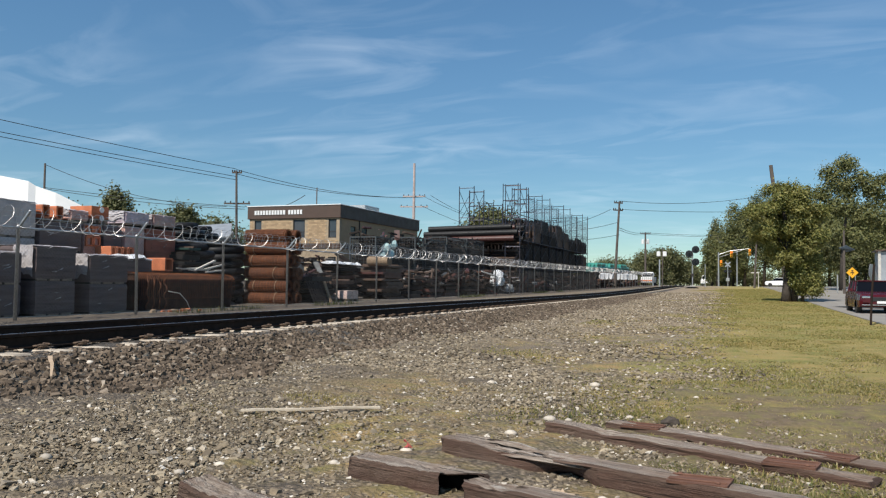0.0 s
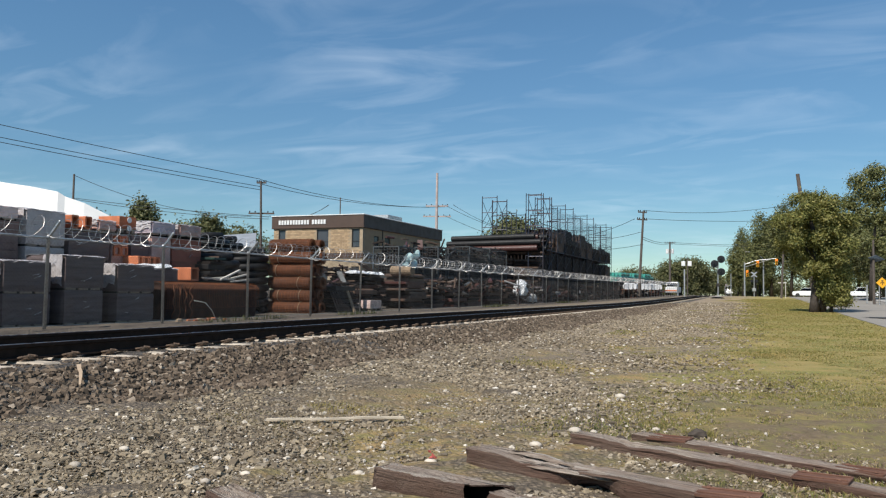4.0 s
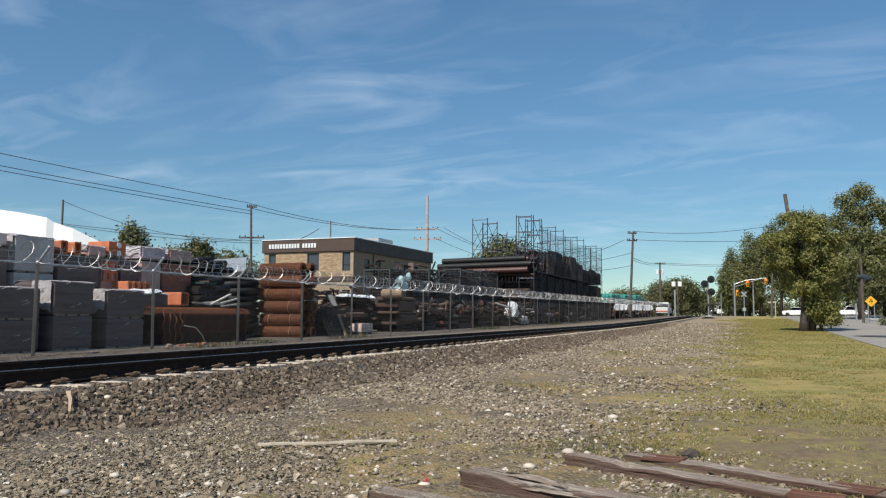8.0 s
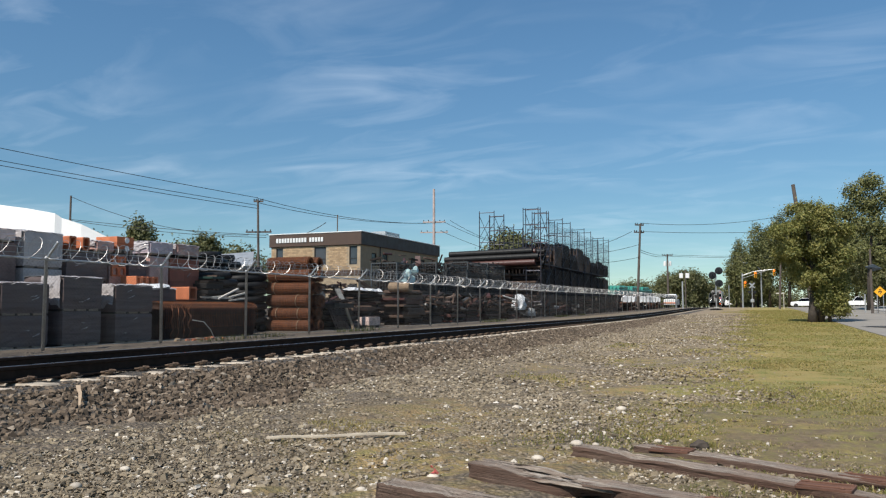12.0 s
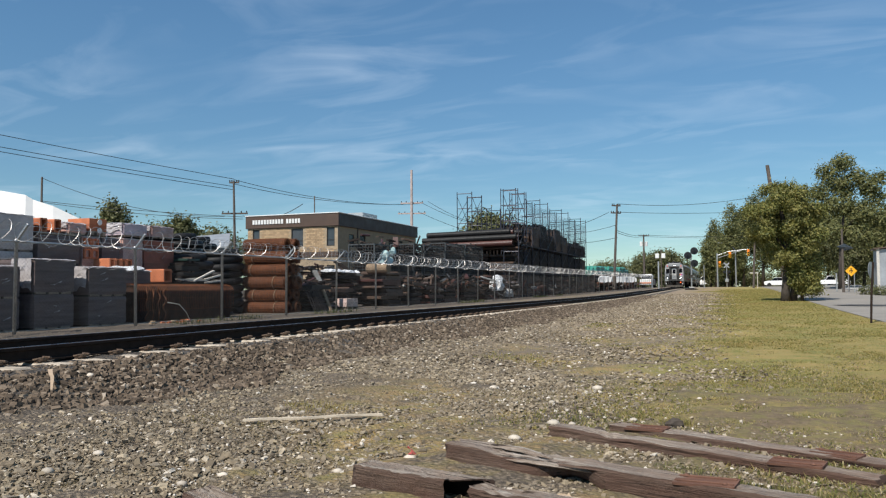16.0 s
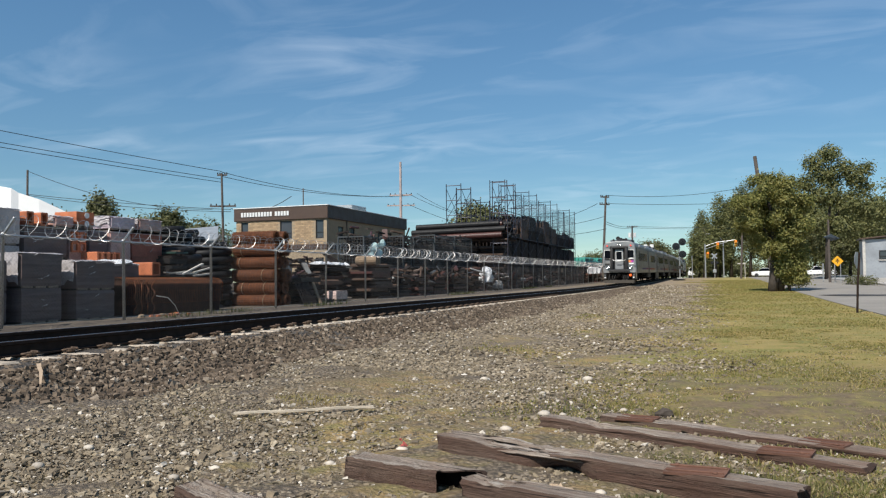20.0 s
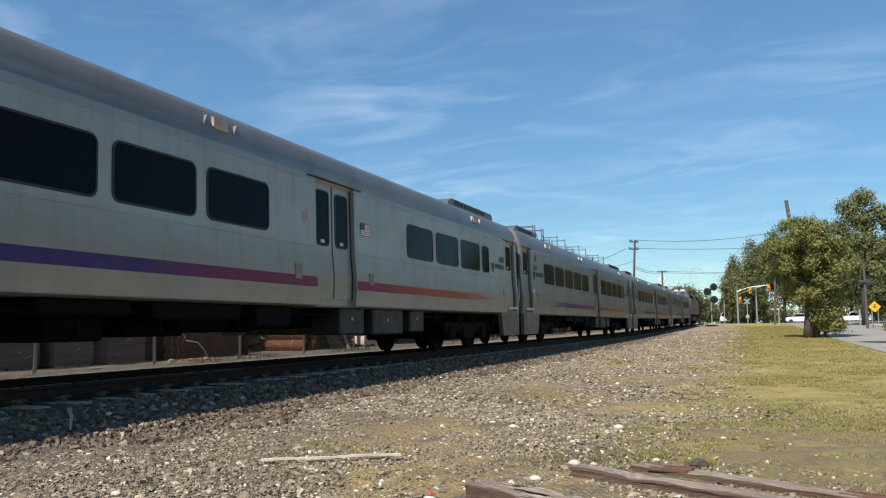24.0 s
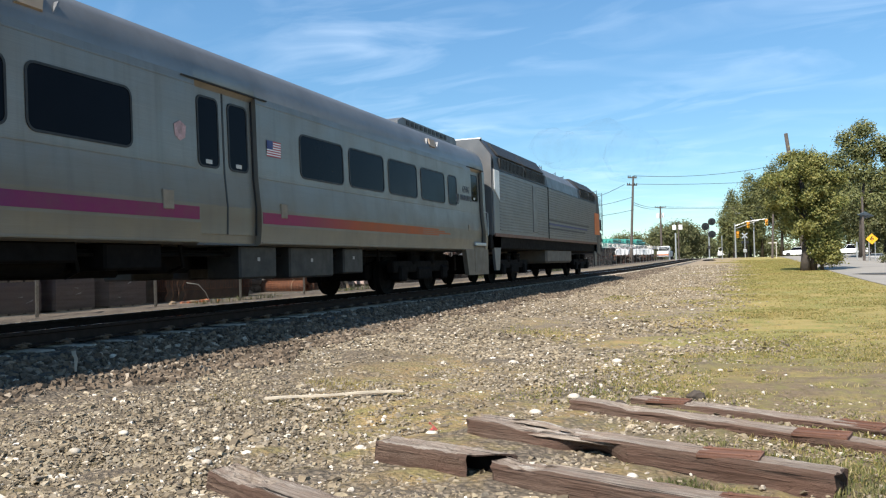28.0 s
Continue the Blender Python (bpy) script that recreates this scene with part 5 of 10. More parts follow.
def loop(y, inset=0.0, z0=None, k=1.0):
    """The outline of a car across its length; the doorway's sides go in by inset between floor and drip rail."""
    right = []
    for x, z in HALF:
        if inset and 1.06 < z < 3.31:
            x -= inset
        right.append((x * k, y, z if k == 1 else 2.4 + (z - 2.4) * (1 - (1 - k) * 0.6)))
    left = [(-x, yy, z) for x, yy, z in right[-2:0:-1]]
    return right + left


def car_body(doors):
    """The steel shell, with real pockets where the doors are, and the roof as a mesh of its own."""
    g = Geo()
    ys = [(0.30, 0.0, 0.965), (0.36, 0.0, 1.0)]
    for a, b in doors:
        ys += [(a - 0.004, 0, 1), (a, 0.11, 1), (b, 0.11, 1), (b + 0.004, 0, 1)]
    ys += [(26.09, 0.0, 1.0), (26.15, 0.0, 0.965)]
    ys.sort()
    rings = [loop(*[q[0], q[1], None, q[2]]) for q in ys]
    g.loft(rings)
    n = len(rings[0])
    # roof faces take the second slot
    for i, f in enumerate(g.f):
        if len(f) == 4 and min(g.v[k][2] for k in f) > 3.40:
            g.k[i] = 1
    return g


def side_window(parent, y0, y1, z0, z1, sx, label=""):
    zc = (z0 + z1) / 2
    x = side_x(zc)
    tilt = (side_x(z1) - side_x(z0)) / (z1 - z0)
    outer = round_rect(y0 - 0.03, y1 + 0.03, z0 - 0.03, z1 + 0.03, 0.13)
    inner = round_rect(y0, y1, z0, z1, 0.10)

    def lay(g):
        g.v = [(sx * (v[0] + tilt * (v[2] - zc)), v[1], v[2]) for v in g.v]
        return g
    fr = part("window_frame", lay(Geo().ring_plate(outer, inner, 0, x - 0.02, x + 0.012)), "gasket", parent, label)
    part("pane", lay(Geo().plate(inner, 0, x - 0.015, x + 0.004)), "glass", fr)


def door_leaf(parent, y0, y1, sx, z0=1.2, z1=3.33, win=(2.20, 3.19), skin="steel"):
    """A sliding leaf in its pocket, with a tall rounded window."""
    g = Geo()
    prof = [max(z0, 1.0), 1.62, 2.1, z1]
    g.loft([[(sx * (side_x(z) - 0.09 - d), y, z) for d, y in ((0, y0), (0, y1), (0.035, y1), (0.035, y0))] for z in prof])
    leaf = part("door", g, skin, parent, "stainless sliding door leaf")
    x = side_x(sum(win) / 2) - 0.088
    m = 0.14 * (y1 - y0)
    outer = round_rect(y0 + m, y1 - m, win[0] - 0.03, win[1] + 0.03, 0.10)
    inner = round_rect(y0 + m + 0.03, y1 - m - 0.03, win[0], win[1], 0.08)
    
    def sgn(geo):
        geo.v = [(sx * (p[0] - 0.0247 * (p[2] - sum(win) / 2)), p[1], p[2]) for p in geo.v]
        return geo
    fr = part("door_window", sgn(Geo().ring_plate(outer, inner, 0, x - 0.02, x + 0.010)), "gasket", leaf)
    part("door_pane", sgn(Geo().plate(inner, 0, x - 0.02, x + 0.003)), "glass", leaf)
    part("door_label", sgn(Geo().plate([(( y0 + y1) / 2 - 0.07, win[0] + 0.03), ((y0 + y1) / 2 + 0.07, win[0] + 0.03), ((y0 + y1) / 2 + 0.07, win[0] + 0.09), ((y0 + y1) / 2 - 0.07, win[0] + 0.09)], 0, x + 0.001, x + 0.006)),
         "board_pale", leaf, "small pale notice")


def truck(parent, y):
    """A two-axle bogie under a coach."""
    # solid dark box added to block light between the wheels
    part("brake_gear", Geo().box(-0.62, 0.62, y - 1.95, y + 1.95, 0.34, 0.92, 0.05), "under", parent, "dark filler box that blocks light through the bogie")
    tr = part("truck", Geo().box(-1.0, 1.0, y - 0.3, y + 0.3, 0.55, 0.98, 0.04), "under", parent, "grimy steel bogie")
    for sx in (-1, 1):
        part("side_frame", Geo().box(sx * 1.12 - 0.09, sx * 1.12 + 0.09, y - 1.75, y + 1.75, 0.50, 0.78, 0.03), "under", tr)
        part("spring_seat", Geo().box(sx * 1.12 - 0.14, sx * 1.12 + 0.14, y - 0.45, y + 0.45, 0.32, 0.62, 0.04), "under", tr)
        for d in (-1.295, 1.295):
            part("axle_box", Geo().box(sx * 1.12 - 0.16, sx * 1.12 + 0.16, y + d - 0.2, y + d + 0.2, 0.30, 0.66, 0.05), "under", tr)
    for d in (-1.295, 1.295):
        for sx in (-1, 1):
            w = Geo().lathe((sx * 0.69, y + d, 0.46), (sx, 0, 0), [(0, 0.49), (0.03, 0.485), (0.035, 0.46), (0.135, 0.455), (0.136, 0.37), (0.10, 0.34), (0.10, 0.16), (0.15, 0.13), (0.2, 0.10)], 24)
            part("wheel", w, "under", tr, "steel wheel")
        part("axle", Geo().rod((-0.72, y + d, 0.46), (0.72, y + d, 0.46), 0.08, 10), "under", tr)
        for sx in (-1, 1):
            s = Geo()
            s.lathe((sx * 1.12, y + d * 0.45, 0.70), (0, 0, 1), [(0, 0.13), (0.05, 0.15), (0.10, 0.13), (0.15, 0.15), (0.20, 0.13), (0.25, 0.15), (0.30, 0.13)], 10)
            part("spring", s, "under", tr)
    return tr


def fleet_number(parent, text, y, z, size, sx=1):
    me = writing(text, size, "ink")
    ob = part("car_number", me, "ink", parent, "dark painted car number")
    x = side_x(z + size / 2) + 0.004
    ob.matrix_basis = Matrix(((0, 0, sx, sx * x), (sx, 0, 0, y), (0, 1, 0, z), (0, 0, 0, 1)))


def operator_mark(parent, y, z, sx=1, k=1.0):
    """The operator's sign as plain shapes: a hooked emblem and a row of plain bars."""
    x = side_x(z + 0.1) + 0.003
    g = Geo()
    s = sx
    for a0, a1, b0, b1 in ((0, 0.05, 0, 0.28), (0.07, 0.12, 0.07, 0.28), (0.17, 0.22, 0.03, 0.28), (0.25, 0.30, 0.03, 0.28)):
        g.box(min(s * x, s * (x + 0.004)), max(s * x, s * (x + 0.004)), y + s * a0 * k if s > 0 else y - a1 * k, y + a1 * k if s > 0 else y - a0 * k, z + b0 * k, z + b1 * k)
    arc = [(y + s * (0.185 + r * math.cos(t)) * k, z + (0.05 + r * math.sin(t)) * k) for r, ts in ((0.115, np.linspace(math.pi, 2 * math.pi, 9)), (0.065, np.linspace(2 * math.pi, math.pi, 9))) for t in ts]
    g.plate(arc, 0, s * x, s * (x + 0.004))
    part("emblem", g, "ink", parent, "dark hooked operator emblem as plain shapes")
    for i in range(7):
        a = 0.43 + i * 0.168 - (0.06 if i == 6 else 0)
        w = 0.122 if i != 5 else 0.04
        h = Geo().box(min(s * x, s * (x + 0.004)), max(s * x, s * (x + 0.004)), min(y + s * a * k, y + s * (a + w) * k), max(y + s * a * k, y + s * (a + w) * k), z + 0.1 * k, z + 0.28 * k)
        part("mark_bar", h, "ink", parent)


def flag(parent, y, z, sx=1):
    x = side_x(z) + 0.003
    b = lambda a0, a1, b0, b1, d: Geo().box(min(sx * x, sx * (x + d)), max(sx * x, sx * (x + d)), y + a0, y + a1, z + b0, z + b1)
    base = part("flag", b(0, 0.40, 0, 0.26, 0.003), "white", parent, "small striped flag panel")
    for i in range(7):
        part("flag_stripe", b(0, 0.40, i * 0.26 / 6.5, i * 0.26 / 6.5 + 0.02, 0.0045), "flag_red", base)
    part("flag_field", b(0, 0.17, 0.12, 0.26, 0.006), "flag_blue", base)


def roof_gear(car, y0, y1):
    """A long low air-conditioning housing with a sloped end."""
    g = Geo()
    out = [(y0, 4.0), (y1, 4.0), (y1, 4.20), (y1 - 0.16, 4.29), (y0 + 0.3, 4.29), (y0, 4.18)]
    g.plate(out, 0, -1.0, 1.0)
    h = part("roof_unit", g, "roof_unit", car, "dark ribbed roof air-conditioning housing")
    k = int((y1 - y0 - 1.0) / 0.28)
    for i in range(k):
        part("louvre", Geo().box(0.985, 1.012, y0 + 0.5 + i * 0.28, y0 + 0.68 + i * 0.28, 4.14, 4.25), "gasket", h)


M["roof_unit"] = worn("dark_roof_housing", (0.14, 0.145, 0.155), 0.5, 0.3, 0.2, 3, 40, (0.08, 0.07, 0.06), 0.4)


def coach(name, number, label, cab=False, shift=0.0):
    car = thing(name, label, "train car", group="cars of the train")
    skin = "steel_clean" if cab else ("steel" if number == "6540" else "steel_dusty")
    ends = [] if cab else [(0.48, 1.46)]
    doors = ends + [(13.26, 14.70), (24.88, 25.88)]
    if cab:
        doors = [(0.42, 1.26)] + doors
    shell = part("body", car_body(doors), [skin, "roof_steel"], car, "stainless steel shell with a ribbed roof")
    for f in shell.data.polygons:
        f.use_smooth = f.material_index == 1
    for sx in (1, -1):
        for i in range(5):
            if cab and i == 0:
                side_window(car, 3.14, 4.66, 2.26, 2.99, sx)
                continue
            y = (3.17 if cab else 3.42) + 1.775 * i
            side_window(car, y, y + 1.49, 2.26, 2.99, sx)
        for i in range(3 if cab else 4):
            y = (17.25 if cab else 15.98 - shift) + 1.775 * i
            side_window(car, y, y + 1.49, 2.26, 2.99, sx)
        y = 22.56 if cab else 23.10 - shift * 0.9
        side_window(car, y, y + 0.58, 2.26, 2.99, sx)
        door_leaf(car, 13.29, 13.96, sx, 1.2, skin=skin)
        door_leaf(car, 13.99, 14.67, sx, 1.2, skin=skin)
        door_leaf(car, 24.93, 25.80, sx, 0.98, win=(2.48, 3.20), skin=skin)
        part("door_seal", Geo().loft([[(sx * (side_x(z) - 0.085 - d), y, z) for d, y in ((0, 13.957), (0, 13.993), (0.03, 13.993), (0.03, 13.957))] for z in (1.2, 1.62, 2.1, 3.33)]), "gasket", car, "black rubber door seal")
        # black strip at each right jamb, painted for the shadow in the gap
        for y in (14.675, 25.82) + ((1.225,) if cab else (1.42,)):
            part("pocket_edge", Geo().loft([[(sx * (side_x(z) - 0.075 - d), yy, z) for d, yy in ((0, y), (0, y + 0.05), (0.03, y + 0.05), (0.03, y))] for z in (1.2, 1.62, 2.1, 3.34)]), "gasket", car)
        if cab:
            door_leaf(car, 0.47, 1.21, sx, 1.2, win=(2.35, 3.16), skin=skin)
            part("sash_bar", Geo().box(min(sx * 1.435, sx * 1.455), max(sx * 1.435, sx * 1.455), 0.825, 0.85, 2.36, 3.15), "box_grey", car, "grey sash bar")
        else:
            door_leaf(car, 0.54, 1.41, sx, 0.98, win=(2.48, 3.20), skin=skin)
        # valance below the end doors, with the step plate
        spans = [(0.32, 2.38, 0), (24.2, 26.13, 1)]
        for a, b, far_end in spans:
            g = Geo()
            lo = [(a, 0.36), (b - 0.22, 0.36), (b, 1.08), (a, 1.08)] if not far_end else [(a + 0.22, 0.36), (b, 0.36), (b, 1.08), (a, 1.08)]
            g.plate(lo, 0, sx * 1.46, sx * 1.585)
            if cab and not far_end:
                v = part("valance", Geo().plate([(-0.2, 0.5), (0.02, 0.42), (0.22, 0.42), (0.34, 1.08), (-0.2, 1.08)], 0, sx * 1.40, sx * 1.585), "skirt", car, "dusty corner bracket below the cab")
                continue
            v = part("valance", g, "skirt", car, "dusty stainless skirt below the end door")
            d0 = 0.51 if not far_end else 24.92
            part("step_plate", Geo().box(min(sx * 1.5, sx * 1.64), max(sx * 1.5, sx * 1.64), d0 - 0.05, d0 + 0.92, 1.18, 1.27, 0.012), "galv", car, "bright step plate")
            part("step_well", Geo().box(min(sx * 1.585, sx * 1.592), max(sx * 1.585, sx * 1.592), d0, d0 + 0.86, 0.45, 1.14, 0.003), "skirt", v)
            hx = sx * 1.66
            r = Geo().tube([(sx * 1.54, d0 + 1.02, 1.45), (hx, d0 + 1.02, 1.5), (hx, d0 + 1.02, 2.15), (sx * 1.54, d0 + 1.02, 2.2)], 0.014, 6)
            part("grab_rail", r, "galv", car)
        # drip rail over the doors
        for a, b in [(12.98, 15.0), (24.6, 26.0)] + ([(0.34, 1.8)] if not cab else [(0.36, 1.5)]):
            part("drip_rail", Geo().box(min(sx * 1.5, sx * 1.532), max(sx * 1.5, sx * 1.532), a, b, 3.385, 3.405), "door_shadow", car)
        # long belt mouldings
        for z in (3.31, 2.12, 1.09):
            x = side_x(z)
            for a, b in ((2.1, 13.22), (14.74, 24.3)):
                part("moulding", Geo().box(min(sx * (x - 0.01), sx * (x + 0.008)), max(sx * (x - 0.01), sx * (x + 0.008)), a, b, z - 0.012, z + 0.012, 0.003), skin, car)
        # coloured band: three streaks that grow into one
        for z0, z1, a, b in ((1.39, 1.57, 6.6, 13.22), (1.39, 1.57, 14.74, 21.2)):
            x = side_x(1.5)
            part("stripe", Geo().box(min(sx * (x - 0.01), sx * (x + 0.005)), max(sx * (x - 0.01), sx * (x + 0.005)), a, b, z0, z1), "stripe", car, "violet to orange band")
        for i in range(4):
            z = 1.395 + i * 0.045
            part("stripe_streak", Geo().box(min(sx * (side_x(z) - 0.01), sx * (side_x(z) + 0.0045)), max(sx * (side_x(z) - 0.01), sx * (side_x(z) + 0.0045)), 4.6 + 0.45 * ((i * 7) % 3), 6.6, z, z + 0.030), "stripe", car)
            part("stripe_streak", Geo().box(min(sx * (side_x(z) - 0.01), sx * (side_x(z) + 0.0045)), max(sx * (side_x(z) - 0.01), sx * (side_x(z) + 0.0045)), 21.2, 22.2 + 0.4 * ((i * 5) % 3), z, z + 0.030), "stripe", car)
        # small fittings
        for y, z, w, h in ((2.35, 1.62, 0.10, 0.16), (2.02, 1.70, 0.06, 0.10), (12.5, 1.5, 0.16, 0.24), (15.25, 1.5, 0.14, 0.22), (24.4, 1.58, 0.1, 0.16)):
            x = side_x(z)
            part("vent", Geo().box(min(sx * (x - 0.02), sx * (x + 0.014)), max(sx * (x - 0.02), sx * (x + 0.014)), y, y + w * 1.3, z, z + h * 1.1, 0.01), "hatch", car, "small tan side vent")
        part("marker_lamp", Geo().box(min(sx * 1.5, sx * 1.55), max(sx * 1.5, sx * 1.55), 2.1, 2.16, 3.0, 3.2, 0.02), "gasket", car)
        x = side_x(1.9)
        part("notice", Geo().box(min(sx * x, sx * (x + 0.006)), max(sx * x, sx * (x + 0.006)), 1.66, 1.84, 1.84, 1.96), "white", car, "small white notice plate")
        g = Geo().plate([(12.92, 2.74), (12.80, 2.68), (12.82, 2.52), (12.92, 2.46), (13.02, 2.52), (13.04, 2.68)], 0, sx * (side_x(2.6) + 0.002), sx * (side_x(2.6) + 0.008))
        part("crest", g, "crest", car, "small red and white crest plate")
        flag(car, 14.96, 2.5, sx)
        operator_mark(car, 1.74 if sx > 0 else 3.05, 2.335, sx, 0.96)
        fleet_number(car, number, 1.74 if sx > 0 else 2.4, 2.645, 0.30, sx)
        operator_mark(car, 23.4 if sx > 0 and cab else (23.62 - shift * 0.3 if sx > 0 else 24.75), 2.335, sx, 0.82)
        fleet_number(car, number, 24.16 if sx > 0 else 24.7, 2.63, 0.27, sx)
        # cowled lamps on the shoulder of the roof
        for y in (3.9, 10.2, 21.8):
            for d in (0, 0.70):
                g = Geo().plate([(y + d, 3.60), (y + d + 0.02, 3.60), (y + d + 0.12, 3.80), (y + d + 0.10, 3.80)], 0, sx * 1.38, sx * 1.475)
                part("roof_fin", g, "roof_unit", car, "small bracket fin on the roof edge")
            part("roof_patch", Geo().loft([[(sx * 1.478, y + 0.2, 3.60), (sx * 1.478, y + 0.58, 3.60), (sx * 1.40, y + 0.66, 3.82), (sx * 1.40, y + 0.28, 3.82)], [(sx * 1.505, y + 0.22, 3.62), (sx * 1.505, y + 0.56, 3.62), (sx * 1.43, y + 0.64, 3.82), (sx * 1.43, y + 0.30, 3.82)]]), "hatch", car, "tan roof hatch")
    roof_gear(car, 1.3, 4.4)
    roof_gear(car, 21.2, 25.2)
    # vestibule end wall, diaphragm, buffer beam, coupler
    for y, d in ((0.30, -1), (26.15, 1)):
        if cab and d < 0:
            continue
        g = Geo()
        g.ring_plate(round_rect(-0.62, 0.62, 1.2, 3.45, 0.12), round_rect(-0.45, 0.45, 1.32, 3.3, 0.08), 1, y - 0.02 if d > 0 else y - 0.27, y + 0.27 if d > 0 else y + 0.02)
        part("diaphragm", g, "cab_rubber", car, "grey rubber gangway diaphragm")
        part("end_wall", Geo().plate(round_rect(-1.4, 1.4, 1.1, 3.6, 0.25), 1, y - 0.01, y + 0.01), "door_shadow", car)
        part("grab_iron", Geo().tube([(1.2, y + d * 0.02, 1.3), (1.2, y + d * 0.1, 1.35), (1.2, y + d * 0.1, 2.4), (1.2, y + d * 0.02, 2.45)], 0.018, 6), "galv", car)
        part("coupler", Geo().box(-0.12, 0.12, min(y - d * 0.5, y + d * 0.3), max(y - d * 0.5, y + d * 0.3), 0.72, 1.0, 0.04), "under", car)
        g = Geo()
        for sx in (-0.5, 0.5):
            part("air_hose", Geo().tube([(sx, y, 0.9), (sx * 0.9, y + d * 0.15, 0.55), (sx * 0.8, y + d * 0.3, 0.5)], 0.035, 6), "rubber", car)
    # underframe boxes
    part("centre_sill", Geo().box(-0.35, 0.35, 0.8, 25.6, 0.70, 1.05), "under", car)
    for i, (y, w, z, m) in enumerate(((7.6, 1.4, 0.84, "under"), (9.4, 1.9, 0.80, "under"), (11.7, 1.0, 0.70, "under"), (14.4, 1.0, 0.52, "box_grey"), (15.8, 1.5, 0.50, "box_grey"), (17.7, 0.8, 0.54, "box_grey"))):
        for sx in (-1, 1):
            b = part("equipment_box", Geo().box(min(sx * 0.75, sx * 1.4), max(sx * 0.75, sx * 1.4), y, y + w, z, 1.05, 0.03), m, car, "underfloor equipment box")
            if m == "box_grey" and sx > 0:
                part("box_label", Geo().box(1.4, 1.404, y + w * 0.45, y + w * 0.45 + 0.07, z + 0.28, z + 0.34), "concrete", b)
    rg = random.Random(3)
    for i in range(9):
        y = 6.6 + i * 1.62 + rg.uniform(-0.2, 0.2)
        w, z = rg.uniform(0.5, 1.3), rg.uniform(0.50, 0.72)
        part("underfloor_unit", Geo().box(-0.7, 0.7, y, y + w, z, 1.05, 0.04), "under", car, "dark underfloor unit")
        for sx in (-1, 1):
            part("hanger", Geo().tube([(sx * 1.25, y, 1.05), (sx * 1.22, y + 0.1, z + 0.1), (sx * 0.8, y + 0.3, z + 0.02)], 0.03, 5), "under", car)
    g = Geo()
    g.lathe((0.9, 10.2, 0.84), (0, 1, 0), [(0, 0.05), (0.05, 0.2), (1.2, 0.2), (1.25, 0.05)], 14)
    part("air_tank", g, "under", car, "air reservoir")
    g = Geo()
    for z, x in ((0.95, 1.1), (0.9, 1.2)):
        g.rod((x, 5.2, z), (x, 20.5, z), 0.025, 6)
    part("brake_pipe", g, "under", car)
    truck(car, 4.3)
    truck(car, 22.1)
    return car


M["skirt"] = worn("dusty_brown_steel_skirt", (0.155, 0.128, 0.098), 0.55, 0.25, 0.2, 2.2, 40, (0.085, 0.066, 0.048), 0.6, 0.1)
M["hatch"] = worn("tan_roof_hatch", (0.24, 0.185, 0.13), 0.6, 0.1, 0.2, 5, 40)
M["crest"] = worn("red_white_crest", (0.42, 0.25, 0.24), 0.5, 0, 0.4, 12, 40)


CAB_NOSE = 0.22  # how far the cab stands out before the first doorway


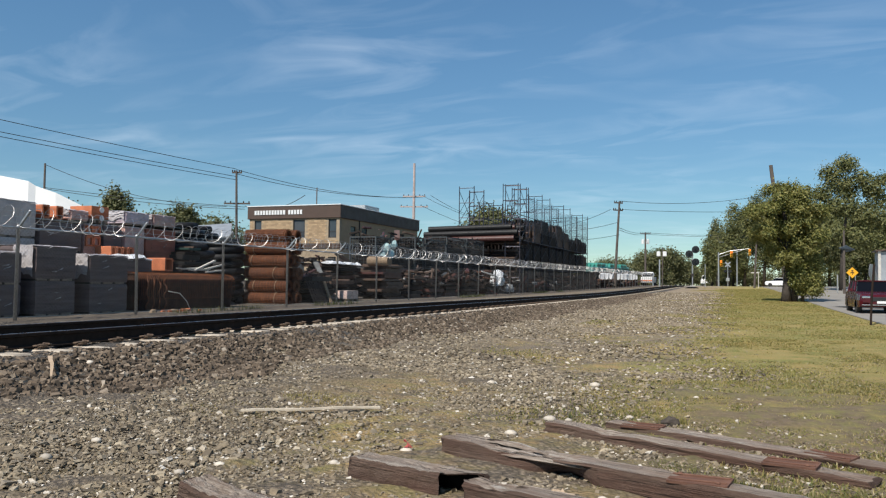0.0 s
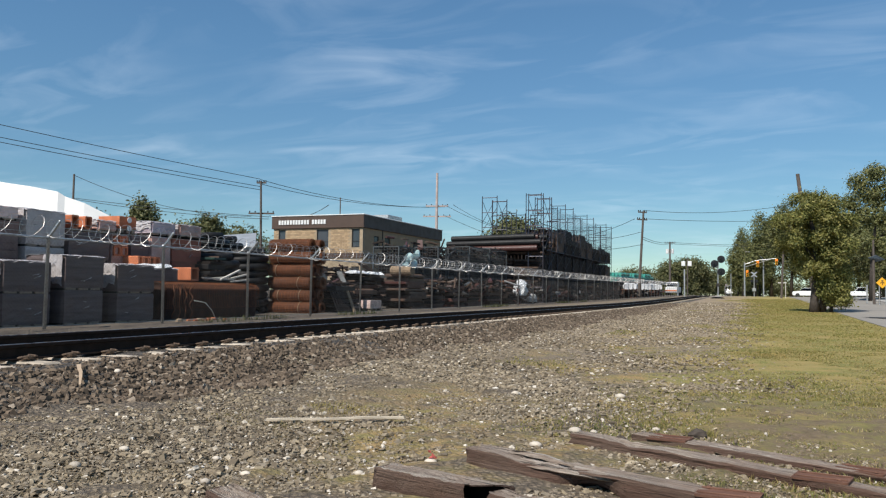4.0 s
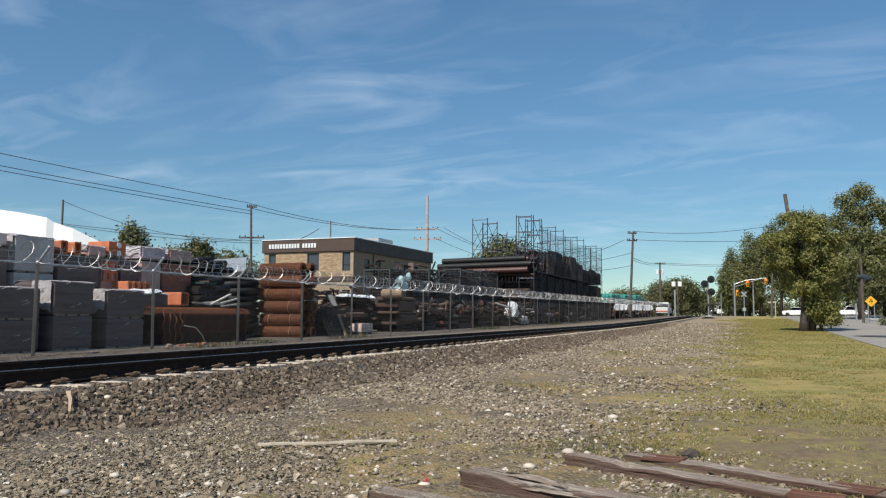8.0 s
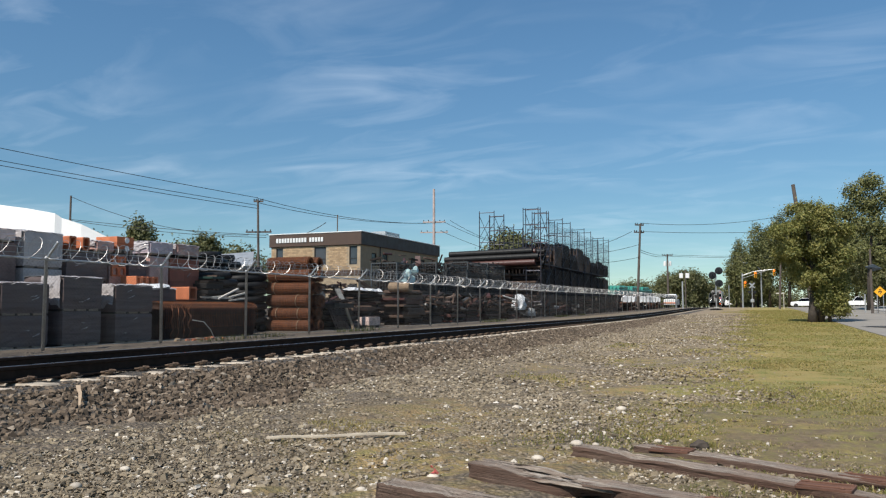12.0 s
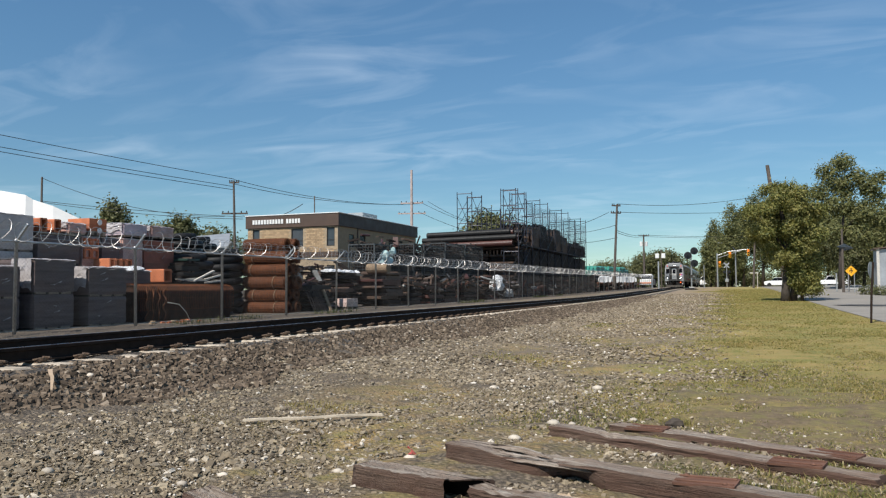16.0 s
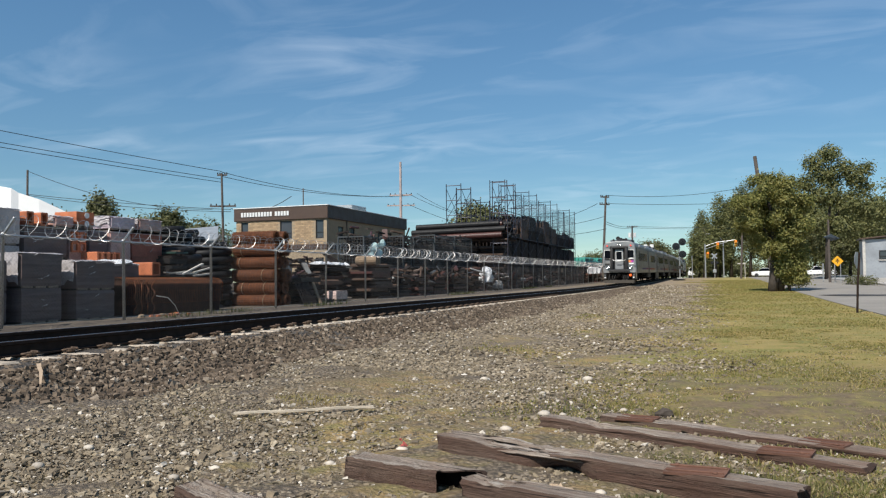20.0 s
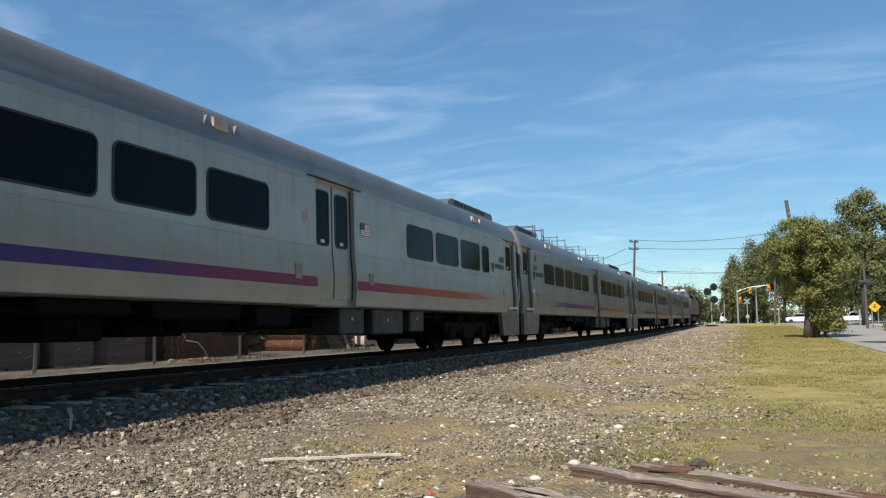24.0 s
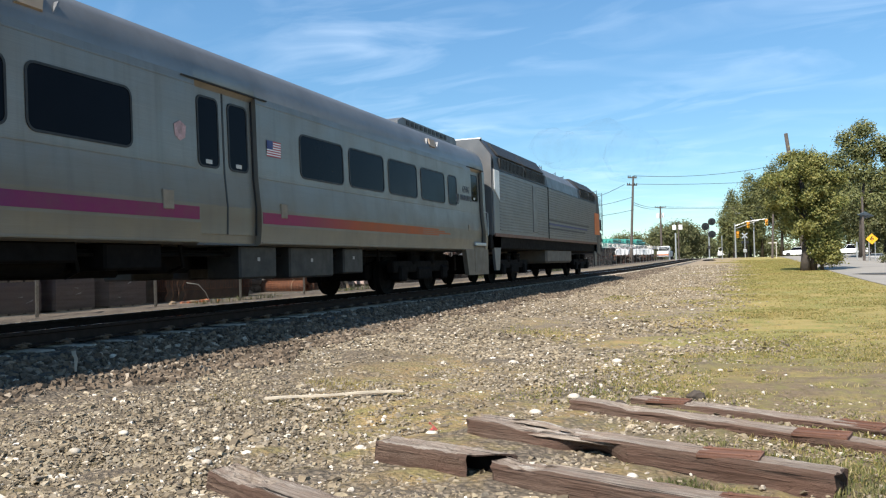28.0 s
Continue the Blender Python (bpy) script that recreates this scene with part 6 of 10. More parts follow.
def cab_front(car):
    """The driving end: rounded steel mask, recessed gangway, windows, lamps, plough."""
    g = Geo()
    before = set(car.children)
    k = [[(x * q, y, 2.4 + (z - 2.4) * (1 - (1 - q) * 0.75)) for x, _, z in loop(y)] for y, q in ((0.36 + CAB_NOSE, 1.0), (0.20, 1.0), (0.12, 0.996), (0.06, 0.985), (0.02, 0.967), (0.0, 0.94))]
    g.loft(k, caps=False)
    n = len(k[0])
    g.add(k[-1], [tuple(range(n))])
    face = part("cab_front", g, "cab_face", car, "silver steel cab front")
    for f in face.data.polygons:
        f.use_smooth = len(f.vertices) == 4
    for x0, x1 in ((0.66, 1.36), (-1.36, -0.66)):
        o, i = round_rect(x0 - 0.05, x1 + 0.05, 2.42, 3.27, 0.10), round_rect(x0, x1, 2.47, 3.22, 0.07)
        part("windscreen_frame", Geo().ring_plate(o, i, 1, -0.035, 0.02), "white", car, "pale windscreen frame")
        part("windscreen", Geo().plate(i, 1, -0.018, 0.0), "glass", car)
    part("wiper", Geo().rod((0.98, -0.05, 3.42), (1.02, -0.06, 3.1), 0.014, 5), "gasket", car)
    # gangway: two thick posts, roof roll, recessed door
    for x in (-0.68, 0.68):
        part("gangway_post", Geo().lathe((x, -0.19, 1.30), (0, 0, 1), [(0, 0.10), (0.05, 0.145), (2.1, 0.145), (2.16, 0.12)], 16), "cab_rubber", car, "black rubber gangway post", soft=True)
    part("gangway_hood", Geo().rod((-0.84, -0.2, 3.50), (0.84, -0.2, 3.50), 0.14, 14), "cab_rubber", car, "grey rubber gangway hood")
    # dark plate painted as the shadow behind the gangway posts
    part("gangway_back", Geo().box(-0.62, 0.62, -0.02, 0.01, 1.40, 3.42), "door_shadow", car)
    d = part("gangway_door", Geo().box(-0.38, 0.38, -0.05, -0.02, 1.42, 3.28, 0.01), "cab_face", car, "grey end door")
    part("door_window", Geo().ring_plate(round_rect(-0.30, 0.30, 2.30, 3.12, 0.08), round_rect(-0.26, 0.26, 2.34, 3.08, 0.06), 1, -0.075, -0.05), "white", d)
    part("door_pane", Geo().plate(round_rect(-0.26, 0.26, 2.34, 3.08, 0.06), 1, -0.06, -0.045), "glass", d)
    me = writing("6000", 0.22, "ink")
    num = part("car_number", me, "ink", d, "dark painted car number")
    num.matrix_basis = Matrix(((1, 0, 0, -0.22), (0, 0, -1, -0.056), (0, 1, 0, 1.72), (0, 0, 0, 1)))
    part("chain", Geo().tube([(-0.6, -0.3, 2.28), (0.0, -0.32, 2.2), (0.6, -0.3, 2.28)], 0.012, 5), "galv", car)
    part("footplate", Geo().box(-0.95, 0.95, -0.38, 0.0, 1.16, 1.38, 0.03), "cab_rubber", car, "grey anti-climber footplate")
    # corner posts and rails
    for sx in (-1, 1):
        for z in (1.92, 2.42):
            part("cross_rail", Geo().box(min(sx * 0.9, sx * 1.5), max(sx * 0.9, sx * 1.5), -0.10, 0.0, z - 0.065, z + 0.065, 0.025), "white" if sx > 0 else "cab_rubber", car, "pale cross rail")
        part("corner_post", Geo().box(sx * 1.44 - 0.10, sx * 1.44 + 0.10, -0.12, 0.04, 1.72, 2.68, 0.03), "cab_face", car)
        part("headlamp_rim", Geo().lathe((sx * 1.05, 0.0, 1.60), (0, -1, 0), [(0, 0.19), (0.10, 0.19), (0.115, 0.17), (0.10, 0.15), (0.01, 0.13)], 18), "chrome", car)
        for q in (-0.06, 0.06):
            lens = part("headlamp", Geo().lathe((sx * 1.05 + q, -0.02, 1.60 + q), (0, -1, 0), [(0, 0.072), (0.012, 0.068), (0.02, 0.03)], 14), "lamp_glass", car, "silvered headlamp")
            part("bulb", Geo().lathe((sx * 1.05 + q, -0.04, 1.60 + q), (0, -1, 0), [(0, 0.03), (0.008, 0.026), (0.012, 0.01)], 10), "headlight", lens, "lit lamp filament")
        part("marker_rim", Geo().lathe((sx * 1.10, 0.0, 3.66), (0, -1, 0), [(0, 0.13), (0.06, 0.12), (0.06, 0.09)], 14), "cab_face", car)
        part("marker_lamp", Geo().lathe((sx * 1.10, -0.04, 3.66), (0, -1, 0), [(0, 0.085), (0.03, 0.07), (0.04, 0.02)], 14), "red_lamp", car, "red marker lamp")
        part("step_bracket", Geo().box(sx * 1.35 - 0.13, sx * 1.35 + 0.13, -0.12, 0.06, 0.45, 1.1, 0.02), "box_grey", car)
        part("ditch_plate", Geo().box(sx * 1.33 - 0.08, sx * 1.33 + 0.08, -0.14, -0.12, 0.58, 0.70), "white", car, "white notice plate")
        part("ditch_lamp", Geo().box(sx * 1.36 - 0.07, sx * 1.36 + 0.07, -0.15, -0.12, 0.80, 0.95, 0.015), "lamp_glass", car, "silvered ditch lamp")
    o = round_rect(-0.26, 0.26, 3.62, 3.90, 0.13)
    part("top_lamp_rim", Geo().ring_plate(o, round_rect(-0.22, 0.22, 3.66, 3.86, 0.10), 1, -0.15, 0.03), "cab_face", car)
    for x in (-0.11, 0.11):
        lens = part("headlamp", Geo().lathe((x, -0.01, 3.76), (0, -1, 0), [(0, 0.080), (0.012, 0.076), (0.02, 0.03)], 14), "lamp_glass", car, "silvered headlamp")
        part("bulb", Geo().lathe((x, -0.03, 3.76), (0, -1, 0), [(0, 0.03), (0.008, 0.026), (0.012, 0.01)], 10), "headlight", lens, "lit lamp filament")
    part("colour_patch", Geo().box(0.84, 1.40, -0.008, 0.0, 2.05, 2.30), "patch_stripe", car, "orange, pink and blue patch")
    part("orange_lamp", Geo().lathe((1.02, -0.12, 0.86), (0, -1, 0), [(0, 0.11), (0.05, 0.11), (0.06, 0.06)], 8), "orange_lamp", car)
    # plough and gear below the floor
    g = Geo()
    g.loft([[(x, -0.25 - 0.22 * (1 - abs(x) / 1.4), 0.10), (x, -0.30 - 0.22 * (1 - abs(x) / 1.4), 0.40), (x, -0.27 - 0.22 * (1 - abs(x) / 1.4), 0.40), (x, -0.22 - 0.22 * (1 - abs(x) / 1.4), 0.10)] for x in (-1.4, -0.8, 0, 0.8, 1.4)])
    part("plough", g, "plough", car, "grey-brown steel plough")
    part("coupler", Geo().box(-0.13, 0.13, -0.62, 0.4, 0.70, 0.98, 0.05), "under", car)
    part("buffer_beam", Geo().box(-1.3, 1.3, -0.05, 0.1, 0.55, 1.1, 0.02), "under", car)
    r = random.Random(4)
    for x in (-0.9, -0.6, -0.35, 0.32, 0.5, 0.72, 0.9):
        g = Geo().tube([(x, -0.05, 0.95), (x + r.uniform(-0.1, 0.1), -0.3, 0.6), (x + r.uniform(-0.15, 0.15), -0.35, 0.35), (x * 0.8, -0.3, 0.5)], 0.03, 6)
        part("air_hose", g, "rubber", car)
    # horns and dome on the roof
    part("horn_bracket", Geo().box(-0.62, 0.62, 0.72, 0.98, 4.02, 4.20, 0.02), "roof_unit", car)
    for x, z, l, w in ((-0.62, 4.22, 0.35, 0.10), (-0.22, 4.36, 0.55, 0.20), (0.08, 4.28, 0.5, 0.14), (0.30, 4.22, 0.45, 0.12), (0.55, 4.27, 0.35, 0.12)):
        part("horn", Geo().lathe((x, 0.5 + l, z), (0.12, -1, 0.05), [(0, 0.05), (l * 0.55, w * 0.45), (l * 0.85, w * 0.75), (l, w), (l * 0.9, w * 0.7)], 12), "gasket", car, "dark air horn")
        part("horn_stem", Geo().rod((x, 0.85, 4.1), (x, 0.85, z), 0.035, 6), "gasket", car)
    part("dome", Geo().lathe((0.15, 0.95, 4.0), (0, 0, 1), [(0, 0.26), (0.15, 0.27), (0.28, 0.2), (0.36, 0.08)], 14), "cab_rubber", car, "grey roof dome")
    part("antenna", Geo().box(-0.75, -0.6, 0.55, 0.9, 3.9, 4.2, 0.03), "roof_unit", car)
    for sx in (1, -1):
        o = round_rect(3.62, 4.22, 3.02, 3.20, 0.04, 2)
        b = part("number_box", Geo().plate(o, 0, sx * 1.50, sx * 1.54), "box_grey", car, "number box over the windows")
        num = part("car_number", writing("6000", 0.17, "ink"), "ink", b)
        num.matrix_basis = Matrix(((0, 0, sx, sx * 1.542), (sx, 0, 0, 3.72 if sx > 0 else 4.12), (0, 1, 0, 3.05), (0, 0, 0, 1)))
    part("antenna", Geo().box(0.68, 0.8, 0.55, 0.9, 4.0, 4.3, 0.03), "roof_unit", car)
    for ob in set(car.children) - before:
        if ob.name.split(".")[0] not in ("number_box", "horn", "horn_stem", "horn_bracket", "dome", "antenna"):
            ob.location.y -= CAB_NOSE


M["plough"] = worn("dusty_steel_plough", (0.115, 0.10, 0.084), 0.7, 0.2, 0.25, 4, 50, (0.1, 0.08, 0.06), 0.4)


def patch_material():
    s = Shader("orange_pink_blue_patch", 0.5)
    return s.done(s.ramp(s.span(s.axis(0), 0.84, 1.40), [(0.0, (0.75, 0.25, 0.06)), (0.25, (0.80, 0.30, 0.08)), (0.5, (0.62, 0.09, 0.30)), (0.8, (0.30, 0.06, 0.34)), (1.0, (0.04, 0.04, 0.42))]))


M["patch_stripe"] = patch_material()


def locomotive():
    """A boxy cowl diesel that pushes at the back; its nose points away along +y."""
    car = thing("locomotive", "grey corrugated diesel locomotive with a stepped dark roof", "locomotive", group="cars of the train")
    L = 19.9
    lower = [(1.53, 1.55), (1.56, 1.62), (1.56, 3.58)]
    g = Geo()
    g.box(-1.56, 1.56, 0.45, 17.6, 1.55, 3.58, 0.03)
    part("body", g, "loco_side", car, "corrugated grey body side")
    # sloped clerestory
    g = Geo()
    ring = lambda y, t: [(1.56, y, 3.58), (1.50, y, 4.0), (1.12, y, t), (-1.12, y, t), (-1.50, y, 4.0), (-1.56, y, 3.58)]
    g.loft([ring(0.55, 4.55), ring(7.3, 4.55)])
    part("radiator_hood", g, "loco_dark", car, "dark roof hood over the radiators")
    g = Geo().loft([ring(7.34, 4.40), ring(13.2, 4.40)])
    part("engine_hood", g, "loco_plain", car, "grey engine hood")
    g = Geo().loft([ring(13.24, 4.50), ring(17.6, 4.50)])
    part("cab_roof", g, "loco_dark", car, "dark roof over the cab end")
    for sx in (1, -1):
        for a, b in ((1.1, 3.9), (4.05, 6.9), (13.6, 15.5), (15.7, 17.2)):
            g = Geo().plate([(a, 3.64), (b, 3.64), (b, 3.98), (a, 3.98)], 0, sx * 1.52, sx * 1.575)
            p = part("grille", g, "gasket", car, "black radiator grille")
            t = 4.50 if b < 8 else 4.45
            lo, hi = (1.49, 4.05), (1.18, t - 0.05)
            h = Geo().loft([[(sx * (x + o), y, z + o) for x, z, o in ((*lo, 0.0), (*lo, 0.03), (*hi, 0.03), (*hi, 0.0))] for y in (a, b)])
            part("upper_grille", h, "gasket", car, "black sloped radiator grille")
            for i in range(int((b - a) / 0.16)):
                part("slat", Geo().box(min(sx * 1.57, sx * 1.585), max(sx * 1.57, sx * 1.585), a + 0.05 + i * 0.16, a + 0.07 + i * 0.16, 3.66, 3.96), "under", p)
        part("side_door", Geo().box(min(sx * 1.55, sx * 1.59), max(sx * 1.55, sx * 1.59), 5.0, 5.6, 1.75, 3.45, 0.02), "loco_plain", car, "plain side door")
        part("seam", Geo().box(min(sx * 1.55, sx * 1.585), max(sx * 1.55, sx * 1.585), 7.30, 7.36, 1.55, 3.58), "gasket", car)
        for z, m in ((2.28, "ink"), (2.12, "flag_blue"), (1.96, "ink")):
            part("band", Geo().box(min(sx * 1.558, sx * 1.577), max(sx * 1.558, sx * 1.577), 7.4, 15.5 - (2.28 - z) * 3, z, z + 0.07), m, car, "dark blue band")
        part("sill_line", Geo().box(min(sx * 1.53, sx * 1.575), max(sx * 1.53, sx * 1.575), 0.5, 17.6, 1.50, 1.60), "orange_dull", car, "dull orange sill line")
        part("white_corner", Geo().plate([(0.46, 2.95), (0.46, 3.56), (0.98, 3.56), (0.98, 2.65)], 0, sx * 1.562, sx * 1.578), "white", car, "white corner panel")
        for i in range(19):
            z = 1.70 + i * 0.096
            for a, b in ((1.0, 4.96), (5.64, 7.28), (7.38, 17.5)):
                part("rib", Geo().box(min(sx * 1.555, sx * 1.574), max(sx * 1.555, sx * 1.574), a, b, z, z + 0.045, 0.009), "loco_plain", car)
        part("tank_side", Geo().box(min(sx * 0.2, sx * 1.45), max(sx * 0.2, sx * 1.45), 7.4, 11.9, 0.62, 1.25, 0.08), "tank", car, "pale fuel tank")
        for y in (0.7, 17.3):
            part("cab_step", Geo().plate([(y, 0.45), (y + 0.35, 0.45), (y + 0.6, 1.5), (y - 0.25, 1.5)], 0, sx * 1.42, sx * 1.5), "loco_plain", car)
        part("nose_panel", Geo().plate([(17.0, 2.0), (18.35, 2.0), (18.2, 3.1), (17.0, 3.1)], 0, sx * 1.563, sx * 1.58), "orange", car, "orange nose panel")
    # cab and nose
    g = Geo()
    nose = [(17.6, 1.1, 4.45, 1.56), (18.2, 1.0, 4.40, 1.55), (18.9, 0.95, 3.4, 1.50), (19.5, 0.9, 3.1, 1.25), (19.75, 0.95, 2.95, 0.95)]
    g.loft([[(w, y, lo), (w, y, hi - 0.35), (w * 0.75, y, hi), (-w * 0.75, y, hi), (-w, y, hi - 0.35), (-w, y, lo)] for y, lo, hi, w in nose])
    part("nose", g, "loco_dark", car, "dark rounded nose and cab")
    part("rear_wall", Geo().plate([(-1.5, 1.2), (1.5, 1.2), (1.5, 4.0), (1.1, 4.53), (-1.1, 4.53), (-1.5, 4.0)], 1, 0.40, 0.46), "loco_plain", car)
    part("roof_line", Geo().box(-1.15, 1.15, 0.5, 0.62, 4.53, 4.58), "white", car)
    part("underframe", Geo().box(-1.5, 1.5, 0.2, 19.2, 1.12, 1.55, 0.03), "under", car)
    g = Geo()
    for y, r0 in ((2.0, 0.5), (4.4, 0.5), (8.6, 0.35), (11.0, 0.35), (15.0, 0.5)):
        g.lathe((0, y, 4.4), (0, 0, 1), [(0, r0), (0.2, r0), (0.22, r0 * 0.8)], 14)
    part("roof_fan", g, "loco_dark", car)
    part("horn", Geo().lathe((0.4, 16.5, 4.62), (0, 1, 0), [(0, 0.05), (0.35, 0.06), (0.5, 0.12)], 8), "roof_unit", car)
    for y in (3.6, 15.2):
        truck(car, y)
    return car


M["orange_dull"] = worn("dull_orange_line", (0.15, 0.065, 0.038), 0.6, 0, 0.2, 3, 40, (0.15, 0.1, 0.08), 0.5)
M["tank"] = worn("dusty_dark_tank", (0.105, 0.09, 0.075), 0.65, 0.1, 0.2, 3, 40, (0.15, 0.12, 0.1), 0.4)


def smoke_material():
    s = Shader("thin_exhaust_smoke", 1.0, 0, 0.0)
    s.p.inputs["Base Color"].default_value = (0.10, 0.095, 0.09, 1)
    tr = s.n.new("ShaderNodeBsdfTransparent")
    mx = s.n.new("ShaderNodeMixShader")
    s.put(s.math("MULTIPLY", s.span(s.noise(0.22, 4, 0.6), 0.44, 0.74, 0.0, 0.11), s.span(s.noise(0.7, 4, 0.6), 0.3, 0.65)), mx.inputs[0])
    s.l.new(tr.outputs[0], mx.inputs[1])
    s.l.new(s.p.outputs[0], mx.inputs[2])
    s.l.new(mx.outputs[0], s.n["Material Output"].inputs[0])
    return s.m


M["smoke"] = smoke_material()


def exhaust():
    """Thin dark smoke that trails behind the engine: a few ragged puffs, larger as they drift back."""
    ob = thing("exhaust_smoke", "thin dark exhaust smoke trailing over the locomotive", "smoke")
    r = random.Random(14)
    for grow in (1.0,):
        rings = []
        for i in range(15):
            k = i / 14
            w = grow * (0.9 + 1.5 * k ** 0.8) * (0.45 if i in (0, 14) else 1) * r.uniform(0.88, 1.12)
            c = Vector((2.0 * k + r.uniform(-0.3, 0.3), 12 + 26 * k, 5.2 + 3.0 * math.sqrt(k) + r.uniform(-0.3, 0.3)))
            rings.append([c + Vector((w * math.cos(6.283 * q / 14) * r.uniform(0.88, 1.12), 0.0, 0.8 * w * math.sin(6.283 * q / 14) * r.uniform(0.88, 1.12))) for q in range(14)])
        p = part("puff", Geo().loft(rings), "smoke", ob, soft=True)
        p.visible_shadow = False
    return ob


def build_train():
    cars = [coach("cab_car", "6000", "stainless steel cab car with headlamps lit, leading the train", True)]
    cab_front(cars[0])
    for n in ("6540", "6597", "6596"):
        cars.append(coach("passenger_coach", n, "stainless steel passenger coach with a violet to orange band", False, 0.0 if n == "6596" else 0.53))
    cars.append(locomotive())
    cars.append(exhaust())
    return cars


# front of the train along the track, by the second
RUN = [(0.0, 322), (3.0, 294), (6.0, 266), (9.0, 236), (12.0, 196), (14.5, 158), (16.0, 136.5), (17.0, 121), (18.5, 97), (20.0, 74.7), (20.5, 66.2), (21.0, 56.9),
       (21.5, 47.8), (22.5, 28.6), (23.5, 8.8), (24.0, -1.33), (24.7, -15.25), (25.0, -21.35), (26.2, -45.8), (27.4, -70.8), (28.0, -83.8)]


def run_train(cars):
    for k, car in enumerate(cars):
        rows = []
        for t, y in RUN:
            y0 = y + PITCH * min(k, 4)
            y1 = y0 + 20
            z0, z1 = float(rail_z(y0)), float(rail_z(y1))
            rows.append((t, pose(TRACK, y0, z0, math.degrees(math.atan2(z1 - z0, y1 - y0)), 0, 0)))
        walk(car, rows)

# ---- the fence ----
def build_fence():
    fence = thing("chain_link_fence", "galvanised chain-link fence topped with coiled razor wire", "fence")
    first, gap, last = 4.3, 3.05, 136
    posts = [first + gap * i for i in range(int((last - first) / gap) + 1)]
    top = lambda y: float(yard_z(y)) + 1.70
    r = random.Random(8)
    base = None
    for y in posts:
        z = float(yard_z(y)) - 0.1
        g = Geo().lathe((0, 0, 0), (0, 0, 1), [(0, 0.032), (1.80, 0.032), (1.81, 0.040), (1.84, 0.040), (1.86, 0.015)], 10)
        if base is None:
            base = g.mesh("post")
            base.materials.append(M["galv"])
            smooth(base)
            arm = Geo().box(-0.02, 0.02, -0.022, 0.022, 0, 0.42, 0.005).mesh("arm")
            arm.materials.append(M["galv"])
        p = new("post", base)
        p.parent = fence
        p.matrix_basis = pose(FENCE, y, z, r.uniform(-0.8, 0.8), r.uniform(-0.8, 0.8), 0)
        a = new("arm", arm)
        a.parent = p
        a.matrix_basis = pose(0, 0, 1.80, 0, 42, 0)
    ys = [first + i * gap / 2 for i in range(int((last - first) / gap * 2) + 1)]
    part("top_rail", Geo().tube([(FENCE, y, top(y) + 0.0) for y in ys], 0.021, 7), "galv", fence)
    part("bottom_wire", Geo().tube([(FENCE, y, float(yard_z(y)) + 0.06) for y in ys], 0.006, 4), "galv", fence)
    for d, h in ((0.09, 0.09), (0.18, 0.19), (0.26, 0.28)):
        part("barbed_wire", Geo().tube([(FENCE + d, y + 0.0, top(y) + h - 0.015 * abs(math.sin(math.pi * (y - first) / gap))) for y in ys], 0.004, 4), "galv", fence)
    # woven fabric: two families of slanting wires
    step, hgt = 0.078, 1.64
    v, f = [], []
    for y0 in np.arange(7.0, 74.0, step * (1.0)):
        for s in (-1, 1):
            a = np.array([FENCE + 0.035 * (1 if s > 0 else 1.2), y0 if s > 0 else y0 + hgt, float(yard_z(y0)) + 0.04])
            b = np.array([a[0], y0 + hgt if s > 0 else y0, a[2] + hgt])
            w = 0.0010 if y0 < 40 else 0.0015
            n = len(v)
            for q in (a, b):
                v += [q + [w, 0, 0], q + [-w, w, w * -s], q + [-w, -w, w * s]]
            f += [(n, n + 1, n + 4, n + 3), (n + 1, n + 2, n + 5, n + 4), (n + 2, n, n + 3, n + 5)]
    me = raw_mesh("wire_fabric", np.array(v), np.array(f), "chainlink")
    tagged(part("wire_fabric", me, "chainlink", fence, "woven diamond wire mesh"), kind="stuff")
    # razor coil along the arms
    pts, rad, pitch = [], 0.235, 0.30
    y, ang = 6.0, 0.0
    rr = random.Random(12)
    k = 1.0
    while y < 128:
        for i in range(14):
            t = 2 * math.pi * i / 14
            yy = y + pitch * i / 14
            lean = 0.06 * math.sin(t)
            pts.append((FENCE + 0.20 + rad * k * math.cos(t), yy + lean, top(yy) + 0.16 + rad * k * math.sin(t)))
        y += pitch
        k = rr.uniform(0.72, 0.98)
        pitch = rr.uniform(0.2, 0.42) if y < 15 else rr.uniform(0.16, 0.34)
    for i in range(0, len(pts) - 1, 14 * 40):
        seg = pts[i:i + 14 * 40 + 1]
        part("razor_coil", Geo().tube(seg, 0.0052, 4, caps=False), "razor", fence, "shiny coil of razor wire")


# ---- goods in the yard ----
def pallet(parent, x0, x1, y0, y1, z):
    n = 3
    first = None
    for i in range(n):
        y = y0 + 0.05 + (y1 - y0 - 0.2) * i / (n - 1)
        g = Geo().box(x0, x1, y, y + 0.1, z + 0.02, z + 0.11, 0.006)
        q = part("stringer" if first else "pallet", g, "pallet", first or parent, "" if first else "grey wooden pallet")
        first = first or q
    k = 5
    for i in range(k):
        a = x0 + (x1 - x0 - 0.1) * i / (k - 1)
        part("deck_board", Geo().box(a, a + 0.1, y0, y1, z + 0.11, z + 0.13, 0.004), "pallet", first)
    return first


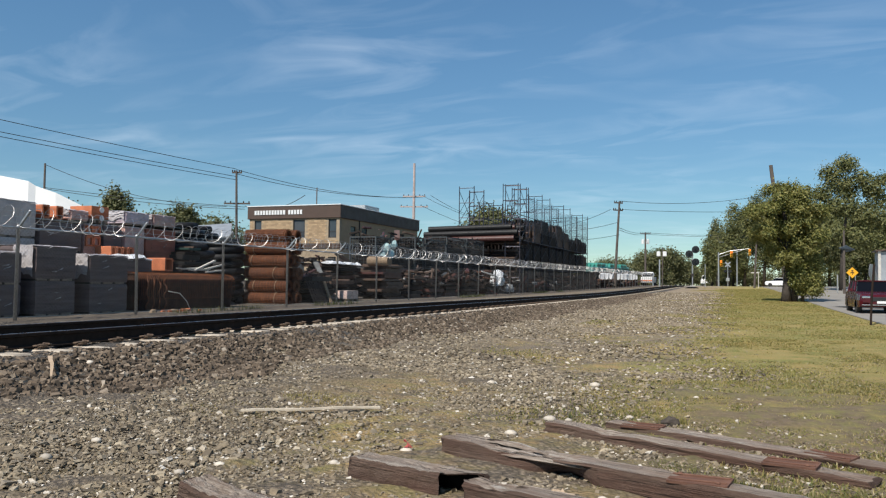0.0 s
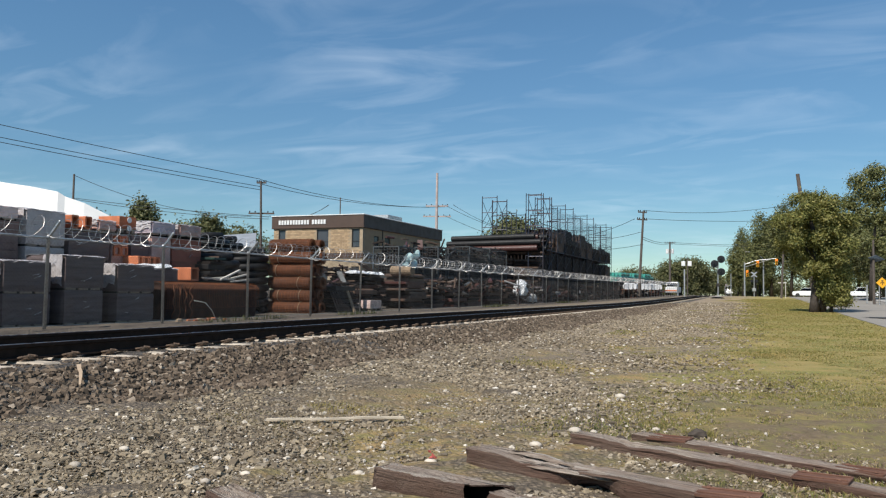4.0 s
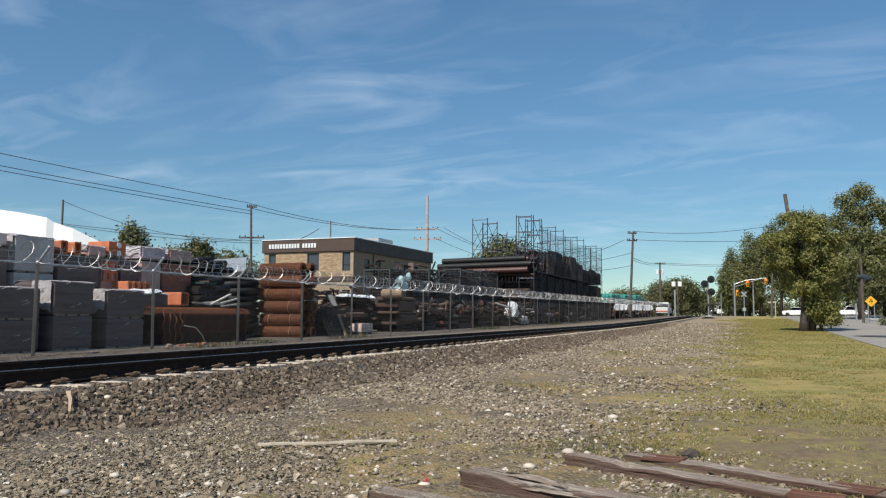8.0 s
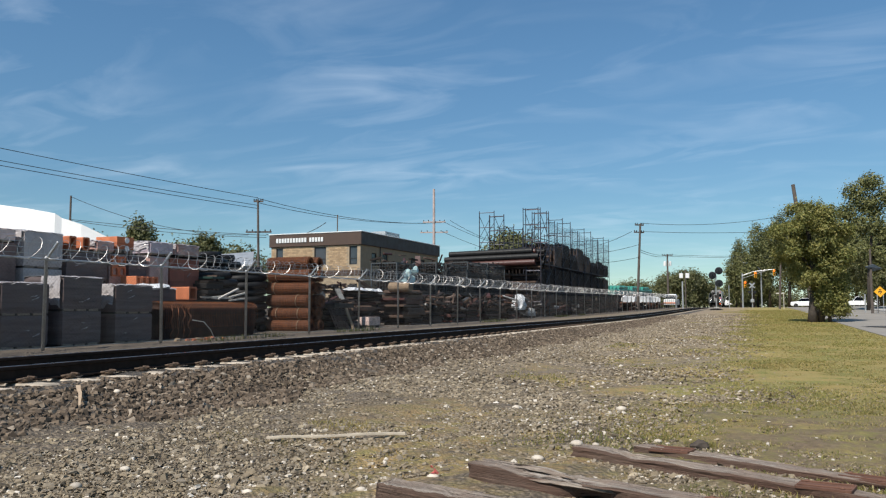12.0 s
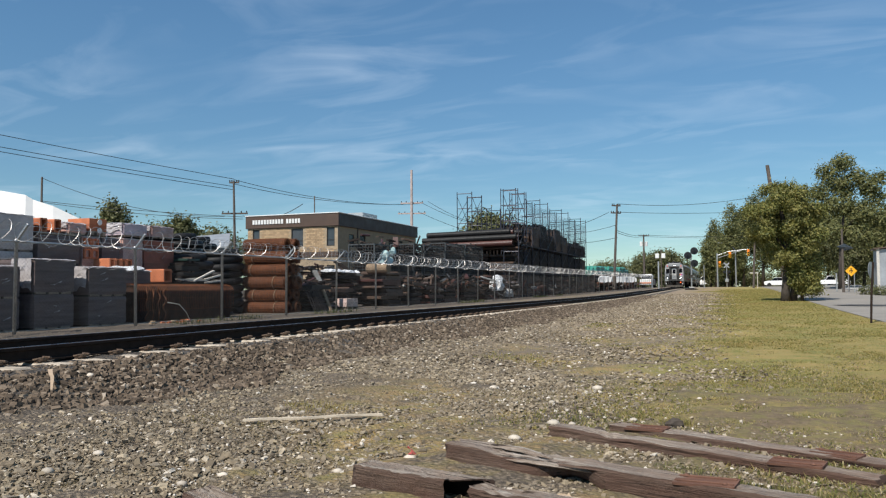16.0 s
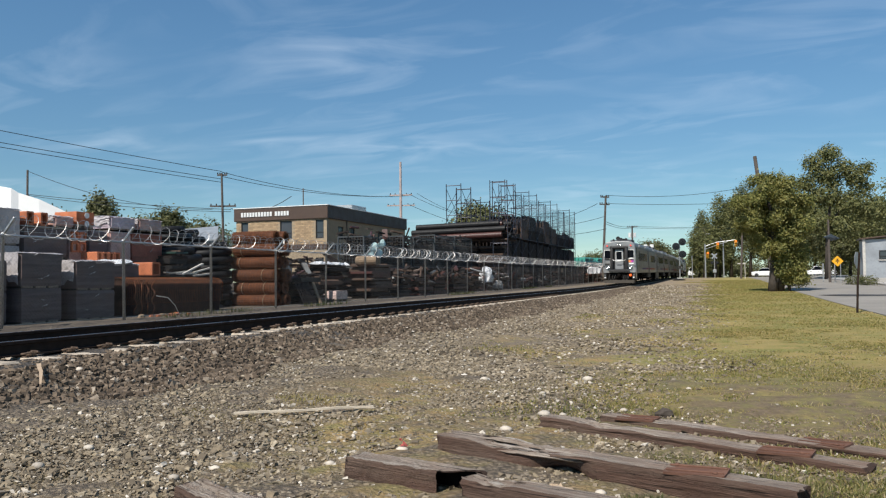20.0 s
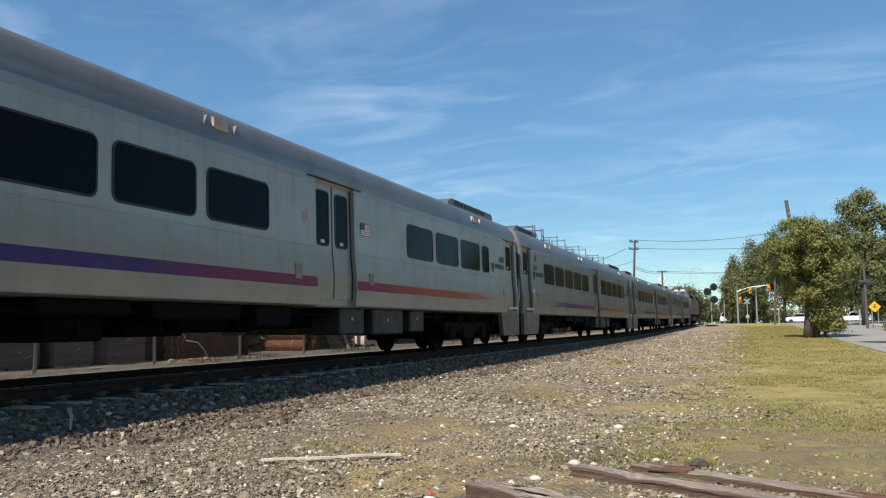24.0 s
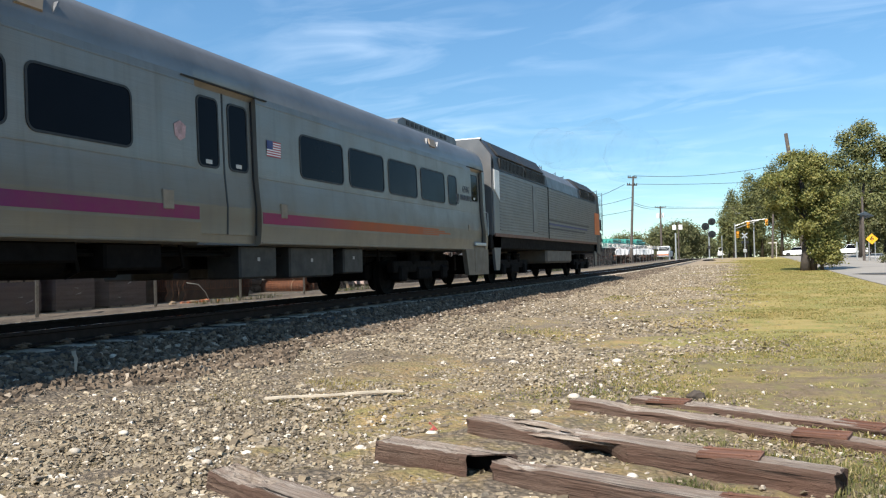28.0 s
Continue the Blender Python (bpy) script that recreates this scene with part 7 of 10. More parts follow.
def wrapped_stack(y0, y1, z0, z1, x=-13.4, depth=1.2, mat="wrap", label="grey concrete blocks in plastic film on a pallet", film=True, seed=0, courses=None):
    """A cube of blocks on a pallet: courses with open joints, film bunched over it."""
    s = thing("block_stack", label, "pallet of blocks", group="pallets of goods in the yard")
    zz = z0
    pallet(s, x - depth, x, y0, y1, zz)
    zz += 0.13
    n = courses or max(2, int((z1 - zz) / 0.3))
    h = (z1 - zz) / n
    r = random.Random(seed)
    for i in range(n):
        m = max(1, round((y1 - y0) / (1.6 if mat.startswith("wrap") else 0.62)))
        w = (y1 - y0) / m
        for j in range(m):
            o = r.uniform(0, 0.006)
            part("block", Geo().box(x - depth + 0.02, x - 0.02 + o, y0 + j * w + 0.001, y0 + (j + 1) * w - 0.001, zz + i * h + 0.001, zz + (i + 1) * h - 0.001, 0.003), mat, s)
    if film:
        if seed % 2:
            # loose film bunched over the top
            n = 9
            cap = [[(x - depth * (1 - q / 6) + 0.03 * (q == 6), y0 + (y1 - y0) * i / n + r.uniform(-0.02, 0.02), z1 + 0.006 + (r.uniform(0, 0.035) if 0 < q < 6 else -0.05 * r.random())) for q in range(7)] for i in range(n + 1)]
            sheet = Geo()
            sheet.loft([[*p, *[(a, b, c - 0.004) for a, b, c in p[::-1]]] for p in cap])
            part("film_top", sheet, "film", s, "loose clear film over the top")
        g = Geo()
        for k in range(1):
            y = r.uniform(y0 + 0.1, y1 - 0.2)
            z = r.uniform(z0 + 0.3, z1 - 0.3)
            f = r.choice((-2.5, -1, 1.5, 2.5))
            g.loft([[(x + 0.004 + 0.02 * r.random(), y + t * 0.05 * f + r.uniform(-0.02, 0.02), z + t * 0.10 + r.uniform(-0.02, 0.02)), (x + 0.002, y + t * 0.05 * f + 0.025, z + t * 0.10 - 0.01), (x + 0.001, y + t * 0.05 * f + 0.01, z + t * 0.10 - 0.02)] for t in (0, 0.3, 0.7, 1)])
        part("film_fold", g, "film", s, "crumpled plastic film")
    return s


def film_cube(y0, y1, z0, z1, x=-13.3, depth=1.15, mat="wrap", label="grey blocks wrapped in dull plastic film on a pallet", seed=0, units=1):
    """Pallet loads in stretch film, one on another: a tight, slightly bulging skin over the blocks, loose folds and a torn top."""
    s = thing("block_stack", label, "pallet of blocks", group="pallets of goods in the yard")
    r = random.Random(seed)
    hgt = (z1 - z0) / units
    for k in range(units):
        b = z0 + k * hgt
        # dark box added so that no light passes through the pallet gap
        part("pallet", Geo().box(x - depth + 0.04, x - 0.035, y0 + 0.04, y1 - 0.04, b, b + 0.12), "pallet_dark", s, "dark box added to close the pallet gap")
        for q in (0.06, 0.36, 0.66):
            part("pallet_block", Geo().box(x - 0.06, x - 0.006, y0 + (y1 - y0) * q, y0 + (y1 - y0) * (q + 0.24), b + 0.004, b + 0.06, 0.005), "pallet", s)
        lo, hi = b + 0.045, b + hgt - 0.004
        rings, m, e = [], 9, 0.035
        for j in range(m + 1):
            z = lo + (hi - lo) * j / m
            pinch = 0.012 * (j in (0, m)) + r.uniform(-0.003, 0.003)
            line = []
            for i in range(8):
                line.append((x - pinch + r.uniform(-0.006, 0.006) + 0.012 * math.sin(math.pi * i / 7), y0 + e + (y1 - y0 - 2 * e) * i / 7, z))
            for i in range(1, 6):
                line.append((x - e - (depth - 2 * e) * i / 6, y1 - pinch + r.uniform(-0.006, 0.006), z))
            for i in range(8):
                line.append((x - depth + pinch, y1 - e - (y1 - y0 - 2 * e) * i / 7, z))
            for i in range(1, 6):
                line.append((x - depth + e + (depth - 2 * e) * i / 6, y0 + pinch + r.uniform(-0.008, 0.008), z))
            rings.append(line)
        part("wrapped_load", Geo().loft(rings), mat, s, "blocks under tight film")
        # folds where the film overlaps
        for i in range(2):
            y, z = r.uniform(y0 + 0.1, y1 - 0.35), r.uniform(lo + 0.08, hi - 0.1)
            sl, ln = r.uniform(-0.1, 0.6), r.uniform(0.07, 0.18)
            g = Geo().loft([[(x + 0.012 + 0.012 * math.sin(3 * t), y + ln * t, z + sl * ln * t + 0.01 * math.sin(6 * t)), (x + 0.024, y + ln * t, z + sl * ln * t + 0.008), (x + 0.012, y + ln * t, z + sl * ln * t + 0.014)] for t in (0, 0.25, 0.5, 0.75, 1)])
            part("film_fold", g, "film", s, "pale fold of plastic film")
    if seed % 2:
        # crumpled film towards the sun; the lit face's brightness is put into it
        a0, b0 = x - 0.04 - r.uniform(0.45, 0.7) * depth, z1 - r.uniform(0.45, 0.75) * min(0.9, z1 - z0)
        sheet = [[(a0 + (x - 0.03 - a0) * i / 7, y0 - 0.012 - r.uniform(0, 0.03), b0 + (z1 + 0.01 - b0) * j / 7 + (r.uniform(-0.08, 0.08) if j == 0 else 0)) for j in range(8)] for i in range(8)]
        part("torn_film", Geo().loft([[*q, *[(u, v + 0.004, w) for u, v, w in q[::-1]]] for q in sheet]), "film", s, "crumpled film, pale as the sunlit face")
    n = 10
    cap = [[(x - depth + (depth + 0.015) * q / 7, y0 + (y1 - y0) * i / n, z1 + (r.uniform(0.004, 0.03) if 0 < q < 7 else -0.05 * r.random())) for q in range(8)] for i in range(n + 1)]
    part("film_top", Geo().loft([[*q, *[(a, b, c - 0.004) for a, b, c in q[::-1]]] for q in cap]), "film", s, "loose clear film over the top")
    return s


def flue_stack(y0, y1, z0, z1, x, n, m, label="stack of orange clay flue tiles"):
    """Square hollow clay tiles with their ends to the track."""
    s = thing("flue_tile_stack", label, "clay tiles", group="clay tiles in the yard")
    w, h = (y1 - y0) / n, (z1 - z0) / m
    for i in range(n):
        for j in range(m):
            a, b = y0 + i * w, z0 + j * h
            o = round_rect(a + 0.006, a + w - 0.006, b + 0.004, b + h - 0.004, 0.03, 2)
            k = round_rect(a + 0.05, a + w - 0.05, b + 0.045, b + h - 0.045, 0.02, 2)
            part("flue_tile", Geo().ring_plate(o, k, 0, x - 0.6, x), "clay", s)
    return s


def mesh_roll(x0, x1, y, z, r, mat="rust_bright"):
    """A roll of welded mesh lying across the yard, its end to the track."""
    s = thing("mesh_roll", "rust-orange roll of welded steel mesh lying in a pile", "mesh roll", group="rusty mesh rolls")
    rr = random.Random(int(y * 10 + z * 100))
    w = x1 - x0
    core = []
    for i in range(12):
        x = x0 + 0.02 + (w - 0.04) * i / 11
        core.append([(x, y + r * 0.95 * math.cos(t) * rr.uniform(0.94, 1.02), z + r * 0.95 * math.sin(t) * rr.uniform(0.94, 1.02)) for t in np.linspace(0, 2 * math.pi, 17)[:-1]])
    c = Vector((x1, y, z))
    core.append([tuple(c + (Vector(q) - c) * 0.68) for q in core[-1]])
    core.append([(q[0] - 0.35, q[1], q[2]) for q in core[-1]])
    part("core", Geo().loft(core), "mesh_rust", s, "tightly wound layers of mesh")
    g = Geo()
    k = 15
    for i in range(k + 1):
        x = x0 + w * i / k + rr.uniform(-0.02, 0.02)
        g.tube([(x, y + r * math.cos(t) * rr.uniform(0.97, 1.03), z + r * math.sin(t) * rr.uniform(0.97, 1.03)) for t in np.linspace(0, 2 * math.pi, 15)], 0.007, 4, caps=False)
    for t in np.linspace(0, 2 * math.pi, 22)[:-1]:
        g.rod((x0, y + r * math.cos(t), z + r * math.sin(t)), (x1, y + r * math.cos(t), z + r * math.sin(t)), 0.0055, 4)
    tagged(part("mesh_wire", g, mat, s), kind="stuff")
    for x in (x0 + w * 0.22, x0 + w * 0.74):
        if rr.random() < 0.6:
            part("tie_band", Geo().tube([(x + 0.02 * math.sin(t), y + (r + 0.014) * math.cos(t), z + (r + 0.014) * math.sin(t)) for t in np.linspace(0, 2 * math.pi, 15)], 0.011, 4, caps=False), "tan_board", s, "pale tie band")
    spiral = [(x1 + 0.005, y + r * (0.35 + 0.6 * q) * math.cos(q * 19), z + r * (0.35 + 0.6 * q) * math.sin(q * 19)) for q in np.linspace(0, 1, 46)]
    part("rolled_end", Geo().tube(spiral, 0.011, 4), mat, s)
    return s


def coil(x, y, z, R, r, turns, mat="black_plastic", label="coil of black corrugated drain pipe"):
    s = thing("pipe_coil", label, "pipe coil", group="black pipe coils")
    pts = []
    for i in range(turns * 18 + 1):
        t = 2 * math.pi * i / 18
        k = i / 18
        pts.append((x + (R + 0.04 * math.sin(t * 0.37)) * math.cos(t), y + R * math.sin(t), z + r + k * r * 1.9))
    part("coil", Geo().tube(pts, r, 7), mat, s, soft=True)
    return s


def stock_pile(y0, y1, z0, z1, x, depth, mats, seed, label="pile of dark steel stock", name="steel_stock", lengthwise=True):
    """Layers of bars, sheets and planks of uneven length."""
    s = thing(name, label, "building stock", group="stock piles in the yard")
    r = random.Random(seed)
    z = z0
    while z < z1:
        h = r.uniform(0.06, 0.16)
        a, b = y0 + r.uniform(0, 0.25) * (y1 - y0), y1 - r.uniform(0, 0.25) * (y1 - y0)
        d = r.uniform(-0.08, 0.08)
        part("stock_layer", Geo().box(x - depth + d, x + d, a, b, z, z + h, 0.012), r.choice(mats), s)
        if r.random() < 0.6:
            for y in (a + 0.2, b - 0.3):
                part("bearer", Geo().box(x - depth, x + 0.02, y, y + 0.1, z + h, z + h + 0.05), "scaf_rust", s)
            z += 0.05
        z += h
    return s


def wire_crate(y0, y1, z0, z1, x, depth, seed):
    s = thing("wire_crate", "grey wire mesh crate filled with scaffold fittings", "crate", group="wire crates")
    g = Geo()
    for y in (y0, y1):
        for xx in (x, x - depth):
            g.box(xx - 0.03, xx + 0.03, y - 0.03, y + 0.03, z0, z1)
    for z in (z0 + 0.05, z1):
        g.box(x - 0.025, x + 0.025, y0, y1, z - 0.03, z + 0.03)
        g.box(x - depth - 0.025, x - depth + 0.025, y0, y1, z - 0.03, z + 0.03)
        for y in (y0, y1):
            g.box(x - depth, x, y - 0.025, y + 0.025, z - 0.03, z + 0.03)
    part("frame", g, "crate", s)
    g = Geo()
    n = int((y1 - y0) / 0.14)
    for i in range(n + 1):
        y = y0 + (y1 - y0) * i / n
        g.rod((x + 0.02, y, z0), (x + 0.02, y, z1), 0.009, 4)
    m = int((z1 - z0) / 0.14)
    for i in range(m + 1):
        z = z0 + (z1 - z0) * i / m
        g.rod((x + 0.02, y0, z), (x + 0.02, y1, z), 0.009, 4)
    nx = int(depth / 0.14)
    for i in range(nx + 1):
        xx = x - depth * i / nx
        g.rod((xx, y0 - 0.02, z0), (xx, y0 - 0.02, z1), 0.009, 4)
    for i in range(m + 1):
        z = z0 + (z1 - z0) * i / m
        g.rod((x, y0 - 0.02, z), (x - depth, y0 - 0.02, z), 0.009, 4)
    tagged(part("wire_panel", g, "crate", s), kind="stuff")
    r = random.Random(seed)
    g = Geo()
    for i in range(130):
        p = Vector((x - r.uniform(0.1, depth - 0.1), r.uniform(y0 + 0.1, y1 - 0.1), r.uniform(z0 + 0.1, z1 - 0.05 + 0.12 * r.random())))
        d = Vector((r.uniform(-1, 1), r.uniform(-1, 1), r.uniform(-0.5, 0.5))).normalized() * r.uniform(0.15, 0.4)
        g.rod(p - d, p + d, r.uniform(0.02, 0.05), 5)
    tagged(part("fitting", g, "dark_stock", s, "jumbled dark steel fittings"), kind="stuff")
    # solid dark core added so the lit ground does not show through
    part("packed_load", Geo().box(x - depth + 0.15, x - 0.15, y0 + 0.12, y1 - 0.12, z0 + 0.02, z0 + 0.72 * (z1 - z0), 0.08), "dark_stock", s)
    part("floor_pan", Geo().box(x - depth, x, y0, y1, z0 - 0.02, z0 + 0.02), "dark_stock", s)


def clutter_heap(y0, y1, z0, z1, x, n, r):
    """Odds and ends of steel, pipe, board and plastic thrown on a stack."""
    s = thing("scrap_heap", "jumbled offcuts of steel, pipe and board lying on the stock", "scrap", group="scrap in the yard")
    for i in range(n):
        c = Vector((x - r.uniform(0, 0.7), r.uniform(y0, y1), z0 + (z1 - z0) * r.random() ** 1.6))
        d = Vector((r.uniform(-0.4, 0.4), r.uniform(-1, 1), r.uniform(-0.16, 0.22))).normalized() * r.uniform(0.15, 0.6)
        m = r.choice(("dark_stock", "dark_stock", "dark_stock", "black_plastic", "box_grey", "scaf_rust", "clay_dark", "clay_dark", "brown_band", "crate") if z0 > 3 or r.random() < 0.85 else ("pallet", "wrap", "rust", "tarp_grey"))
        if r.random() < 0.5:
            g = Geo().rod(c - d, c + d, r.uniform(0.02, 0.06), 6)
        else:
            w = r.uniform(0.04, 0.16)
            g = Geo().loft([[q + Vector((w, 0, -w * 0.4)), q + Vector((w, 0, w * 0.4)), q + Vector((-w, 0, w * 0.4)), q + Vector((-w, 0, -w * 0.4))] for q in (c - d, c + d)])
        part("offcut", g, m, s)


def frame_ladder(g, x0, x1, y, z0, z1):
    """One welded scaffold frame across x."""
    r = 0.032
    for x in (x0, x1):
        g.rod((x, y, z0), (x, y, z1 + 0.12), r, 6)
    n = max(2, int((z1 - z0) / 0.95))
    for i in range(n + 1):
        z = z0 + (z1 - z0) * i / n
        g.rod((x0, y, z), (x1, y, z), r * 0.8, 5)


def build_scaffold():
    """Storage racks of scaffold towers, full of pipes and frames."""
    gr = "scaffold racks"
    # front towers with pipes laid across
    for x0, x1, top, lab in ((-17.2, -16.15, 7.7, "tall blue-grey scaffold tower"), (-13.95, -12.95, 7.75, "tall blue-grey scaffold tower at the rack corner")):
        s = thing("scaffold_tower", lab, "scaffold", group=gr)
        for y in (49.0, 51.2):
            g = Geo()
            frame_ladder(g, x0, x1, y, gz(x0, y), top)
            part("scaffold_frame", g, "scaf", s)
        for x in (x0, x1):
            for z in (2.0, 4.0, 6.0):
                part("cross_brace", Geo().rod((x, 49.0, z), (x, 51.2, z + 1.5), 0.018, 5), "scaf", s)
                part("cross_brace", Geo().rod((x, 51.2, z), (x, 49.0, z + 1.5), 0.018, 5), "scaf", s)
        for z in (1.8, 3.6, 5.4):
            part("cross_brace", Geo().rod((x0, 49.0, z), (x1, 49.0, z + 1.6), 0.018, 5), "scaf", s)
    s = thing("pipe_rack", "rack of long black pipes laid across steel bearers", "pipes", group=gr)
    r = random.Random(3)
    for j, (z, n) in enumerate(((4.15, 4), (4.55, 4), (4.92, 3))):
        g = Geo()
        g.rod((-19.6, 49.2, z - 0.2), (-12.9, 49.2, z - 0.18), 0.06, 6)
        g.rod((-19.6, 51.0, z - 0.2), (-12.9, 51.0, z - 0.18), 0.06, 6)
        part("bearer", g, "scaf_rust", s)
        for i in range(n):
            y = 48.8 + i * 0.55 + j * 0.1
            a, b = -19.6 + r.uniform(-0.3, 0.5), -12.9 - r.uniform(0, 0.7)
            rad = 0.19
            g = Geo().lathe((a, y, z), (b - a, 0, 0.12), [(0, rad * 0.8), (0, rad), (b - a, rad), (b - a, rad * 0.8), (b - a - 0.4, rad * 0.75)], 14)
            part("pipe", g, "black_plastic" if (i + j) % 3 else "clay_dark", s, soft=False)
    # dark stacks added to keep ground light from showing under the rack
    for k, x in enumerate((-18.9, -17.0, -15.1)):
        stock_pile(49.3, 50.9, 0.65, 3.5, x + 1.75, 1.7, ["dark_stock", "dark_stock", "scaf_rust"], 90 + k, "dark filler stack added under the pipe rack")
    for x in (-19.2, -17.2, -15.2, -13.2):
        part("rack_post", Geo().rod((x, 49.9, gz(x, 49)), (x, 49.9, 4.9), 0.05, 6), "scaf_rust", s)
    # the row that runs along the fence
    ys = [52.4, 54.8, 57.2, 59.8, 62.6, 65.4, 68.2, 71.2, 74.4, 77.6, 80.6]
    for i, y in enumerate(ys):
        s = thing("scaffold_tower", "tall blue-grey scaffold frame of the storage row", "scaffold", group=gr)
        g = Geo()
        top = 8.25 - (0.5 if i % 3 == 2 else 0)
        frame_ladder(g, -14.0, -15.1, y, gz(-14, y), top)
        part("scaffold_frame", g, "scaf", s)
        g = Geo()
        frame_ladder(g, -16.6, -17.7, y + 0.2, gz(-17, y), top - 0.4 - (i % 2) * 0.6)
        part("scaffold_frame", g, "scaf", s)
        if i < len(ys) - 1:
            g = Geo()
            y1 = ys[i + 1]
            for x in (-14.0, -17.7):
                for z in (1.4, 3.2, 4.6) if x > -15 else (3.2,):
                    part("cross_brace", Geo().rod((x, y, z), (x, y1, z + 1.5), 0.018, 4), "scaf", s)
                    part("cross_brace", Geo().rod((x, y1, z), (x, y, z + 1.5), 0.018, 4), "scaf", s)
                for z in (2.4, 4.4, 6.2):
                    part("ledger", Geo().rod((x, y, z), (x, y1, z), 0.026, 5), "scaf", s)
    # stacked frames and planks on the shelves
    r = random.Random(9)
    for i in range(len(ys) - 1):
        y0, y1 = ys[i], ys[i + 1]
        for z0, z1 in ((0.75, 2.4), (2.5, 4.4), (4.5, 5.0 if i < 2 else 6.6 - 0.08 * i + r.uniform(-0.5, 0.4))):
            s = thing("scaffold_stock", "dark stacked scaffold frames and planks on a rack shelf", "scaffold", group="stacked scaffold frames")
            g = Geo()
            n = 13
            for j in range(n):
                x = -14.15 - j * 0.26
                h = z1 - r.uniform(0, 0.3)
                g.box(x - 0.05, x + 0.05, y0 + 0.05 + r.uniform(0, 0.3), y1 - 0.05, z0, h * 0.93 + z0 * 0.07)
                for yy in (y0 + 0.25, (y0 + y1) / 2, y1 - 0.25):
                    g.rod((x, yy + r.uniform(-0.15, 0.15), z0), (x, yy, h), 0.035, 5)
                g.rod((x, y0 + 0.2, h - 0.08), (x, y1 - 0.2, h - 0.08), 0.035, 5)
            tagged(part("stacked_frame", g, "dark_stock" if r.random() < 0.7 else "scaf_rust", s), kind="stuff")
            part("plank", Geo().box(-17.5, -14.1, y0 + 0.05, y1 - 0.05, z0 - 0.09, z0 - 0.02), "scaf_rust", s)
    # torn blue-grey debris net hung on the upper lifts
    s = thing("debris_net", "thin blue-grey debris net hung on the upper scaffold lifts", "net")
    v, f = [], []
    for y in np.arange(55.0, 80.6, 0.12):
        top = 8.0 - 0.5 * abs(math.sin(y * 0.35))
        v += [(-13.95, y, 5.2), (-13.95, y + 0.02, 5.2), (-13.95, y + 0.02, top), (-13.95, y, top)]
    for z in np.arange(5.2, 7.7, 0.12):
        v += [(-13.95, 55.0, z), (-13.95, 80.6, z), (-13.95, 80.6, z + 0.02), (-13.95, 55.0, z + 0.02)]
    f = [(4 * i, 4 * i + 1, 4 * i + 2, 4 * i + 3) for i in range(len(v) // 4)]
    me = raw_mesh("net_cord", np.array(v), np.array(f), "scaf")
    tagged(part("net_cord", me, "scaf", s), kind="stuff")


M["clay_dark"] = worn("dark_red_plastic_pipe", (0.07, 0.025, 0.02), 0.5, 0, 0.3, 3, 40)


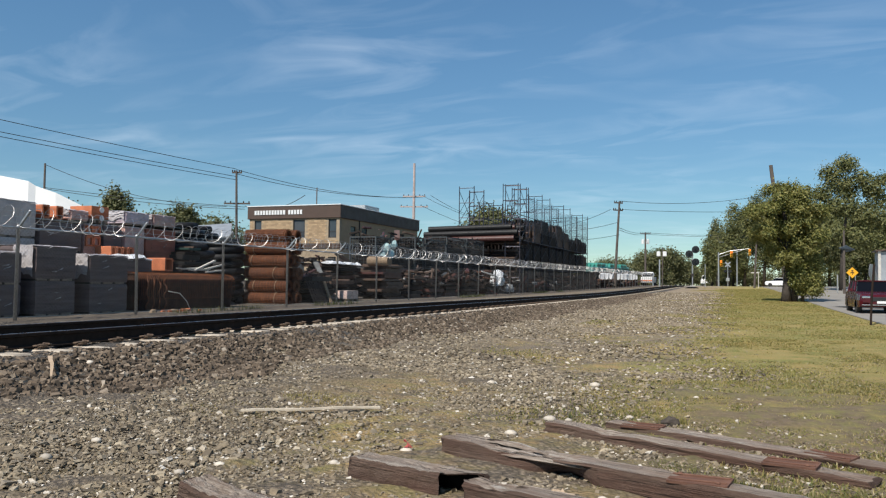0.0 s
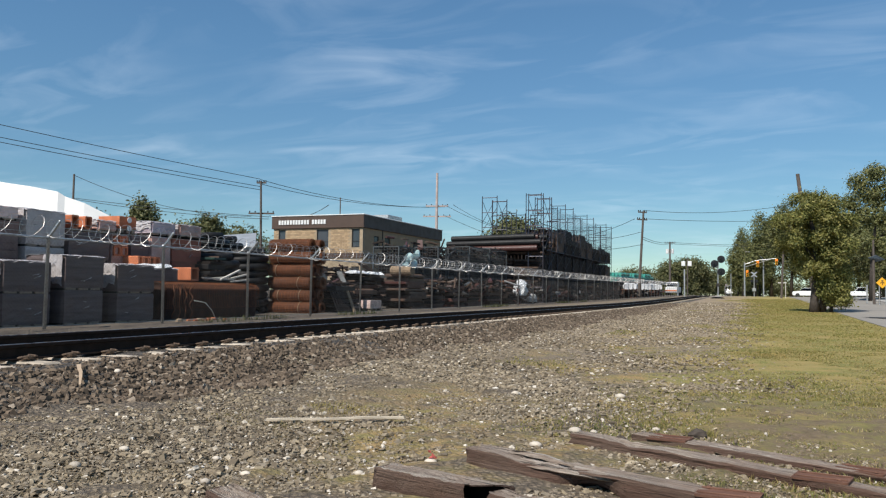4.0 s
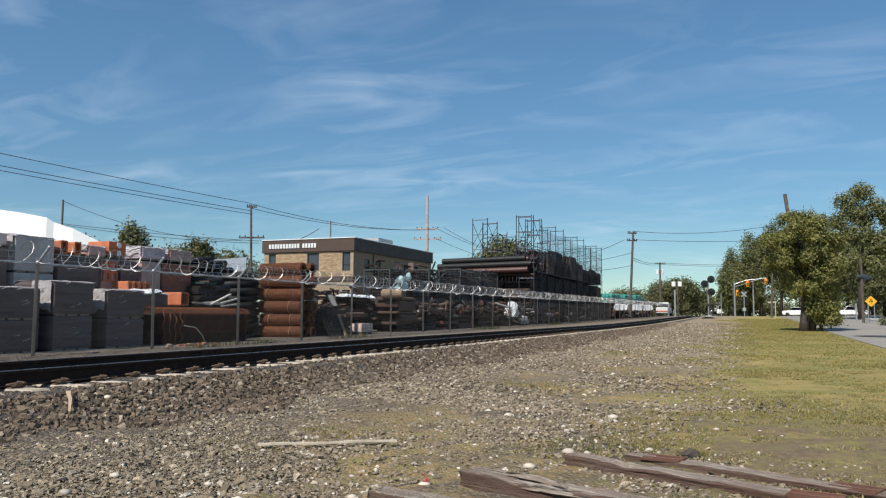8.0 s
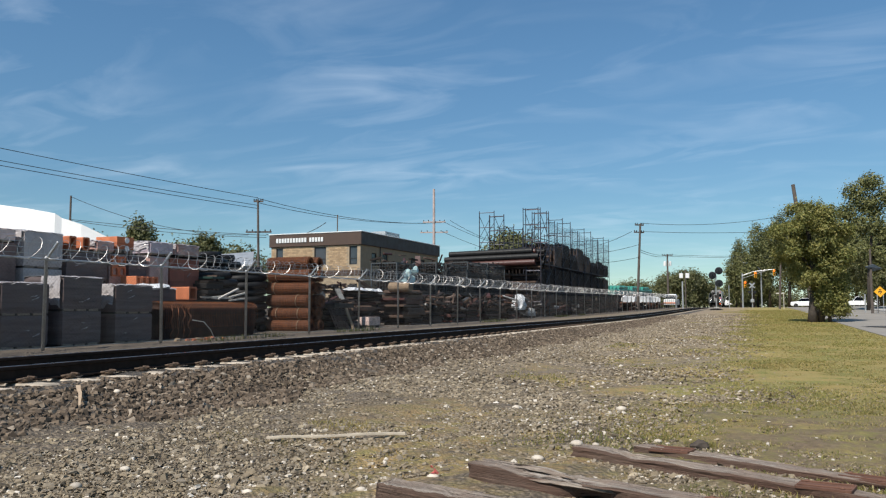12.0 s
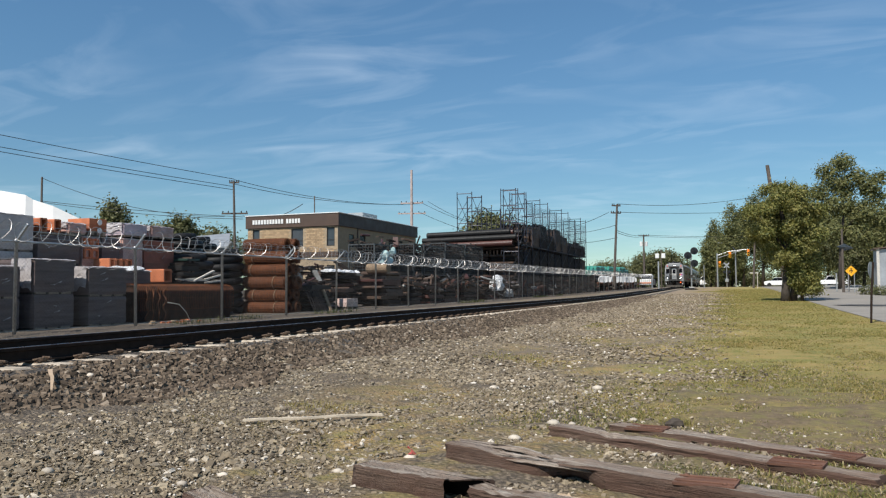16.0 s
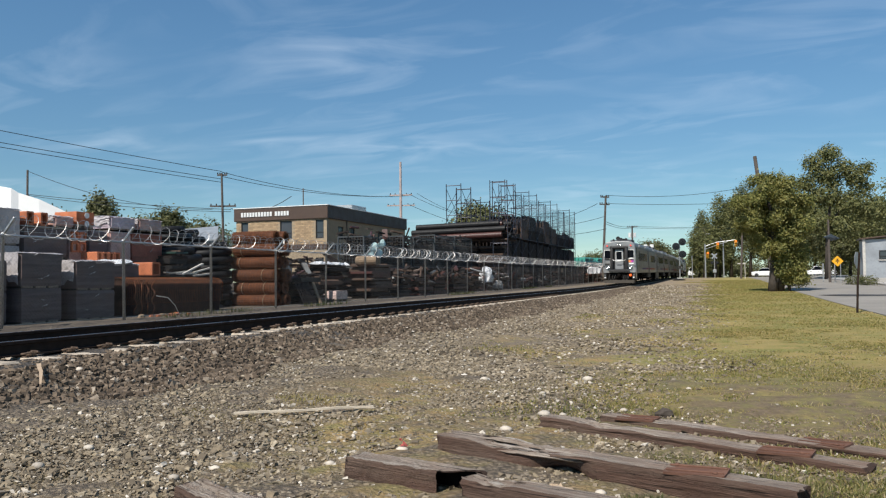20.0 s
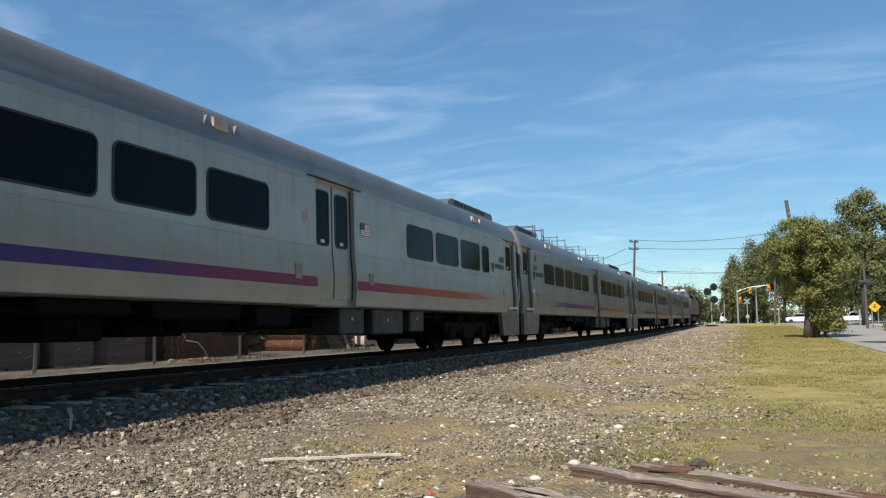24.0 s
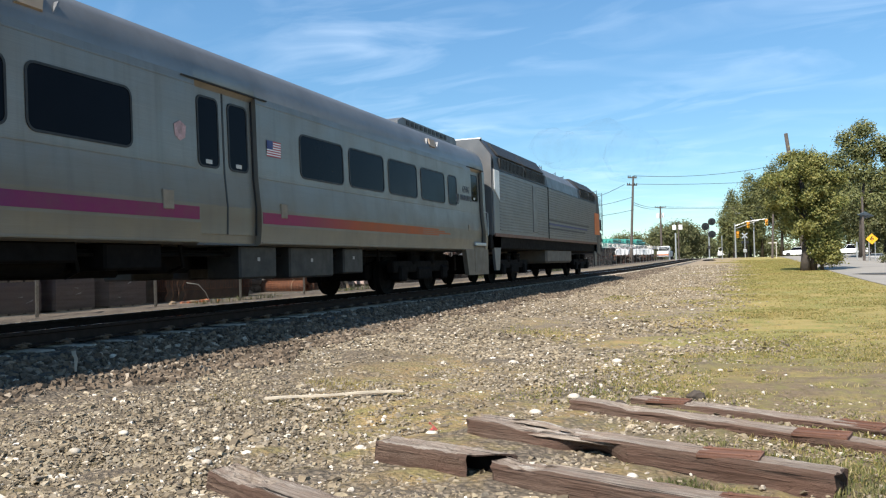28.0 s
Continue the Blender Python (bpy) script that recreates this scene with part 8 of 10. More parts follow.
def build_yard():
    g0 = lambda y: float(yard_z(y))
    A = "grey concrete blocks in dull plastic film on a pallet"
    # front row by the fence
    film_cube(7.3, 8.5, 0.5, 1.80, label=A, seed=1, units=2)
    film_cube(8.75, 9.95, 0.5, 1.82, label=A, seed=2, units=2)
    film_cube(10.35, 11.48, 0.5, 1.80, label=A, seed=3, units=2)
    film_cube(11.76, 12.84, 0.5, 1.96, label="tall grey blocks in torn film, two pallets high", seed=5, units=2)
    film_cube(13.18, 14.38, 0.5, 1.83, label=A, seed=7, units=2)
    # second row, higher
    bricks = lambda y0, y1, z0, z1, m, l, x=-15.1, d=1.2: wrapped_stack(y0, y1, z0, z1, x, d, m, l, True, int(y0 * 7), courses=max(2, int((z1 - z0) / 0.16)))
    film_cube(8.0, 9.3, 0.5, 2.9, -15.1, 1.3, "wrap_pale", "pale blocks in shiny film", 11, 2)
    bricks(9.5, 10.7, 0.5, 2.5, "clay_red", "red brick cube in film")
    bricks(10.95, 12.12, 0.5, 2.72, "brick_dull", "dull red brick cube under film")
    film_cube(10.98, 12.10, 2.74, 3.04, -15.1, 1.2, "wrap_pale", "low pale pack in bright film on bricks", 12)
    film_cube(12.26, 13.36, 0.5, 3.05, -15.1, 1.2, "wrap_mid", "tall grey block cube in film", 13, 3)
    film_cube(13.42, 14.72, 0.5, 2.64, -15.1, 1.2, "wrap", "blue-grey blocks in film", 14, 3)
    # orange flue tiles on end, each with its bright face to the sun
    for y in (13.52, 13.92):
        flue_stack(y, y + 0.22, 2.70, 3.03, -15.12, 1, 1, "square orange clay flue tile on a pallet")
    thing("pallet_board", "brown wooden pallet under clay tiles", "pallet", geo=Geo().box(-16.1, -15.08, 13.42, 14.7, 2.645, 2.70, 0.01), material="pallet", group="loose pallets")
    film_cube(14.34, 14.94, 2.69, 2.98, -15.12, 0.9, "pink", "small pink pack in film", 15)
    t = wrapped_stack(15.02, 15.60, 2.69, 3.14, -15.12, 0.75, "clay", "orange tile pack with two round white labels", False, 92, 2)
    for z in (2.84, 3.05):
        part("round_label", Geo().plate(circle(15.34, z, 0.075, 14), 0, -15.118, -15.108), "white", t, "round white label")
    bricks(14.78, 15.30, 0.5, 2.66, "pink", "narrow pink and orange brick pack in film")
    flue_stack(14.80, 15.28, 2.10, 2.62, -15.06, 2, 2, "orange clay flue tiles stacked at a brick pack")
    film_cube(15.38, 16.06, 0.5, 2.67, -15.1, 1.2, "wrap", "dark grey blocks in film with a pale top", 16, 2)
    film_cube(16.12, 17.05, 0.5, 1.7, -15.1, 1.2, "wrap", "low grey blocks in film", 17)
    film_cube(16.12, 16.9, 1.72, 2.70, -15.1, 1.2, "pink", "pink brick cube in film", 18)
    bricks(16.95, 18.15, 0.5, 2.70, "clay_red", "red brick cube in film on a pallet")
    film_cube(16.14, 17.06, 2.74, 3.10, -15.1, 1.2, "lilac", "pale violet pack in film on bricks", 19)
    film_cube(17.2, 18.14, 2.76, 3.11, -15.1, 1.2, "pink", "pink and orange pack in film", 21)
    film_cube(14.98, 15.92, 0.5, 1.80, -13.95, 0.9, "wrap", "low grey blocks behind the rusty mesh", 22)
    thing("plastic_sheet", "crumpled white plastic sheet on low blocks", "plastic sheet", geo=Geo().loft([[(-14.3 + 0.42 * math.cos(t) * k, 15.4 + 0.5 * math.sin(t) * k + 0.06 * math.sin(5 * t), 1.82 + h + 0.03 * math.sin(3 * t + h * 9) * k) for t in np.arange(0, 6.2, 0.35)] for h, k in ((0, 1), (0.05, 0.85), (0.09, 0.5), (0.08, 0.15))]), material="tarp")
    flue_stack(15.15, 15.95, 1.83, 2.12, -14.6, 4, 1, "row of orange clay flue tiles on low blocks")
    flue_stack(16.2, 16.52, 1.50, 1.86, -13.8, 1, 1, "single orange clay flue tile by the mesh")
    # rusty mesh: sheets rolled low, then the high pile of rolls
    s = thing("mesh_sheets", "low rusty bundle of curved welded mesh sheets", "mesh bundle", group="rusty mesh rolls")
    arch = [(-13.42, 0.52), (-13.36, 0.80), (-13.34, 1.10), (-13.36, 1.30), (-13.44, 1.40), (-13.60, 1.455), (-13.9, 1.46), (-14.3, 1.44), (-14.45, 1.2), (-14.45, 0.52)]
    # the front's shade is put into the core colour; top wires are thicker
    part("packed_core", Geo().plate([(x, z - 0.02) for x, z in arch], 1, 14.85, 18.5), "mesh_dark", s, "packed mesh layers in the colour of their shaded front")
    g = Geo()
    for y in np.arange(14.8, 18.6, 0.07):
        g.tube([(x + 0.004, y, z + 0.002) for x, z in arch[1:5]], 0.0035, 4)
        g.tube([(x + 0.006, y, z + 0.004) for x, z in arch[3:8]], 0.008, 4)
    for x, z in arch[1:8]:
        g.rod((x + 0.006, 14.75, z + 0.004), (x + 0.006, 18.62, z + 0.004), 0.004, 4)
    for x in np.arange(-14.3, -13.5, 0.13):
        g.rod((x, 14.75, 1.462), (x, 18.62, 1.462), 0.009, 4)
    tagged(part("mesh_sheet", g, "rust_bright", s, "rusty welded mesh"), kind="stuff")
    # wavy sheet edges that stick out at the near end
    for k in range(4):
        y = 15.0 + 0.21 * k
        pts = [(-13.27 + 0.035 * math.sin(z * 17 + k), y + 0.03 * math.sin(z * 19 + 2 * k), z) for z in np.arange(0.55, 1.44, 0.045)]
        part("sheet_edge", Geo().tube(pts, 0.017, 5), "mesh_rust", s, "wavy rusty sheet edge")
    for j in range(6):
        z = 0.708 + j * 0.412 + 0.012 * (j > 2)
        mesh_roll(-15.2 + 0.07 * ((j * 2) % 3), -13.42 - 0.05 * (j % 3), 21.68 + 0.03 * (j % 2), z, 0.205)
        mesh_roll(-15.25 - 0.04 * (j % 2), -13.36 - 0.09 * (j % 2), 22.13 + 0.02 * (j % 3), z, 0.205)
    s = thing("board_bundle", "bundle of pale broken boards lying on the mesh", "boards")
    r = random.Random(2)
    for i in range(7):
        a = Vector((-13.6 - r.uniform(0, 0.4), 16.9 + 0.15 * i, 1.5 + r.uniform(0, 0.1)))
        d = Vector((0.15, 0.6 + r.uniform(-0.2, 0.2), r.uniform(-0.05, 0.3)))
        n = Vector((0.035, 0, 0))
        u = Vector((0, -0.01, 0.018))
        part("board", Geo().loft([[p - n - u, p + n - u, p + n + u, p - n + u] for p in (a, a + d)]), "board_pale", s)
    # twigs of bent wire before the mesh
    thing("wire_end", "bent rusty wire end sticking out by the fence", "wire", geo=Geo().tube([(-12.9, 15.3, 1.0), (-12.8, 15.6, 0.95), (-12.75, 15.8, 0.75), (-12.8, 16.0, 0.55)], 0.012, 5), material="board_pale")
    rr = random.Random(55)
    for k in range(9):
        y, q = 14.6 + 0.17 * k + rr.uniform(-0.05, 0.05), rr.uniform(0.03, 0.07)
        x = -12.62 + rr.uniform(-0.12, 0.15)
        thing("rubble", "small chunk of broken orange tile at the fence foot", "rubble", group="broken tile", geo=Geo().loft([[(x + q * kk * math.cos(t) * rr.uniform(0.8, 1.2), y + q * 1.7 * kk * math.sin(t) * rr.uniform(0.8, 1.2), gz(x, y) + hh * q) for t in np.arange(0, 6.2, 0.9)] for hh, kk in ((-0.2, 1), (0.6, 0.9), (1.0, 0.5))]), material="clay" if k % 3 else "tan_board")
    # black pipe coils
    for i, (x, y, z, n) in enumerate(((-16.6, 18.6, 0.5, 9), (-16.6, 20.1, 0.5, 10), (-15.8, 21.2, 0.5, 8), (-17.9, 19.4, 0.5, 10), (-17.2, 21.6, 0.5, 10), (-15.6, 19.3, 0.5, 7))):
        coil(x, y, z, 0.68, 0.125, n)
    stock_pile(17.9, 18.7, 0.5, 2.2, -14.6, 0.5, ["dark_stock", "teal_dark", "black_plastic"], 4, "dark green and black steel stock under pipe coils")
    # beyond the rolls
    stock_pile(22.9, 24.9, 0.5, 1.3, -13.4, 1.0, ["dark_stock", "dark_stock", "box_grey"], 5)
    thing("leaning_sheet", "narrow pale board leaning against dark steel stock", "board", geo=Geo().loft([[(-12.95, 23.52, 0.55), (-12.95, 23.66, 0.55), (-12.91, 23.66, 0.56), (-12.91, 23.52, 0.56)], [(-13.3, 23.6, 1.28), (-13.3, 23.74, 1.28), (-13.26, 23.74, 1.29), (-13.26, 23.6, 1.29)]]), material="tan_board")
    for i in range(6):
        thing("steel_channel", "dark steel channel leaning in a row", "channel", group="leaning channels", geo=Geo().loft([[(-12.9, 22.4 + i * 0.16, 0.52), (-12.9, 22.5 + i * 0.16, 0.52), (-12.95, 22.5 + i * 0.16, 0.52)], [(-13.3, 22.45 + i * 0.16, 1.3), (-13.3, 22.55 + i * 0.16, 1.3), (-13.35, 22.55 + i * 0.16, 1.3)]]), material="dark_stock")
    stock_pile(24.9, 26.9, 0.52, 1.35, -13.8, 1.2, ["clay_dark", "scaf_rust", "dark_stock"], 6, "pile of red and dark lumber on bearers", "lumber_pile")
    stock_pile(26.2, 29.2, 0.55, 1.95, -14.6, 1.2, ["dark_stock", "box_grey", "dark_stock", "clay_dark"], 7)
    s = wrapped_stack(25.3, 26.2, 0.52, 0.95, -13.2, 0.7, "wrap_pale", "low pale slab pack on the ground", False, 31)
    stock_pile(28.9, 31.3, 0.55, 2.0, -13.5, 1.2, ["scaf_rust", "brown_band", "clay_dark", "dark_stock"], 8, "stack of tan and red boards on bearers", "lumber_pile")
    thing("log_end", "round pale log end lying on the board stack", "log", geo=Geo().lathe((-14.3, 29.3, 2.16), (1, -0.1, 0), [(0, 0.2), (1.0, 0.2)], 14), material="tan_board")
    rp = random.Random(61)
    for y, w in ((26.9, 0.5), (27.6, 0.75), (28.5, 0.6)):
        line = [(-14.7 - 0.12 * math.sin(3 * t), y + w * t, 1.99 + 0.03 * rp.random()) for t in np.linspace(-1, 1, 9)]
        thing("plastic_sheet", "low crumpled white plastic sheet on dark stock", "plastic sheet", geo=Geo().loft([[(a, b, c - 0.04), (a + 0.16, b, c - 0.03), (a + 0.10 + rp.uniform(-0.05, 0.05), b, c + 0.05 * rp.random() + 0.02), (a - 0.05, b, c + 0.09 * rp.random() + 0.03), (a - 0.3, b, c)] for a, b, c in line]), material="tarp", group="white plastic on the stock")
    for i, (y0, y1, z0, z1, x) in enumerate(((31.6, 33.6, 0.6, 1.3, -13.6), (33.8, 36.0, 0.6, 1.5, -13.4), (36.4, 39.0, 0.6, 1.6, -13.6), (39.4, 42.4, 0.62, 1.5, -13.5), (42.6, 45.5, 0.65, 1.2, -13.4), (46.2, 48.6, 0.65, 2.0, -13.6))):
        stock_pile(y0, y1, z0, z1, x, 1.3, ["dark_stock", "clay_dark", "scaf_rust", "dark_stock"], 20 + i, "pile of dark and rust-red building stock")
    for i, (y0, y1, z0, z1) in enumerate(((31.8, 33.5, 1.9, 3.35), (33.6, 36.4, 1.9, 3.0), (36.5, 37.6, 2.0, 3.6), (37.9, 41.0, 2.0, 3.6), (41.2, 44.6, 2.0, 3.9), (44.8, 48.2, 2.1, 4.0))):
        stock_pile(y0, y1, 0.6, z0 - 0.06, -15.3, 1.2, ["dark_stock", "dark_stock", "scaf_rust"], 40 + i, "dark stock under a wire crate")
        wire_crate(y0, y1, z0, z1, -15.2, 1.3, i)
    for k, (y, z, q) in enumerate(((32.3, 2.45, 0.22), (32.7, 2.85, 0.26), (33.2, 2.55, 0.24), (33.6, 3.05, 0.2))):
        rt = random.Random(80 + k)
        g = Geo().loft([[(-15.1 + q * 0.7 * kk * math.cos(t) * rt.uniform(0.7, 1.2), y + q * 1.4 * kk * math.sin(t) * rt.uniform(0.7, 1.25) + 0.5 * hh * q, z + hh * q * rt.uniform(0.8, 1.2)) for t in np.arange(0, 6.2, 0.55)] for hh, kk in ((-0.9, 0.4), (-0.4, 0.9), (0.2, 1.0), (0.8, 0.6), (1.1, 0.2))])
        thing("crumpled_tarp", "crumpled green-white rag stuffed in a wire crate", "tarp", geo=g, material="teal_pale", group="rags in the crate")
    rt = random.Random(91)
    g = Geo().loft([[(-13.2 + 0.42 * kk * math.cos(t) * rt.uniform(0.78, 1.15), 44.7 + 0.62 * kk * math.sin(t) * rt.uniform(0.78, 1.15) + 0.35 * max(0, hh - 0.6), 1.15 + hh * rt.uniform(0.96, 1.04)) for t in np.arange(0, 6.2, 0.35)] for hh, kk in ((0.0, 0.9), (0.25, 1.0), (0.5, 0.98), (0.72, 0.8), (0.88, 0.5), (0.93, 0.15))])
    thing("bulk_bag", "slumped white woven bulk bag by the fence", "bag", geo=g, material="tarp")
    g = Geo().loft([[(-13.0 + 0.3 * kk * math.cos(t) * rt.uniform(0.8, 1.1), 46.6 + 0.8 * kk * math.sin(t) * rt.uniform(0.8, 1.1), 0.75 + hh * rt.uniform(0.9, 1.1)) for t in np.arange(0, 6.2, 0.5)] for hh, kk in ((0.0, 0.9), (0.2, 1.0), (0.42, 0.7), (0.5, 0.2))])
    thing("bulk_bag", "small heap of torn white plastic by the fence", "bag", geo=g, material="tarp_grey")
    build_scaffold()
    rc = random.Random(77)
    for y0, y1, z0, z1, x, n in ((22.9, 24.9, 1.3, 1.6, -13.6, 22), (26.2, 29.0, 1.9, 2.3, -14.9, 26), (31.6, 36.0, 1.3, 1.9, -13.4, 44), (36.4, 42.4, 1.4, 2.0, -13.3, 56), (42.8, 48.6, 0.7, 1.9, -12.95, 60), (31.8, 48.0, 3.2, 3.9, -15.8, 70),
                                 (49.0, 82.0, 0.75, 2.0, -12.9, 110), (84.0, 120.0, 0.9, 2.0, -12.75, 90)):
        clutter_heap(y0, y1, z0, z1, x, n, rc)
    # rust-coloured stacks under the scaffold row, along the fence
    r = random.Random(31)
    for i, y in enumerate(np.arange(50, 84, 2.4)):
        stock_pile(y, y + 2.1, 0.7, 1.6 + r.uniform(-0.3, 0.5), -13.3, 0.6, ["rust", "dark_stock", "scaf_rust"], 60 + i, "rusty steel stock under the scaffold row")
    # green pipes and white coils further down
    for i in range(10):
        y = 84 + i * 3.3
        s = thing("pipe_bundle", "bundle of teal-green plastic pipes", "pipes", group="teal pipe bundles")
        for j in range(4):
            for k in range(3 if i % 3 else 2):
                part("pipe", Geo().lathe((-14.2 - j * 0.4, y, 2.79 + 0.055 * i + k * 0.36), (0, 1, 0), [(0, 0.15), (0, 0.19), (3.0, 0.19), (3.0, 0.15)], 10), "teal", s)
        stock_pile(y, y + 2.9, 0.85, 2.6 + 0.055 * i, -13.7, 1.8, ["dark_stock", "box_grey"], 100 + i, "dark stock under green pipes")
    rs = random.Random(44)
    for i in range(12):
        y = 84 + i * 2.8
        stock_pile(y, y + 2.6, 0.85, 1.75 + 0.02 * i, -12.9, 0.6, ["dark_stock", "dark_stock", "rust"], 150 + i, "dark stock by the fence under white coils")
        d = Vector((rs.uniform(0.2, 1), rs.uniform(-1, -0.3), 0)).normalized()
        thing("wire_spool", "white coil of wire lying on dark stock", "spool", group="white coils", geo=Geo().lathe((-13.25, y + rs.uniform(0.6, 1.8), 2.12 + 0.02 * i), d, [(0, 0.26), (-0.03, 0.38), (0.04, 0.45), (0.14, 0.45), (0.21, 0.38), (0.18, 0.26)], 14), material="tarp")
    for i, y in enumerate((107.5, 110.0, 113.0, 115.5)):
        stock_pile(y, y + 2.0, 0.9, 1.7, -13.4, 1.2, ["dark_stock", "box_grey", "rust"], 130 + i, "dark stock under white coils")
        thing("wire_spool", "white coil of wire lying on dark stock", "spool", group="white coils", geo=Geo().lathe((-13.6 - 0.3 * (i % 2), y + 0.6, 2.28), (0.5, -0.9, 0), [(0, 0.3), (0, 0.6), (0.35, 0.6), (0.35, 0.3)], 16), material="tarp")
    # crew truck with white body and orange rail, seen end on
    for i, y in enumerate((136.5,)):
        s = thing("service_truck", "white service truck with orange rails parked in the yard", "truck", (-13.4, y, float(yard_z(y + 2)) - 0.02), 0, "white service trucks")
        part("body", Geo().box(-1.1, 1.1, 0, 4.6, 0.5, 1.5, 0.1), "white", s)
        part("cab", Geo().box(-1.0, 1.0, 0.6, 2.2, 1.5, 2.35, 0.2), "white", s)
        part("windscreen", Geo().box(-0.85, 0.85, 0.57, 0.6, 1.6, 2.15, 0.01), "glass", s)
        part("rail", Geo().box(-1.12, 1.12, -0.06, 0.0, 0.75, 0.95, 0.02), "orange", s)
        for sx in (-1, 1):
            for yy in (0.9, 3.6):
                part("wheel", Geo().lathe((sx * 1.0, yy, 0.38), (sx, 0, 0), [(-0.2, 0.2), (-0.2, 0.38), (0.03, 0.38), (0.03, 0.2)], 14), "rubber", s)


M["tarp_grey"] = worn("grey_white_wire_coil", (0.46, 0.45, 0.43), 0.6, 0, 0.25, 5, 40, (0.2, 0.18, 0.16), 0.4)
M["wrap_mid"] = worn("mid_grey_block_under_film", (0.47, 0.41, 0.39), 0.35, 0, 0.2, 2.2, 18, (0.09, 0.085, 0.085), 0.4, 0.3, 0.2)
M["pink"] = worn("pink_brick_under_film", (0.46, 0.28, 0.24), 0.35, 0, 0.3, 4, 20, (0.42, 0.36, 0.37), 0.5, 0.3, 0.2)
M["teal_dark"] = worn("dark_green_stock", (0.02, 0.05, 0.04), 0.5, 0, 0.3, 3, 40)
M["teal_pale"] = worn("pale_green_tarp", (0.42, 0.56, 0.54), 0.5, 0, 0.2, 3, 40)
M["tan_board"] = worn("tan_board", (0.34, 0.24, 0.15), 0.85, 0, 0.25, 4, 50, (0.18, 0.13, 0.1), 0.4, 0.2, 0.2)

# ---- buildings, poles and trees ----
def window_in(parent, axis, at, a0, a1, z0, z1, sgn):
    """A framed window set back in a wall; axis 1: wall faces along y, axis 0: along x."""
    o, i = [(a0, z0), (a1, z0), (a1, z1), (a0, z1)], [(a0 + 0.07, z0 + 0.07), (a1 - 0.07, z0 + 0.07), (a1 - 0.07, z1 - 0.07), (a0 + 0.07, z1 - 0.07)]
    w = part("window", Geo().ring_plate(o, i, axis, at - 0.06, at + 0.05), "gasket", parent, "dark framed window")
    part("pane", Geo().plate(i, axis, at - 0.02 * sgn, at + 0.02 * sgn), "glass_blue", w)
    m = (a0 + a1) / 2
    part("glazing_bar", Geo().plate([(a0, (z0 * 2 + z1) / 3 - 0.03), (a1, (z0 * 2 + z1) / 3 - 0.03), (a1, (z0 * 2 + z1) / 3 + 0.03), (a0, (z0 * 2 + z1) / 3 + 0.03)], axis, at - 0.05, at + 0.05), "gasket", w)
    part("sill", Geo().plate([(a0 - 0.05, z0 - 0.12), (a1 + 0.05, z0 - 0.12), (a1 + 0.05, z0), (a0 - 0.05, z0)], axis, at - 0.10, at + 0.02), "concrete", w)


